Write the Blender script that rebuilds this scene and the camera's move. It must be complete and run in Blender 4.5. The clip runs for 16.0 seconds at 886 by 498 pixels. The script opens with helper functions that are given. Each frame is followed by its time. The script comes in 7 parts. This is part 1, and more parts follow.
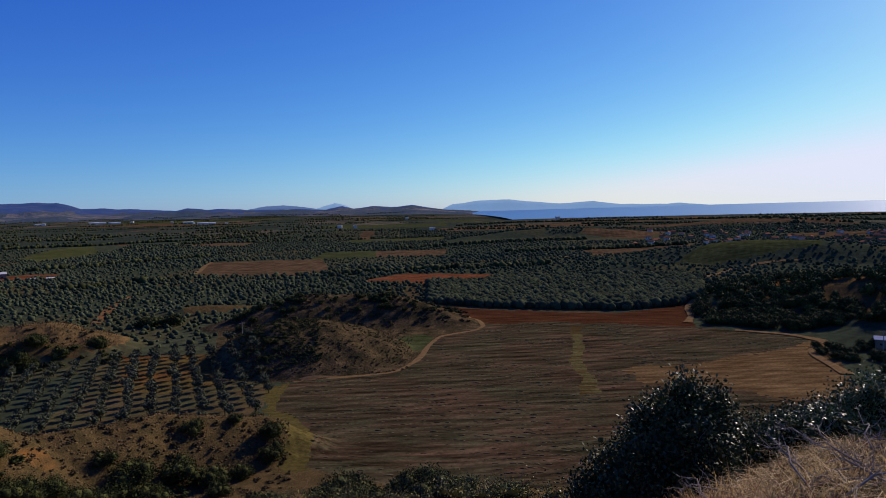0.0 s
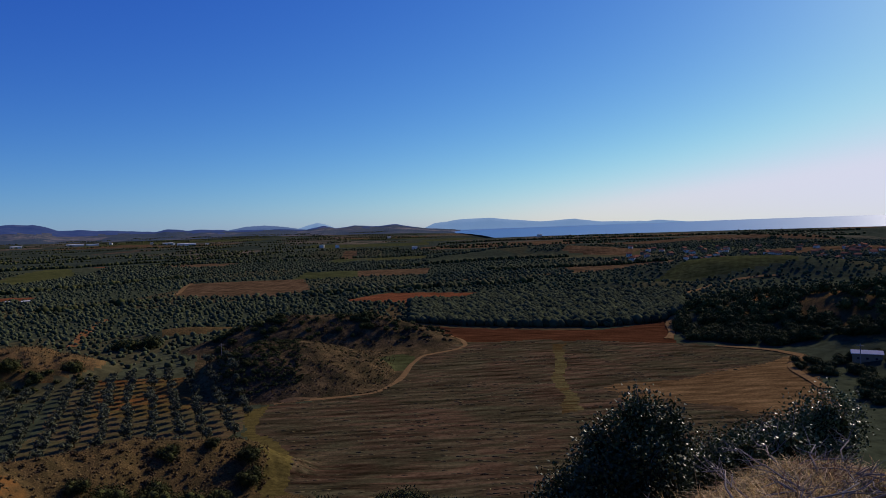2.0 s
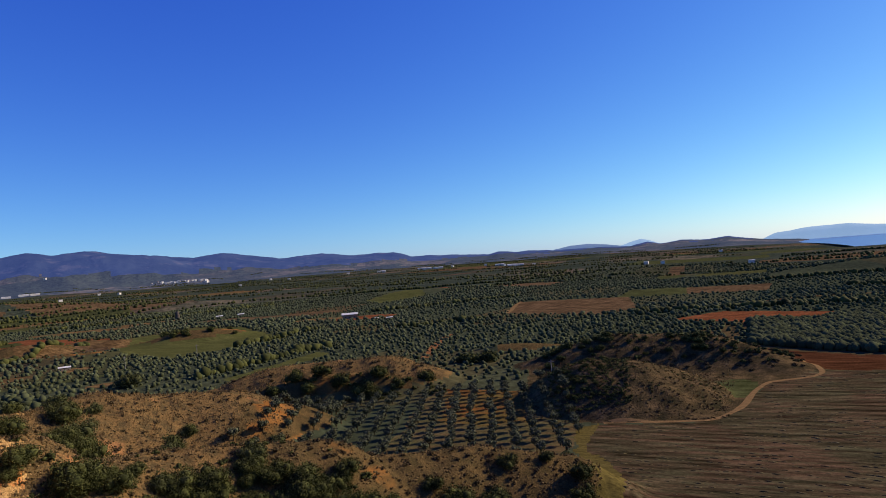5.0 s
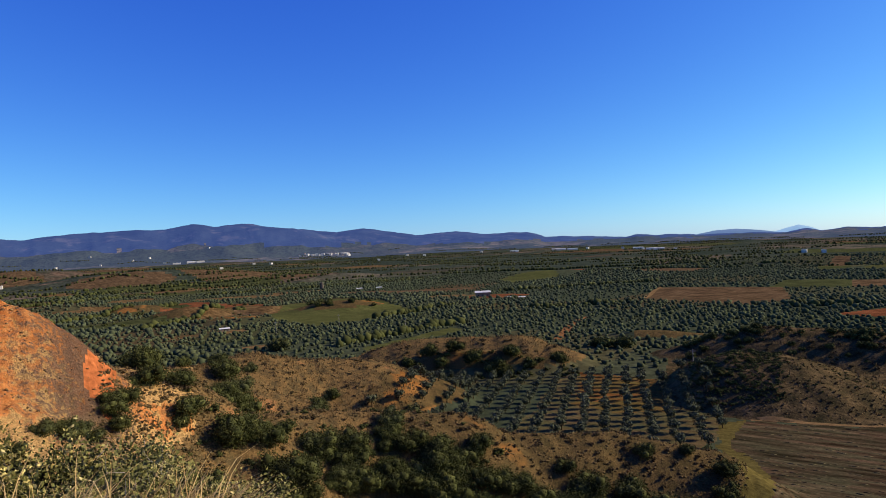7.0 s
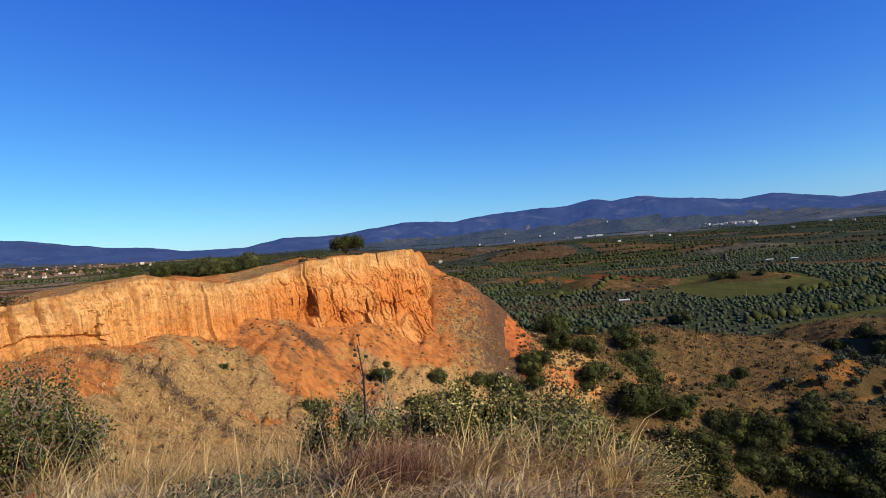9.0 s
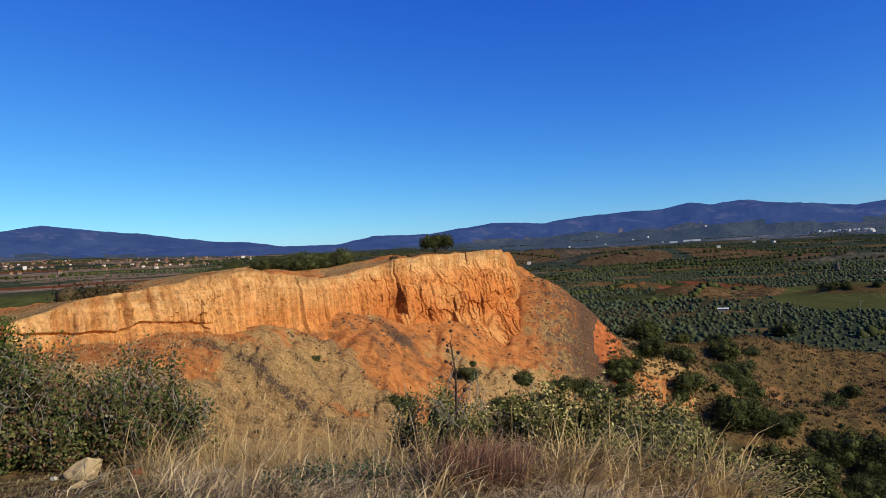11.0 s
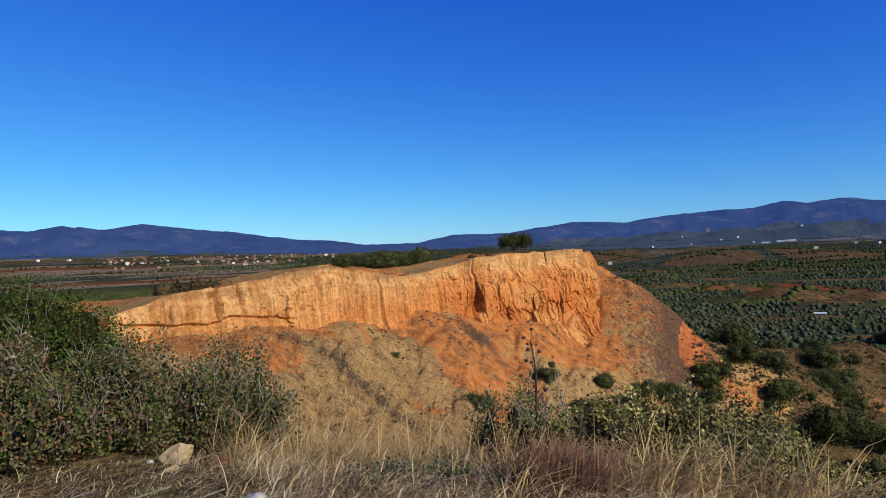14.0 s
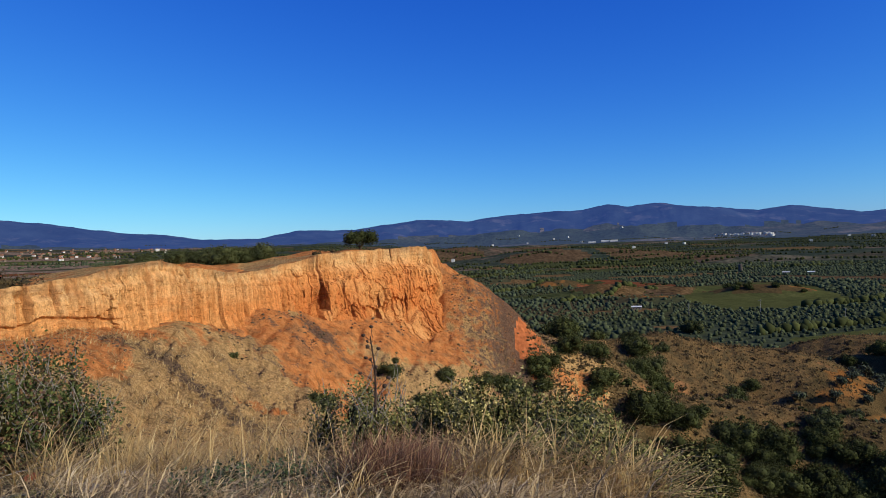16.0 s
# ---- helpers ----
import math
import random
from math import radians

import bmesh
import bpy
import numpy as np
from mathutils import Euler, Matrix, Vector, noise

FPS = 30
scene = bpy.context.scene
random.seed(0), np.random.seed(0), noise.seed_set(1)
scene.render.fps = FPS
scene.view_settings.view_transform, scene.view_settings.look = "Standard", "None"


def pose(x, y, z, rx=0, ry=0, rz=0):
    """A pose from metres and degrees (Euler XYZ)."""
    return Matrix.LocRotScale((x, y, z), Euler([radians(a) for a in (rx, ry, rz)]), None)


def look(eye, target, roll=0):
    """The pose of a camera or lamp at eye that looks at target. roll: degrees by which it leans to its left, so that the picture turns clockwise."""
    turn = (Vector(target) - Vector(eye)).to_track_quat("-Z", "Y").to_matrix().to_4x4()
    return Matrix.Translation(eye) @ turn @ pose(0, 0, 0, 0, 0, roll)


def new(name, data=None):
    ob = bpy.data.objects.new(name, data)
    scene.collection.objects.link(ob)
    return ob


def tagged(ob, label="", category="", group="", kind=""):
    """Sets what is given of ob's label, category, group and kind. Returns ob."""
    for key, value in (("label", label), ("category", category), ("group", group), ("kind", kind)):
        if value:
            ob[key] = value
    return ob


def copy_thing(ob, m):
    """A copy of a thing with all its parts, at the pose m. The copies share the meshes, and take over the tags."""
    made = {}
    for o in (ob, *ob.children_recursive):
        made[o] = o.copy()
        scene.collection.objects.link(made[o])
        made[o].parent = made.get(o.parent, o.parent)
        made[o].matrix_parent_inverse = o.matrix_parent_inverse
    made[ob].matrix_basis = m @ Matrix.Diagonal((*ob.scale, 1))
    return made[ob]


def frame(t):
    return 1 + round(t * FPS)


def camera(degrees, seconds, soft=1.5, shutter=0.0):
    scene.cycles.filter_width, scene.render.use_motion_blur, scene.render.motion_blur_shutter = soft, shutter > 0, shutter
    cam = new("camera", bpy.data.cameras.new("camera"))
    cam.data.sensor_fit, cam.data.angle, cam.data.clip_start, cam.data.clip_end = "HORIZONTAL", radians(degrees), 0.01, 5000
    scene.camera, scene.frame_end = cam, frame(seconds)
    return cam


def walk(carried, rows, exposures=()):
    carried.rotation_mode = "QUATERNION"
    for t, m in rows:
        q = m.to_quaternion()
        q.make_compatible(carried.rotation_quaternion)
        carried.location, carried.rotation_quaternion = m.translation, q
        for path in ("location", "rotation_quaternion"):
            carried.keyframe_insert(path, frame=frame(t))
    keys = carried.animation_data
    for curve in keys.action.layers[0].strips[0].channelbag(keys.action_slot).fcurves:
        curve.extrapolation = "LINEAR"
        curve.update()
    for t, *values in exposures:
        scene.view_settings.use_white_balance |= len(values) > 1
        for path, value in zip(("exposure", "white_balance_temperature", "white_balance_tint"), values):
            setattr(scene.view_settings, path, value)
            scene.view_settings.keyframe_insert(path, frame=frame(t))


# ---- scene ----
# Camera: a hand-held turn on the edge of a bluff, eye about 48 m above the olive plain.
EYE = 48.0
cam = camera(68.2, 16.0, soft=0.9)
# seconds, x, y, z (from the first eye), yaw, pitch, roll
ROWS = [
    (0.0, 0.00, 0.00, -0.01, -0.00, -3.67, 1.72),
    (0.5, 0.12, 0.09, -0.05, -2.10, -5.82, 2.50),
    (1.0, 0.36, 0.18, -0.05, 0.47, -4.32, 2.15),
    (1.5, 0.48, 0.08, -0.05, 3.34, -4.11, 2.04),
    (2.0, 0.58, 0.23, -0.03, -1.53, -2.08, 2.18),
    (2.5, 0.51, 0.45, -0.04, -0.44, -0.95, 2.91),
    (3.0, 0.42, 0.50, 0.00, 4.57, -0.45, 3.50),
    (3.5, 0.48, 0.44, 0.12, 12.85, 1.65, 2.22),
    (4.0, 0.46, 0.38, 0.18, 17.23, 0.71, 2.23),
    (4.5, 0.36, 0.33, 0.18, 20.29, 1.14, 2.87),
    (5.0, 0.24, 0.30, 0.16, 26.21, 1.11, 4.51),
    (5.2, 0.18, 0.29, 0.15, 29.33, 1.05, 4.93),
    (7.3, -0.81, 0.23, 0.03, 39.45, -0.16, 4.15),
    (7.5, -0.75, 0.19, 0.02, 41.94, -1.16, 5.90),
    (7.8, -0.64, 0.10, 0.04, 50.86, -0.81, 5.05),
    (8.0, -0.63, 0.11, 0.04, 57.80, -0.86, 4.98),
    (8.5, -0.55, 0.09, 0.03, 69.77, -1.02, 4.33),
    (9.0, -0.58, 0.06, 0.03, 71.68, -0.15, 4.66),
    (9.5, -0.61, 0.01, 0.03, 79.81, 0.52, 4.43),
    (9.7, -0.61, 0.00, 0.03, 82.53, 0.59, 5.27),
    (11.8, -0.84, 0.03, -0.05, 77.94, 0.38, 2.24),
    (12.0, -0.84, 0.03, -0.05, 79.05, 0.13, 2.51),
    (12.5, -0.83, 0.04, -0.05, 80.29, -0.91, 2.67),
    (13.0, -0.84, 0.03, -0.05, 81.50, 0.77, 2.60),
    (13.5, -0.86, 0.01, -0.05, 84.00, 0.73, 2.48),
    (14.0, -0.85, 0.01, -0.05, 86.28, 0.69, 2.81),
    (14.5, -0.88, 0.01, -0.06, 82.88, 0.40, 2.97),
    (15.0, -0.87, 0.03, -0.05, 78.64, 0.13, 2.27),
    (15.5, -0.87, 0.04, -0.05, 75.86, -0.00, 2.73),
    (16.0, -0.80, 0.06, -0.04, 72.83, -0.18, 2.32),
]
# seconds, stops, white balance
EXPOSURES = [(0.0, -0.19, 6500, 18), (0.5, -0.36, 6500, 18), (1.5, -0.29, 6500, 18), (2.5, -0.54, 6700, 18), (3.2, -0.59, 6800, 18), (3.8, -0.24, 7100, 18), (5.2, 0.31, 7300, 18),
             (7.3, 0.41, 7100, 11), (8.0, 0.36, 7000, 11), (9.0, 0.26, 6800, 9), (12.0, 0.04, 6280, 7), (16.0, 0.01, 6130, 7)]
walk(cam, [(t, pose(x, y, EYE + z, 90 + pitch, roll, yaw)) for t, x, y, z, yaw, pitch, roll in ROWS], EXPOSURES)

# ---- light: clear winter sky, low sun to the right of the first view ----
SUN_AZ, SUN_EL = -46.0, 28.0      # degrees; azimuth counted like the camera's yaw
world = bpy.data.worlds.new("sky")
scene.world = world
world.use_nodes = True
wn, wl = world.node_tree.nodes, world.node_tree.links
sky = wn.new("ShaderNodeTexSky")
sky.sky_type = "NISHITA"
sky.sun_disc = False
sky.sun_elevation = radians(SUN_EL)
sky.sun_rotation = radians(-SUN_AZ)
sky.altitude, sky.air_density, sky.dust_density, sky.ozone_density = 1500, 1.0, 1.0, 3.0
# deep, dry-air blue: each channel of the sky is steepened and weighted
split, join = wn.new("ShaderNodeSeparateColor"), wn.new("ShaderNodeCombineColor")
wl.new(sky.outputs[0], split.inputs[0])
for channel, (power, weight, most) in enumerate(((1.65, 0.2, 8.9), (1.32, 0.53, 9.8), (0.62, 2.75, 11.6))):
    steep, weigh = wn.new("ShaderNodeMath"), wn.new("ShaderNodeMath")
    steep.operation, weigh.operation = "POWER", "MULTIPLY"
    steep.inputs[1].default_value, weigh.inputs[1].default_value = power, weight
    wl.new(split.outputs[channel], steep.inputs[0])
    wl.new(steep.outputs[0], weigh.inputs[0])
    veil = wn.new("ShaderNodeMath")
    veil.operation = "SMOOTH_MIN"
    veil.inputs[1].default_value, veil.inputs[2].default_value = most, 3.0
    wl.new(weigh.outputs[0], veil.inputs[0])
    wl.new(veil.outputs[0], join.inputs[channel])
wl.new(join.outputs[0], wn["Background"].inputs["Color"])
wn["Background"].inputs["Strength"].default_value = 0.0935

sun_data = bpy.data.lights.new("sun", "SUN")
sun_data.energy, sun_data.angle, sun_data.color = 5.0, radians(0.55), (1.0, 0.9, 0.76)
sun = new("sun", sun_data)
sun.matrix_world = look((0, 0, 300), (300 * math.sin(radians(SUN_AZ)), -300 * math.cos(radians(SUN_AZ)), 300 - 300 * math.tan(radians(SUN_EL))))


# ---- materials ----
ALBEDO = 0.75                     # dry surfaces, taken down together


class Nodes:
    """Short hand for building a node material."""

    def __init__(self, name):
        self.mat = bpy.data.materials.new(name)
        self.mat.use_nodes = True
        self.t = self.mat.node_tree
        self.bsdf = self.t.nodes["Principled BSDF"]
        self.pos = self.t.nodes.new("ShaderNodeNewGeometry").outputs["Position"]

    def node(self, kind, **values):
        n = self.t.nodes.new(kind)
        for k, v in values.items():
            n.inputs[k].default_value = v
        return n

    def link(self, a, b):
        self.t.links.new(a, b)

    def scaled(self, sx, sy, sz, turn=0.0):
        m = self.t.nodes.new("ShaderNodeMapping")
        m.inputs["Scale"].default_value = (sx, sy, sz)
        m.inputs["Rotation"].default_value = (0, 0, radians(turn))
        self.link(self.pos, m.inputs["Vector"])
        return m.outputs[0]

    def noise(self, scale, detail=4.0, rough=0.55, vec=None):
        n = self.node("ShaderNodeTexNoise", Scale=scale, Detail=detail, Roughness=rough)
        self.link(vec or self.pos, n.inputs["Vector"])
        return n.outputs["Fac"]

    def ramp(self, fac, stops):
        r = self.t.nodes.new("ShaderNodeValToRGB")
        e = r.color_ramp.elements
        while len(e) < len(stops):
            e.new(0.5)
        for i, (p, c) in enumerate(stops):
            e[i].position = p
            e[i].color = (*c, 1) if len(c) == 3 else c
        self.link(fac, r.inputs[0])
        return r.outputs[0]

    def mix(self, fac, a, b, how="MIX"):
        m = self.t.nodes.new("ShaderNodeMix")
        m.data_type, m.blend_type = "RGBA", how
        for s, v in ((m.inputs[0], fac), (m.inputs[6], a), (m.inputs[7], b)):
            if isinstance(v, tuple):
                s.default_value = (*v, 1)
            elif isinstance(v, float):
                s.default_value = v
            else:
                self.link(v, s)
        return m.outputs[2]

    def done(self, colour, rough=0.9, bump=None, strength=0.4, distance=0.1, spec=0.0):
        if isinstance(colour, tuple):
            self.bsdf.inputs["Base Color"].default_value = (*colour, 1)
        else:
            colour = self.mix(1.0, colour, grey(ALBEDO), "MULTIPLY")
            self.link(colour, self.bsdf.inputs["Base Color"])
        self.bsdf.inputs["Roughness"].default_value = rough
        self.bsdf.inputs["Specular IOR Level"].default_value = spec
        if bump is not None:
            b = self.node("ShaderNodeBump", Strength=strength, Distance=distance)
            self.link(bump, b.inputs["Height"])
            self.link(b.outputs[0], self.bsdf.inputs["Normal"])
        return self.mat


def grey(v):
    return (v, v, v)


def slope_material():
    """Dry grass and thyme over red-brown clay."""
    n = Nodes("dry_grass_slope")
    big, mid, fine = n.noise(0.045, 5), n.noise(0.35, 6, 0.6), n.noise(3.5, 6, 0.65)
    grass = n.ramp(fine, [(0.25, (0.05, 0.033, 0.013)), (0.5, (0.12, 0.078, 0.031)), (0.75, (0.24, 0.152, 0.06))])
    olive = n.ramp(fine, [(0.3, (0.032, 0.028, 0.011)), (0.7, (0.095, 0.07, 0.028))])
    clay = n.ramp(mid, [(0.3, (0.22, 0.085, 0.021)), (0.7, (0.36, 0.17, 0.049))])
    c = n.mix(n.ramp(mid, [(0.42, grey(0)), (0.66, grey(0.85))]), grass, olive)
    c = n.mix(n.ramp(big, [(0.585, grey(0)), (0.65, grey(1))]), c, clay)
    return n.done(c, 0.95, fine, 0.9, 0.2)


def straw_hill_material():
    """Sunny hillsides: orange straw, thin scrub, bare clay breaking through."""
    n = Nodes("straw_hillside")
    big, mid, fine = n.noise(0.06, 5), n.noise(0.4, 6, 0.65), n.noise(3.0, 6, 0.7)
    grass = n.ramp(fine, [(0.25, (0.065, 0.04, 0.015)), (0.5, (0.18, 0.108, 0.041)), (0.75, (0.35, 0.215, 0.082))])
    scrub = n.ramp(fine, [(0.3, (0.045, 0.035, 0.016)), (0.7, (0.14, 0.1, 0.045))])
    clay = n.ramp(mid, [(0.3, (0.34, 0.14, 0.05)), (0.7, (0.5, 0.25, 0.1))])
    c = n.mix(n.ramp(mid, [(0.46, grey(0)), (0.6, grey(0.9))]), grass, scrub)
    c = n.mix(n.ramp(big, [(0.64, grey(0)), (0.7, grey(0.9))]), c, clay)
    return n.done(c, 0.95, n.mix(0.5, fine, mid), 1.0, 0.3)


def mound_material():
    """Dark brown heath of the scrubby mounds."""
    n = Nodes("dark_heath")
    mid, fine = n.noise(0.22, 6, 0.62), n.noise(1.6, 6, 0.7)
    c = n.ramp(mid, [(0.34, (0.04, 0.034, 0.016)), (0.52, (0.085, 0.06, 0.028)), (0.68, (0.16, 0.105, 0.048))])
    c = n.mix(0.8, c, n.ramp(fine, [(0.32, grey(0.35)), (0.62, grey(1.5))]), "MULTIPLY")
    return n.done(c, 0.95, n.mix(0.5, fine, mid), 1.0, 0.5)


def bowl_material():
    """Sunlit bowl under the cliff: straw-coloured grass thinning out over orange clay."""
    n = Nodes("straw_and_clay")
    big, mid, fine = n.noise(0.10, 5, 0.6), n.noise(0.55, 6, 0.62), n.noise(4.5, 6, 0.68)
    lie = n.noise(1.3, 5, 0.65, n.scaled(1.0, 1.0, 0.35))
    grass = n.ramp(fine, [(0.25, (0.24, 0.14, 0.052)), (0.5, (0.5, 0.295, 0.108)), (0.75, (0.7, 0.44, 0.175))])
    grey_scrub = n.ramp(fine, [(0.3, (0.08, 0.056, 0.029)), (0.7, (0.23, 0.15, 0.075))])
    clay = n.ramp(lie, [(0.3, (0.5, 0.155, 0.038)), (0.7, (0.72, 0.3, 0.09))])
    c = n.mix(n.ramp(mid, [(0.54, grey(0)), (0.68, grey(0.5))]), grass, grey_scrub)
    runs = n.noise(0.9, 6, 0.68, n.scaled(0.6, 0.2, 0.45, -24))
    c = n.mix(n.ramp(runs, [(0.54, grey(0)), (0.62, grey(0.35))]), c, n.ramp(fine, [(0.3, (0.10, 0.062, 0.034)), (0.7, (0.26, 0.165, 0.085))]))
    # bare clay at the cliff foot and on slips
    bare = n.t.nodes.new("ShaderNodeAttribute")
    bare.attribute_name = "bare"
    add = n.t.nodes.new("ShaderNodeMath")
    n.link(n.mix(0.5, big, mid), add.inputs[0])
    n.link(bare.outputs["Fac"], add.inputs[1])
    c = n.mix(n.ramp(add.outputs[0], [(0.50, grey(0)), (0.55, grey(1))]), c, n.mix(n.ramp(mid, [(0.5, grey(0)), (0.62, grey(0.5))]), clay, grey_scrub))
    # low dark brush and shade painted on the near ground, then clods and tufts at two sizes
    brush = n.t.nodes.new("ShaderNodeAttribute")
    brush.attribute_name = "brush"
    more = n.t.nodes.new("ShaderNodeMath")
    clump = n.noise(1.6, 5, 0.7)
    n.link(clump, more.inputs[0])
    n.link(brush.outputs["Fac"], more.inputs[1])
    c = n.mix(n.ramp(more.outputs[0], [(0.60, grey(0)), (0.72, grey(0.9))]), c, n.ramp(fine, [(0.3, (0.045, 0.03, 0.022)), (0.7, (0.17, 0.11, 0.07))]))
    c = n.mix(0.6, c, n.ramp(clump, [(0.36, grey(0.4)), (0.5, grey(1.05)), (0.66, grey(1.4))]), "MULTIPLY")
    c = n.mix(0.6, c, n.ramp(n.noise(9.0, 5, 0.7), [(0.34, grey(0.4)), (0.6, grey(1.3))]), "MULTIPLY")
    return n.done(c, 0.95, n.mix(0.5, n.mix(0.5, fine, clump), mid), 1.0, 0.7)


def plain_material():
    """The farmed plain: patchwork of groves, fallow and red soil."""
    n = Nodes("olive_plain")
    v = n.node("ShaderNodeTexVoronoi", Scale=0.012)
    n.link(n.scaled(1.0, 0.55, 1.0, 25), v.inputs["Vector"])
    sep = n.t.nodes.new("ShaderNodeSeparateColor")
    n.link(v.outputs["Color"], sep.inputs[0])
    field = n.ramp(sep.outputs[0], [(0.0, (0.055, 0.066, 0.035)), (0.5, (0.068, 0.08, 0.042)), (0.66, (0.09, 0.094, 0.046)),
                                    (0.8, (0.10, 0.08, 0.034)), (0.9, (0.12, 0.075, 0.034)), (1.0, (0.075, 0.085, 0.026))])
    grain = n.noise(0.25, 5, 0.65)
    c = n.mix(0.75, field, n.ramp(grain, [(0.35, grey(0.45)), (0.65, grey(1.35))]), "MULTIPLY")
    c = n.mix(n.ramp(n.noise(0.006, 4), [(0.4, grey(0)), (0.7, grey(0.6))]), c, (0.052, 0.064, 0.036))
    return n.done(c, 0.95, grain, 0.5, 0.6)


def patchwork(n, size, stretch, turn, stops):
    """Blocks of land, each of its own colour, broken by tree dots and thin boundary lines."""
    v = n.node("ShaderNodeTexVoronoi", Scale=size)
    warp = n.t.nodes.new("ShaderNodeVectorMath")
    warp.operation = "MULTIPLY_ADD"
    shift = n.node("ShaderNodeTexNoise", Scale=size * 1.6, Detail=3.0)
    n.link(n.pos, shift.inputs["Vector"])
    warp.inputs[1].default_value = (0.5 / size, 0.5 / size, 0)
    n.link(shift.outputs["Color"], warp.inputs[0])
    n.link(n.scaled(1.0, stretch, 1.0, turn), warp.inputs[2])
    n.link(warp.outputs[0], v.inputs["Vector"])
    sep = n.t.nodes.new("ShaderNodeSeparateColor")
    n.link(v.outputs["Color"], sep.inputs[0])
    return n.ramp(sep.outputs[0], stops)


def far_plain_material():
    """Far plain: stripes of grove, hedge and fallow, base colours greyed to paint haze."""
    n = Nodes("far_plain")
    grove, fallow = (0.05, 0.062, 0.042), (0.16, 0.115, 0.075)
    c = patchwork(n, 0.0075, 0.45, 20, [(0.0, (0.036, 0.047, 0.031)), (0.45, grove), (0.6, (0.07, 0.078, 0.05)), (0.68, (0.10, 0.09, 0.055)), (0.76, fallow), (0.84, (0.12, 0.07, 0.045)), (0.92, (0.062, 0.072, 0.04)), (1.0, (0.2, 0.15, 0.10))])
    a, b = n.noise(0.02, 6, 0.65), n.noise(0.11, 5, 0.7)
    c = n.mix(n.ramp(a, [(0.42, grey(0.85)), (0.6, grey(0))]), c, (0.04, 0.052, 0.034))
    c = n.mix(0.8, c, n.ramp(b, [(0.36, grey(0.45)), (0.6, grey(1.45))]), "MULTIPLY")
    return n.done(c, 0.95, b, 0.6, 3.0)


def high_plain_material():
    """Land three kilometres off, rising to the mountains, with haze painted in as emission."""
    n = Nodes("hazy_high_plain")
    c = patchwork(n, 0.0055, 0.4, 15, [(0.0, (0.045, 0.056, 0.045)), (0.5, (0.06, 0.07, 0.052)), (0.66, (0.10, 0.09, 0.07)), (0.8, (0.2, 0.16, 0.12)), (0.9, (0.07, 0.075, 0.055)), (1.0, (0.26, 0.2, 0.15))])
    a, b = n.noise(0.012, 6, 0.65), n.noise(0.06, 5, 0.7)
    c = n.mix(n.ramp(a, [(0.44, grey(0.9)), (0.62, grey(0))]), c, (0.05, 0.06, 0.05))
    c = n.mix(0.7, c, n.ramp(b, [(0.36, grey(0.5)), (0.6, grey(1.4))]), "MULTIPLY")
    # faint blue glow that paints the distance haze
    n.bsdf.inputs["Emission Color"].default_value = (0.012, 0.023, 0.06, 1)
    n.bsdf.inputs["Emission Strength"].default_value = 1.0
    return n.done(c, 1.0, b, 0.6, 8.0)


def field_material(name, low, high, rows_turn, period=3.0, row_depth=0.35, patch=None):
    """Ploughed or sown soil with drill rows."""
    n = Nodes(name)
    w = n.node("ShaderNodeTexWave", Scale=0.314 / period, Distortion=9.0, Detail=4.0)
    w.inputs["Detail Scale"].default_value = 0.5
    n.link(n.scaled(1, 1, 1, rows_turn), w.inputs["Vector"])
    mid, fine = n.noise(0.06, 5, 0.6), n.noise(1.2, 5, 0.65)
    c = n.ramp(mid, [(0.3, low), (0.72, high)])
    if patch:
        c = n.mix(n.ramp(n.noise(0.035, 4, 0.6), [(0.44, grey(0)), (0.6, grey(0.7))]), c, tuple(v * 0.9 for v in patch))
        streak = n.noise(0.5, 4, 0.6, n.scaled(0.12, 0.9, 1, rows_turn))
        c = n.mix(n.ramp(streak, [(0.45, grey(0)), (0.62, grey(0.75))]), c, patch)
    drill = n.noise(1.0, 5, 0.65, n.scaled(0.05, 1.6 / period, 1, rows_turn + 90))
    c = n.mix(row_depth * 0.5, c, n.ramp(w.outputs["Fac"], [(0.2, grey(0.4)), (0.8, grey(1.3))]), "MULTIPLY")
    c = n.mix(min(1.0, row_depth * 2.0), c, n.ramp(drill, [(0.36, grey(0.35)), (0.62, grey(1.45))]), "MULTIPLY")
    c = n.mix(0.6, c, n.ramp(fine, [(0.3, grey(0.4)), (0.7, grey(1.5))]), "MULTIPLY")
    return n.done(c, 0.95, drill, 0.6, 0.3)


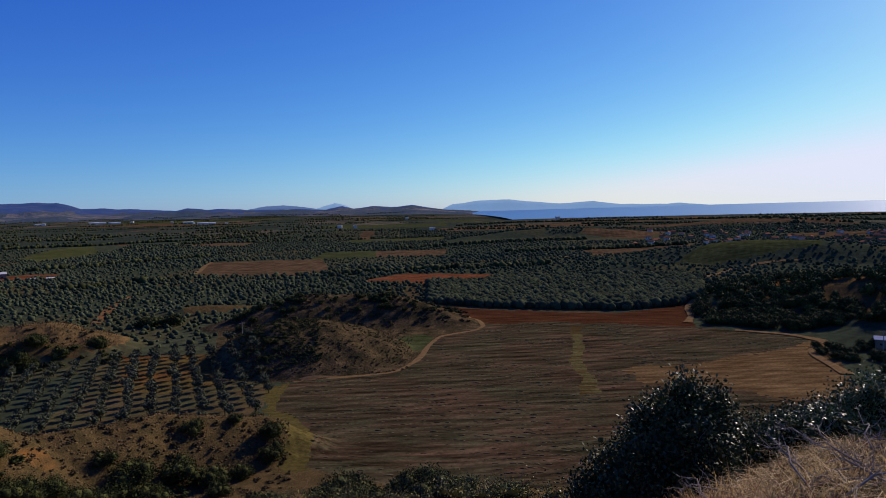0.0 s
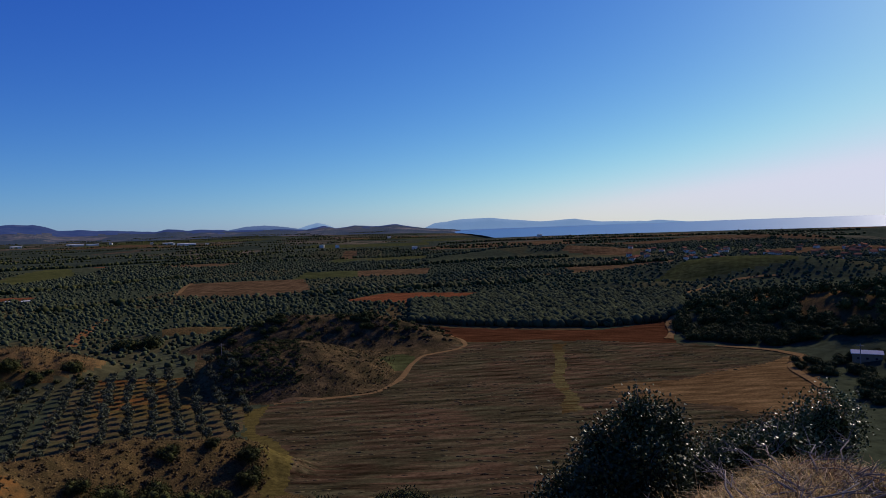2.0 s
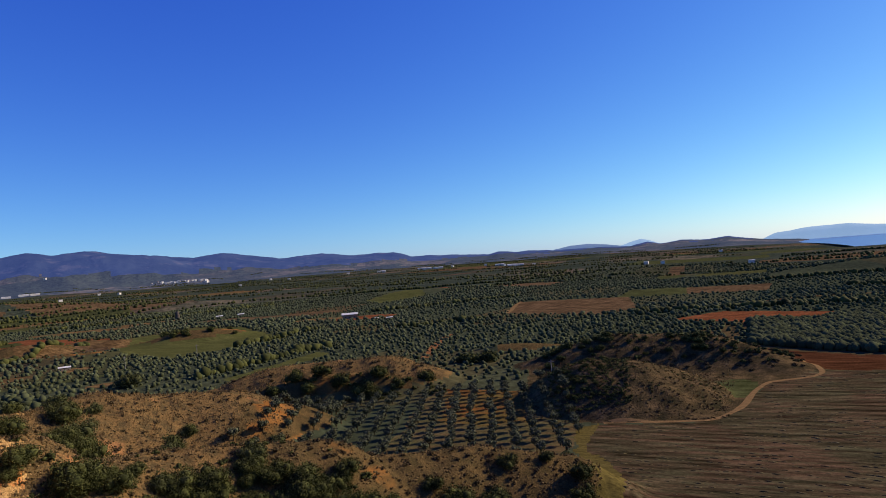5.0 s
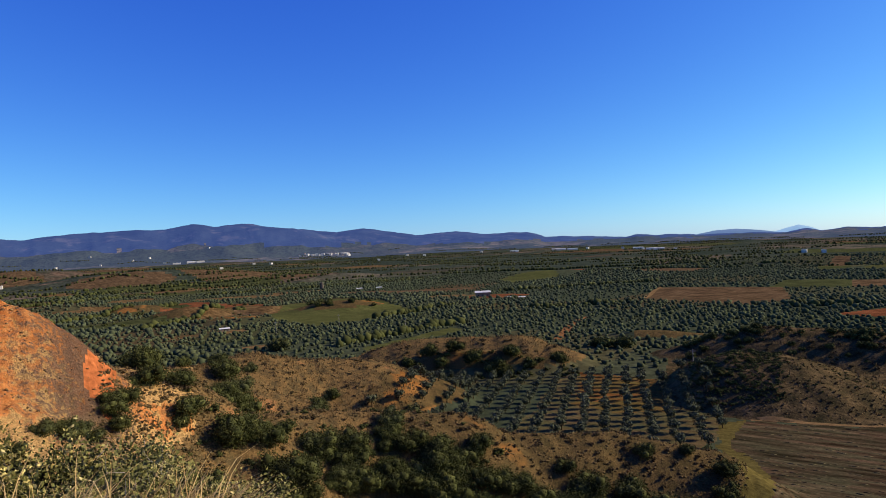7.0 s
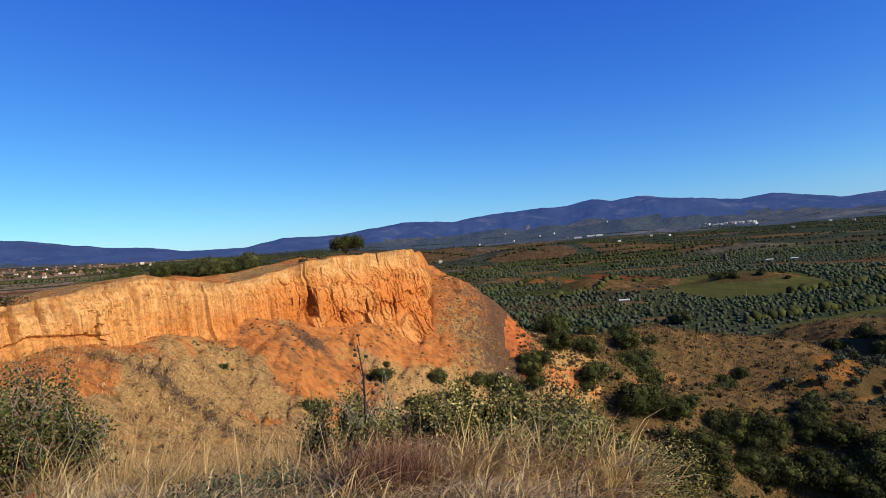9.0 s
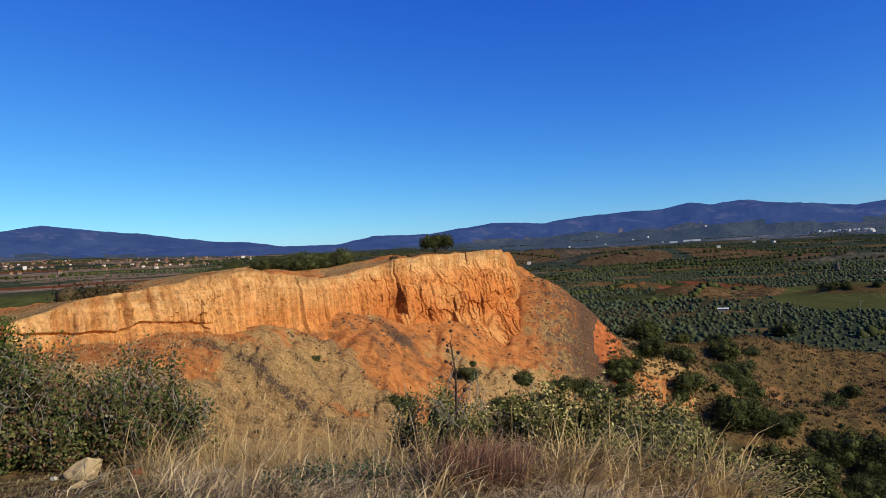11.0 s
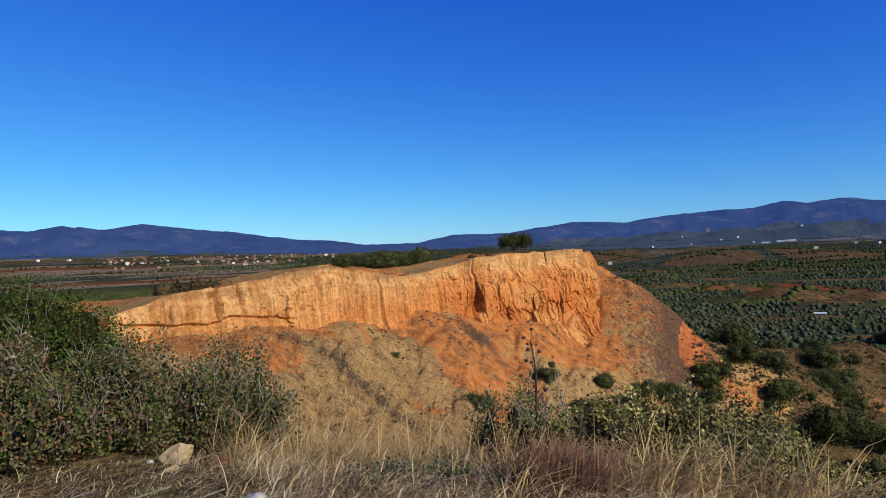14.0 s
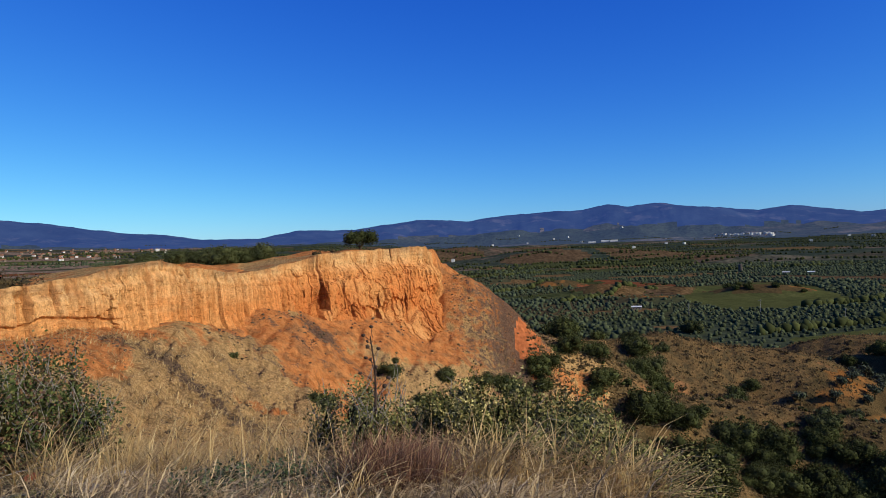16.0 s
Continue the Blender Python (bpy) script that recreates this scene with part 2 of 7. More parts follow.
def clay_material():
    """Orange clay of the cliff: pale cap, streaked face, crumbled foot."""
    n = Nodes("orange_clay")
    streak = n.noise(0.8, 6, 0.62, n.scaled(1.3, 1.3, 0.25))
    bed = n.noise(0.5, 6, 0.65, n.scaled(0.22, 0.22, 2.6))
    big, fine, grit = n.noise(0.13, 4), n.noise(3.0, 6, 0.7), n.noise(11, 4, 0.7)
    down = n.t.nodes.new("ShaderNodeAttribute")
    down.attribute_name = "depth_down"
    edge = n.t.nodes.new("ShaderNodeMath")
    edge.operation = "MULTIPLY_ADD"
    edge.inputs[1].default_value = 0.35
    n.link(bed, edge.inputs[0])
    n.link(down.outputs["Fac"], edge.inputs[2])
    c = n.ramp(edge.outputs[0], [(0.15, (0.36, 0.21, 0.095)), (0.24, (0.74, 0.42, 0.16)), (0.44, (0.7, 0.29, 0.085)), (0.66, (0.62, 0.2, 0.05)), (1.0, (0.54, 0.19, 0.055))])
    c = n.mix(n.ramp(streak, [(0.44, grey(0)), (0.60, grey(0.65))]), c, (0.42, 0.155, 0.04))
    c = n.mix(n.ramp(big, [(0.5, grey(0)), (0.62, grey(0.7))]), c, (0.72, 0.36, 0.12))
    c = n.mix(0.7, c, n.ramp(fine, [(0.3, grey(0.4)), (0.55, grey(1.25))]), "MULTIPLY")
    c = n.mix(0.45, c, n.ramp(grit, [(0.3, grey(0.5)), (0.65, grey(1.3))]), "MULTIPLY")
    return n.done(c, 0.95, n.mix(0.5, bed, fine), 1.0, 0.3)


def leaf_material(name, dark, light, gloss=0.9, gleam=0.03):
    n = Nodes(name)
    geo = n.t.nodes.new("ShaderNodeNewGeometry")
    info = n.t.nodes.new("ShaderNodeObjectInfo")
    c = n.ramp(geo.outputs["Random Per Island"], [(0.0, dark), (1.0, light)])
    c = n.mix(0.5, c, n.ramp(info.outputs["Random"], [(0.0, grey(0.6)), (1.0, grey(1.4))]), "MULTIPLY")
    return n.done(c, gloss, None, spec=gleam)


def plain_colour(name, colour, rough=0.8, var=0.3, scale=2.0):
    n = Nodes(name)
    f = n.noise(scale, 5, 0.6)
    c = n.mix(var, colour, n.ramp(f, [(0.3, grey(0.4)), (0.7, grey(1.5))]), "MULTIPLY")
    return n.done(c, rough, f, 0.2, 0.02)


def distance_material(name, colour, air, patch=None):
    """Backdrop hills kilometres away, their haze painted in as an emission colour (air)."""
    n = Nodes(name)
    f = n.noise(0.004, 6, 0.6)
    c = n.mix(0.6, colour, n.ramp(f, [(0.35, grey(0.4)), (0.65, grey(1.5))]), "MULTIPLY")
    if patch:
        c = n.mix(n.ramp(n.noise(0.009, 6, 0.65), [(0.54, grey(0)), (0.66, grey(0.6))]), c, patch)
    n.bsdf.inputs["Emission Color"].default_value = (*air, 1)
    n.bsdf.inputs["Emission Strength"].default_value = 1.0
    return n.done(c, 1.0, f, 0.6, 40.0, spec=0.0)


M_SLOPE = slope_material()
M_BOWL = bowl_material()
M_STRAWHILL = straw_hill_material()
M_MOUND = mound_material()
M_PLAIN = plain_material()
M_FARPLAIN = far_plain_material()
M_CLAY = clay_material()
M_PLOUGH = field_material("ploughed_soil", (0.07, 0.044, 0.024), (0.14, 0.083, 0.044), 62, 4.2, 0.5, (0.078, 0.072, 0.034))
M_TAN = field_material("tan_stubble", (0.13, 0.075, 0.03), (0.22, 0.135, 0.055), 70, 4.0, 0.4)
M_BARE = field_material("bare_dark_soil", (0.075, 0.03, 0.014), (0.12, 0.048, 0.021), 100, 3.0, 0.4)
M_RED = field_material("red_soil", (0.17, 0.058, 0.024), (0.24, 0.085, 0.035), 20, 4.0, 0.3)
M_BROWN = field_material("brown_soil", (0.10, 0.062, 0.03), (0.17, 0.105, 0.052), 8, 7.0, 0.4)
M_FALLOW = field_material("pale_fallow", (0.2, 0.13, 0.08), (0.34, 0.235, 0.15), 12, 7.0, 0.4)
M_GREEN = field_material("young_corn", (0.078, 0.086, 0.026), (0.115, 0.115, 0.036), 40, 3.0, 0.2)
M_DULLGREEN = field_material("thin_pasture", (0.055, 0.064, 0.022), (0.09, 0.095, 0.034), 30, 5.0, 0.3)
M_STRAW = field_material("straw_grass", (0.09, 0.07, 0.0202), (0.155, 0.12, 0.0346), 80, 2.0, 0.2)
M_THINGRASS = field_material("thin_grass", (0.11, 0.092, 0.032), (0.18, 0.15, 0.055), 80, 2.0, 0.3, (0.085, 0.045, 0.016))
M_ORCHARD = field_material("orchard_soil", (0.15, 0.06, 0.0187), (0.26, 0.105, 0.0324), 100, 3.0, 0.15, (0.14, 0.115, 0.036))
M_DRYORCHARD = field_material("dry_orchard_soil", (0.10, 0.066, 0.03), (0.18, 0.12, 0.055), 100, 3.0, 0.15, (0.10, 0.098, 0.04))
M_REDBANK = field_material("red_clay", (0.36, 0.10, 0.03), (0.55, 0.17, 0.055), 60, 1.5, 0.2)
M_PALECLAY = field_material("pale_clay", (0.42, 0.2, 0.085), (0.62, 0.33, 0.15), 30, 1.5, 0.2)
M_TRACK = plain_colour("track_dust", (0.23, 0.14, 0.06), 0.95, 0.5, 0.8)
M_REDTRACK = plain_colour("red_track_dust", (0.27, 0.12, 0.0432), 0.95, 0.5, 0.8)
M_OLIVE = leaf_material("olive_leaves", (0.05, 0.058, 0.03), (0.13, 0.142, 0.078), 0.75, 0.04)
M_FAROLIVE = leaf_material("far_grove", (0.046, 0.055, 0.027), (0.1, 0.115, 0.056), 0.95, 0.0)
# lighter copy of the grove leaves for farther trees, painting the haze veil
M_PALEOLIVE = leaf_material("pale_grove", (0.052, 0.063, 0.033), (0.105, 0.122, 0.062), 0.95, 0.0)
M_MAQUIS = leaf_material("maquis_leaves", (0.03, 0.036, 0.011), (0.105, 0.112, 0.032), 0.85, 0.05)
M_BARK = plain_colour("bark", (0.09, 0.065, 0.0324), 0.9, 0.5, 20)
# blue of mountains, ridges and island is mostly haze, painted as emission
M_HILLS = distance_material("hazy_forested_mountains", (0.028, 0.038, 0.045), (0.02, 0.043, 0.155), (0.11, 0.10, 0.095))
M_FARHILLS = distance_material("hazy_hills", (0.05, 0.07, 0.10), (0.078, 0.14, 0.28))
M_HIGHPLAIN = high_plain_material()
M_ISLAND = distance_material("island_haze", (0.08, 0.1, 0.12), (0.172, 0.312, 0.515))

# ---- terrain ----
rng = np.random.default_rng(7)
TABLE = rng.random((256, 256))


def lattice(x, y):
    """Smooth value noise, 0 to 1, on arrays."""
    xi, yi = np.floor(x).astype(int), np.floor(y).astype(int)
    fx, fy = x - xi, y - yi
    fx, fy = fx * fx * (3 - 2 * fx), fy * fy * (3 - 2 * fy)
    a, b = TABLE[xi & 255, yi & 255], TABLE[(xi + 1) & 255, yi & 255]
    c, d = TABLE[xi & 255, (yi + 1) & 255], TABLE[(xi + 1) & 255, (yi + 1) & 255]
    return (a * (1 - fx) + b * fx) * (1 - fy) + (c * (1 - fx) + d * fx) * fy


def fbm(x, y, octaves=4):
    total, amp = 0.0, 0.5
    for k in range(octaves):
        total = total + amp * (lattice(x + 17.3 * k, y - 9.1 * k) - 0.5)
        x, y, amp = x * 2.03, y * 2.03, amp * 0.5
    return total


def smooth(a, b, x):
    t = np.clip((x - a) / (b - a), 0, 1)
    return t * t * (3 - 2 * t)


def at(az, r):
    """Plan place of a bearing (degrees, left is plus) and a distance from the first eye."""
    return -math.sin(radians(az)) * r, math.cos(radians(az)) * r


# ground height along bearings: bearing -> (distance, height) of the near bluff down to its foot
BLUFF = {
    -180: (0, 46.4, 60, 46, 200, 44, 300, 42),
    -100: (0, 46.4, 6, 46.0, 40, 40, 150, 20, 300, 5),
    -60: (0, 46.4, 6, 45.6, 12, 44.3, 25, 40, 60, 28, 110, 10, 160, 1, 220, 0),
    -32: (0, 46.4, 5, 45.7, 9, 44.9, 13, 43.7, 18, 41.6, 26, 37.5, 45, 28, 80, 14, 120, 3, 160, 0),
    -15: (0, 46.4, 4, 45.5, 9, 43.3, 14, 40.8, 25, 35.5, 45, 25.5, 80, 11, 110, 2, 140, 0),
    0: (0, 46.4, 4, 45.3, 8, 43.3, 20, 38.0, 45, 27.6, 80, 11.5, 108, 1, 130, 0),
    20: (0, 46.4, 4, 45.3, 8, 43.2, 20, 37.6, 45, 27, 80, 11.5, 105, 3, 140, 0),
    40: (0, 46.4, 4, 45.3, 8, 43, 20, 36.5, 45, 27, 70, 17, 95, 6, 125, 4, 170, 0),
    55: (0, 46.4, 5, 45.9, 7, 45.3, 9, 44.5, 20, 38.6, 45, 28.5, 65, 22, 90, 16, 120, 12, 160, 4, 200, 0),
    64: (0, 46.4, 5, 46.05, 7, 45.6, 9, 44.95, 12, 43.4, 20, 39.5, 40, 32, 60, 28, 75, 27, 90, 27, 120, 20, 160, 6, 220, 0),
    72: (0, 46.4, 5, 46.1, 7, 45.75, 9, 45.15, 12, 43.6, 20, 39.9, 40, 34, 60, 31.5, 75, 33, 85, 36, 95, 38, 150, 24, 240, 4),
    80: (0, 46.4, 5, 46.1, 7, 45.8, 9, 45.2, 12, 43.9, 20, 40.7, 40, 35.5, 55, 34.2, 68, 36.7, 74, 38.7, 79, 40.2, 150, 40, 300, 20),
    88: (0, 46.4, 5, 46.15, 7, 45.85, 9, 45.2, 12, 44.1, 20, 41.7, 35, 38.8, 48, 38.6, 60, 41.2, 68, 42.9, 150, 42, 300, 36),
    95: (0, 46.4, 6, 46.15, 8, 45.7, 10, 45.1, 16, 43.2, 26, 41, 40, 40.7, 50, 42.6, 57, 43.4, 150, 42, 300, 40),
    103: (0, 46.4, 6.5, 46.15, 10, 45.6, 17, 44.5, 26, 43.4, 37, 43.3, 47, 43.9, 150, 42, 300, 40),
    112: (0, 46.4, 6.5, 46.2, 10, 45.8, 20, 45, 34, 44.2, 43, 44.3, 150, 42, 300, 40),
    125: (0, 46.4, 10, 45.9, 50, 45, 150, 43, 300, 40),
    180: (0, 46.4, 60, 46, 200, 44, 300, 42),
}
# the plain beyond, same reading
PLAIN = {
    -180: (0, 0, 300, 40, 900, 30, 5000, 20),
    -60: (0, 0, 400, 0, 900, 4, 1700, 9.7, 1760, 5, 5000, -20),
    -6: (0, 0, 400, 0, 900, 4, 1750, 9.7, 1830, 5, 5000, -20),
    -2: (0, 0, 400, 0, 900, 4, 2400, 10.2, 3400, 10, 3500, 7, 5000, -20),
    1: (0, 0, 700, 1, 1500, 5, 2500, 12, 3000, 15, 5000, 22),
    14: (0, 0, 700, 1, 1500, 8, 2200, 17, 3000, 28, 5000, 34),
    72: (0, 0, 700, 1, 1500, 8, 2200, 17, 3000, 28, 5000, 34),
    84: (0, 0, 300, 20, 700, 22, 1500, 40, 3000, 80, 5000, 90),
    98: (0, 0, 300, 40, 900, 41, 1500, 56, 2400, 80, 5000, 120),
    120: (0, 0, 300, 40, 900, 42, 1500, 66, 2400, 98, 5000, 140),
    180: (0, 0, 300, 40, 900, 30, 5000, 20),
}
# top edge and foot of the clay cliff: bearing, distance, top, foot
CLIFF = [(113, 43, 45.3, 44.4), (107.8, 45, 46.4, 44.0), (103, 48, 46.7, 43.7), (98.7, 52, 47.4, 43.2), (95.8, 56, 47.8, 43.4), (93.4, 59, 47.1, 43.8),
         (89.5, 67, 46.2, 44.0), (86, 71, 46.8, 43.1), (84, 74, 47.4, 42.2), (80.6, 79, 48.0, 39.9), (77, 85, 48.0, 37.8), (73.8, 91, 48.1, 35.4)]
C_AZ, C_R, C_TOP, C_FOOT = (np.array(c[::-1]) for c in zip(*CLIFF))


def profile(table, az, r):
    """Heights read from a table of bearings, blended smoothly between them."""
    keys = sorted(table)
    rows = [np.interp(r, table[k][0::2], table[k][1::2]) for k in keys]
    z = np.zeros_like(r)
    for i in range(len(keys) - 1):
        inside = (az >= keys[i]) & (az <= keys[i + 1])
        t = (az - keys[i]) / (keys[i + 1] - keys[i])
        t = t * t * (3 - 2 * t) * 0.5 + t * 0.5
        z = np.where(inside, rows[i] * (1 - t) + rows[i + 1] * t, z)
    return z


# mounds: bearing, distance, half width across, half depth, height, sharpness
MOUNDS = [
        (-30, 335, 62, 62, 10.0), (-27, 560, 130, 60, 14.0), (-18, 470, 60, 25, 4.0), (-40, 300, 60, 80, 14),
    (47, 575, 56, 26, 7.5), (53, 600, 30, 22, 5), (56, 520, 50, 20, 4),
    (63, 690, 40, 22, 8.0), (59, 600, 45, 20, 8), (68, 800, 60, 30, 6), (21, 340, 34, 12, 2.5),
    (-10, 900, 160, 60, 10), (8, 1100, 220, 70, 9), (30, 950, 200, 60, 7), (50, 1200, 220, 90, 10), (62, 1500, 300, 120, 26), (70, 1700, 250, 140, 34),
    (-26, 1150, 200, 80, 9),
]
# spurs of the bluff: (bearing, distance, height) along the crest, half width
SPURS = [
    ([(14.5, 132, 5), (17, 133, 8.2), (25, 131, 11.3), (33, 124, 13.6), (36, 121, 16.2), (38.4, 119, 18.7), (41, 118, 19.6), (45, 116, 20.4), (50, 114, 22), (58, 104, 25)], 17),
    ([(73.2, 100, 45.8), (72.7, 99, 44.6), (70.4, 101, 39.2), (67.9, 102, 36.0), (65.3, 103, 35.2), (62.8, 105, 33.6), (60.8, 106, 30.6), (58.6, 104, 25.6), (56.2, 100, 24.0)], 15),
    ([(64, 172, 22.4), (61, 175, 22.2), (59, 180, 21.2), (57.5, 192, 19.8), (55, 200, 20.6), (50, 205, 16.4), (45.4, 206, 15.6), (44, 206, 11.5), (41, 208, 9)], 24),
    ([(58, 128, 23), (55.5, 138, 21.4), (53.2, 140, 20.6), (50.8, 140, 18.9), (49.5, 140, 16.4), (45, 146, 10)], 13),
    # flat-topped ridge behind the orchard: back crest and front edge
    ([(46, 272, 6), (43.5, 272, 8.8), (41.6, 273, 10.6), (39.7, 274, 11.6), (36, 274, 11.4), (31.5, 270, 11.0), (29.1, 266, 8.0), (27.7, 262, 4.6)], 26),
    ([(44, 250, 6.0), (41, 250, 8.4), (38, 250, 9.6), (35, 250, 9.4), (32, 249, 9.2), (29.4, 249, 6.0), (27.6, 250, 3.0)], 8),
    # the back mound
    ([(18, 284, 4.5), (15, 286, 9.0), (12.2, 287, 11.4), (8.3, 287, 11.8), (4.4, 283, 10.2), (1.45, 276, 6.4), (-0.6, 266, 3.4)], 27),
]
# crest of the mountains round the plain: bearing, elevation in degrees
CREST = [(-9, -1.3), (-4, -0.6), (0, -0.2), (2.5, 0.26), (4, 0.13), (6.1, 0.31), (7.8, 0.06), (8.7, 0.34), (10.2, 0.12), (16.5, 0.26), (20, 0.38), (21.4, 0.52), (22.2, 0.36), (26.7, 0.63),
         (29, 0.68), (30.5, 1.2), (34, 1.15), (36.6, 1.5), (40.2, 1.36), (42, 1.75), (44.7, 2.12), (47, 1.94), (50.3, 2.3), (54.8, 2.95), (57, 2.75), (58.5, 2.95), (60.9, 2.64),
         (63.8, 2.65), (67.2, 2.5), (70.7, 2.16), (75.1, 2.46), (77.6, 2.1), (80.6, 1.8), (85.3, 1.75), (88.6, 1.22), (93, 1.38), (99, 2.05), (103.6, 2.87), (107.6, 3.3),
         (110.9, 3.78), (114.1, 3.2), (116.4, 3.6), (118.2, 3.3), (121, 3.5), (130, 2.5), (150, 0)]


def bearing(x, y):
    return np.degrees(np.arctan2(-x, y))


def height(x, y):
    """Height of the ground."""
    x, y = np.asarray(x, float), np.asarray(y, float)
    r, az = np.hypot(x, y), bearing(x, y)
    near, far = profile(BLUFF, az, r), profile(PLAIN, az, r)
    z = near * (1 - smooth(180, 300, r)) + far * smooth(180, 300, r)
    wide = fbm(x / 900, y / 900, 3) * smooth(900, 2500, r) * 22 * smooth(3, 14, az)
    z = z + wide + fbm(x / 60, y / 60, 3) * 3.0 * smooth(260, 600, r) * smooth(3000, 1500, r)
    for a, d, w, dep, h in MOUNDS:
        cx, cy = at(a, d)
        ca, sa = math.cos(radians(a)), math.sin(radians(a))
        u, v = (x - cx) * ca + (y - cy) * sa, -(x - cx) * sa + (y - cy) * ca
        q = np.sqrt((u / w) ** 2 + (v / dep) ** 2) + fbm(x / (w * 0.5), y / (w * 0.5), 3) * 0.35
        z = z + h * smooth(1.05, 0.12, q) ** 0.9
    # the near mound: a full dome standing inside the bend of the track
    for a, d, w, dep, h in ((11.7, 221, 33, 33, 11.2), (16.6, 230, 17, 20, 2.6)):
        cx, cy = at(a, d)
        ca, sa = math.cos(radians(a)), math.sin(radians(a))
        u, v = (x - cx) * ca + (y - cy) * sa, -(x - cx) * sa + (y - cy) * ca
        q = np.sqrt((u / w) ** 2 + (v / dep) ** 2) + fbm(x / 24, y / 24, 3) * 0.12
        z = z + h * np.clip(1 - np.abs(q) ** 1.7, 0, 1) ** 0.95
    for line, w in SPURS:
        pts = [(*at(a, d), h) for a, d, h in line]
        best = np.full_like(r, -99.0)
        for (x0, y0, h0), (x1, y1, h1) in zip(pts, pts[1:]):
            dx, dy = x1 - x0, y1 - y0
            t = np.clip(((x - x0) * dx + (y - y0) * dy) / (dx * dx + dy * dy), 0, 1)
            dist = np.hypot(x - x0 - t * dx, y - y0 - t * dy)
            best = np.maximum(best, h0 + (h1 - h0) * t - 12.0 * (dist / w) ** 1.5)
        z = np.maximum(z, best) + 0.6 * np.exp(-np.abs(z - best) / 1.2)
    # clay plateau behind the cliff edge
    edge = np.interp(az, C_AZ, C_R)
    top = np.interp(az, C_AZ, C_TOP) - 0.025 * np.clip(r - edge, 0, 60) + 1.2 * smooth(95, 88, az) * smooth(80, 88, az) * smooth(8, 18, r - edge)
    inside = smooth(73.0, 73.9, az) * smooth(114, 112.5, az)
    lift = smooth(4.2, 5.6, r - edge) * smooth(90, 35, r - edge) * inside
    z = z * (1 - lift) + np.maximum(top, z) * lift
    # slumps and small rills below the cliff and on the spur beside it
    gap = edge - r
    slump = smooth(60, 66, az) * smooth(104, 98, az) * smooth(1.0, 5, gap) * smooth(34, 20, gap)
    z = z + slump * (np.abs(fbm(x / 7 + y / 16, y / 22, 4)) * 1.2 - 0.3 + fbm(x / 2.2, y / 2.2, 4) * 0.8)
    rill = np.abs(fbm(az / 1.3 + 0.16 * r, r / 9, 4))
    z = z + slump * (smooth(0.0, 0.16, rill) * 0.35 - 0.2) + slump * smooth(72, 75, az) * smooth(90, 84, az) * (np.abs(fbm(az / 0.9 + 2, r / 22, 3)) * 1.2 - 0.2)
    # ribs of the spur beside the face, and the gully that parts the two
    ribs = smooth(62, 65, az) * smooth(75.5, 73.5, az) * smooth(72, 80, r) * smooth(108, 100, r)
    z = z + ribs * (fbm(x / 3.2, y / 3.2, 4) * 1.5 - np.abs(fbm(az / 1.2 + 7, r / 30, 3)) * 1.3 + 0.2 - np.abs(fbm(x / 5 + y / 9 + 3, y / 9, 3)) * 1.6)
    mid_az = np.interp(r, [66, 78, 86, 96], [77.2, 75.6, 74.6, 74.0])
    z = z - 0.8 * np.exp(-((az - mid_az + fbm(r / 6, r * 0 + 4, 3)) / 0.9) ** 2) * smooth(64, 72, r) * smooth(98, 93, r)
    # gullies, clods
    rough = smooth(15, 40, r) * smooth(420, 240, r) * smooth(0.8, 4.0, z + 0 * r)
    gul = np.abs(fbm(x / 16, y / 16, 4)) * 5.0
    z = z + rough * (fbm(x / 9, y / 9, 4) * 1.9 - gul * 0.55 + fbm(x / 2.6, y / 2.6, 3) * 0.6)
    z = z + fbm(x / 1.1, y / 1.1, 3) * 0.14 * smooth(60, 20, r) + fbm(x / 4, y / 4, 3) * 0.35 * smooth(3, 8, r) * smooth(120, 60, r)
    # mountains
    ele = np.interp(az, [c[0] for c in CREST], [c[1] for c in CREST])
    ele = np.where((az < -9) | (az > 150), -3.0, ele) + fbm(az / 1.1, az * 0 + 3.3, 4) * 0.22
    peak = EYE + 4400 * np.tan(np.radians(ele))
    grow = smooth(2700, 4400, r) ** 1.5
    folds = fbm(x / 420, y / 420, 5) * 1.3 - np.abs(fbm(x / 300 + 7, y / 300, 4)) * 0.9 + 0.15
    mount = z + (peak - z) * np.clip(grow + folds * grow * (1 - grow) * 2.2, 0, 1)
    z = np.where(peak > z, mount, z)
    return z


def land_block(x, y):
    """Which block of farmland a place is in: its number, and a chance value of the block."""
    wx, wy = x + 40 * fbm(x / 260, y / 260, 2), y + 40 * fbm(x / 260 + 9, y / 260, 2)
    r = np.hypot(x, y)
    size = np.where(r < 1100, 1.0, 2.2)
    i, j = np.floor(wx / (135 * size)).astype(int), np.floor((wy + 37 * (np.floor(wx / (135 * size)) % 3)) / (88 * size)).astype(int)
    chance = TABLE[(i * 7 + 31) & 255, (j * 13 + 5) & 255]
    az = bearing(x, y)
    chance = np.where(((r < 430) & (az > 13)) | ((r < 560) & (az > 52) & (az < 80)), chance * 0.69, np.where((az < 6) & (r < 1100), chance * 0.85, chance))
    return i, j, chance


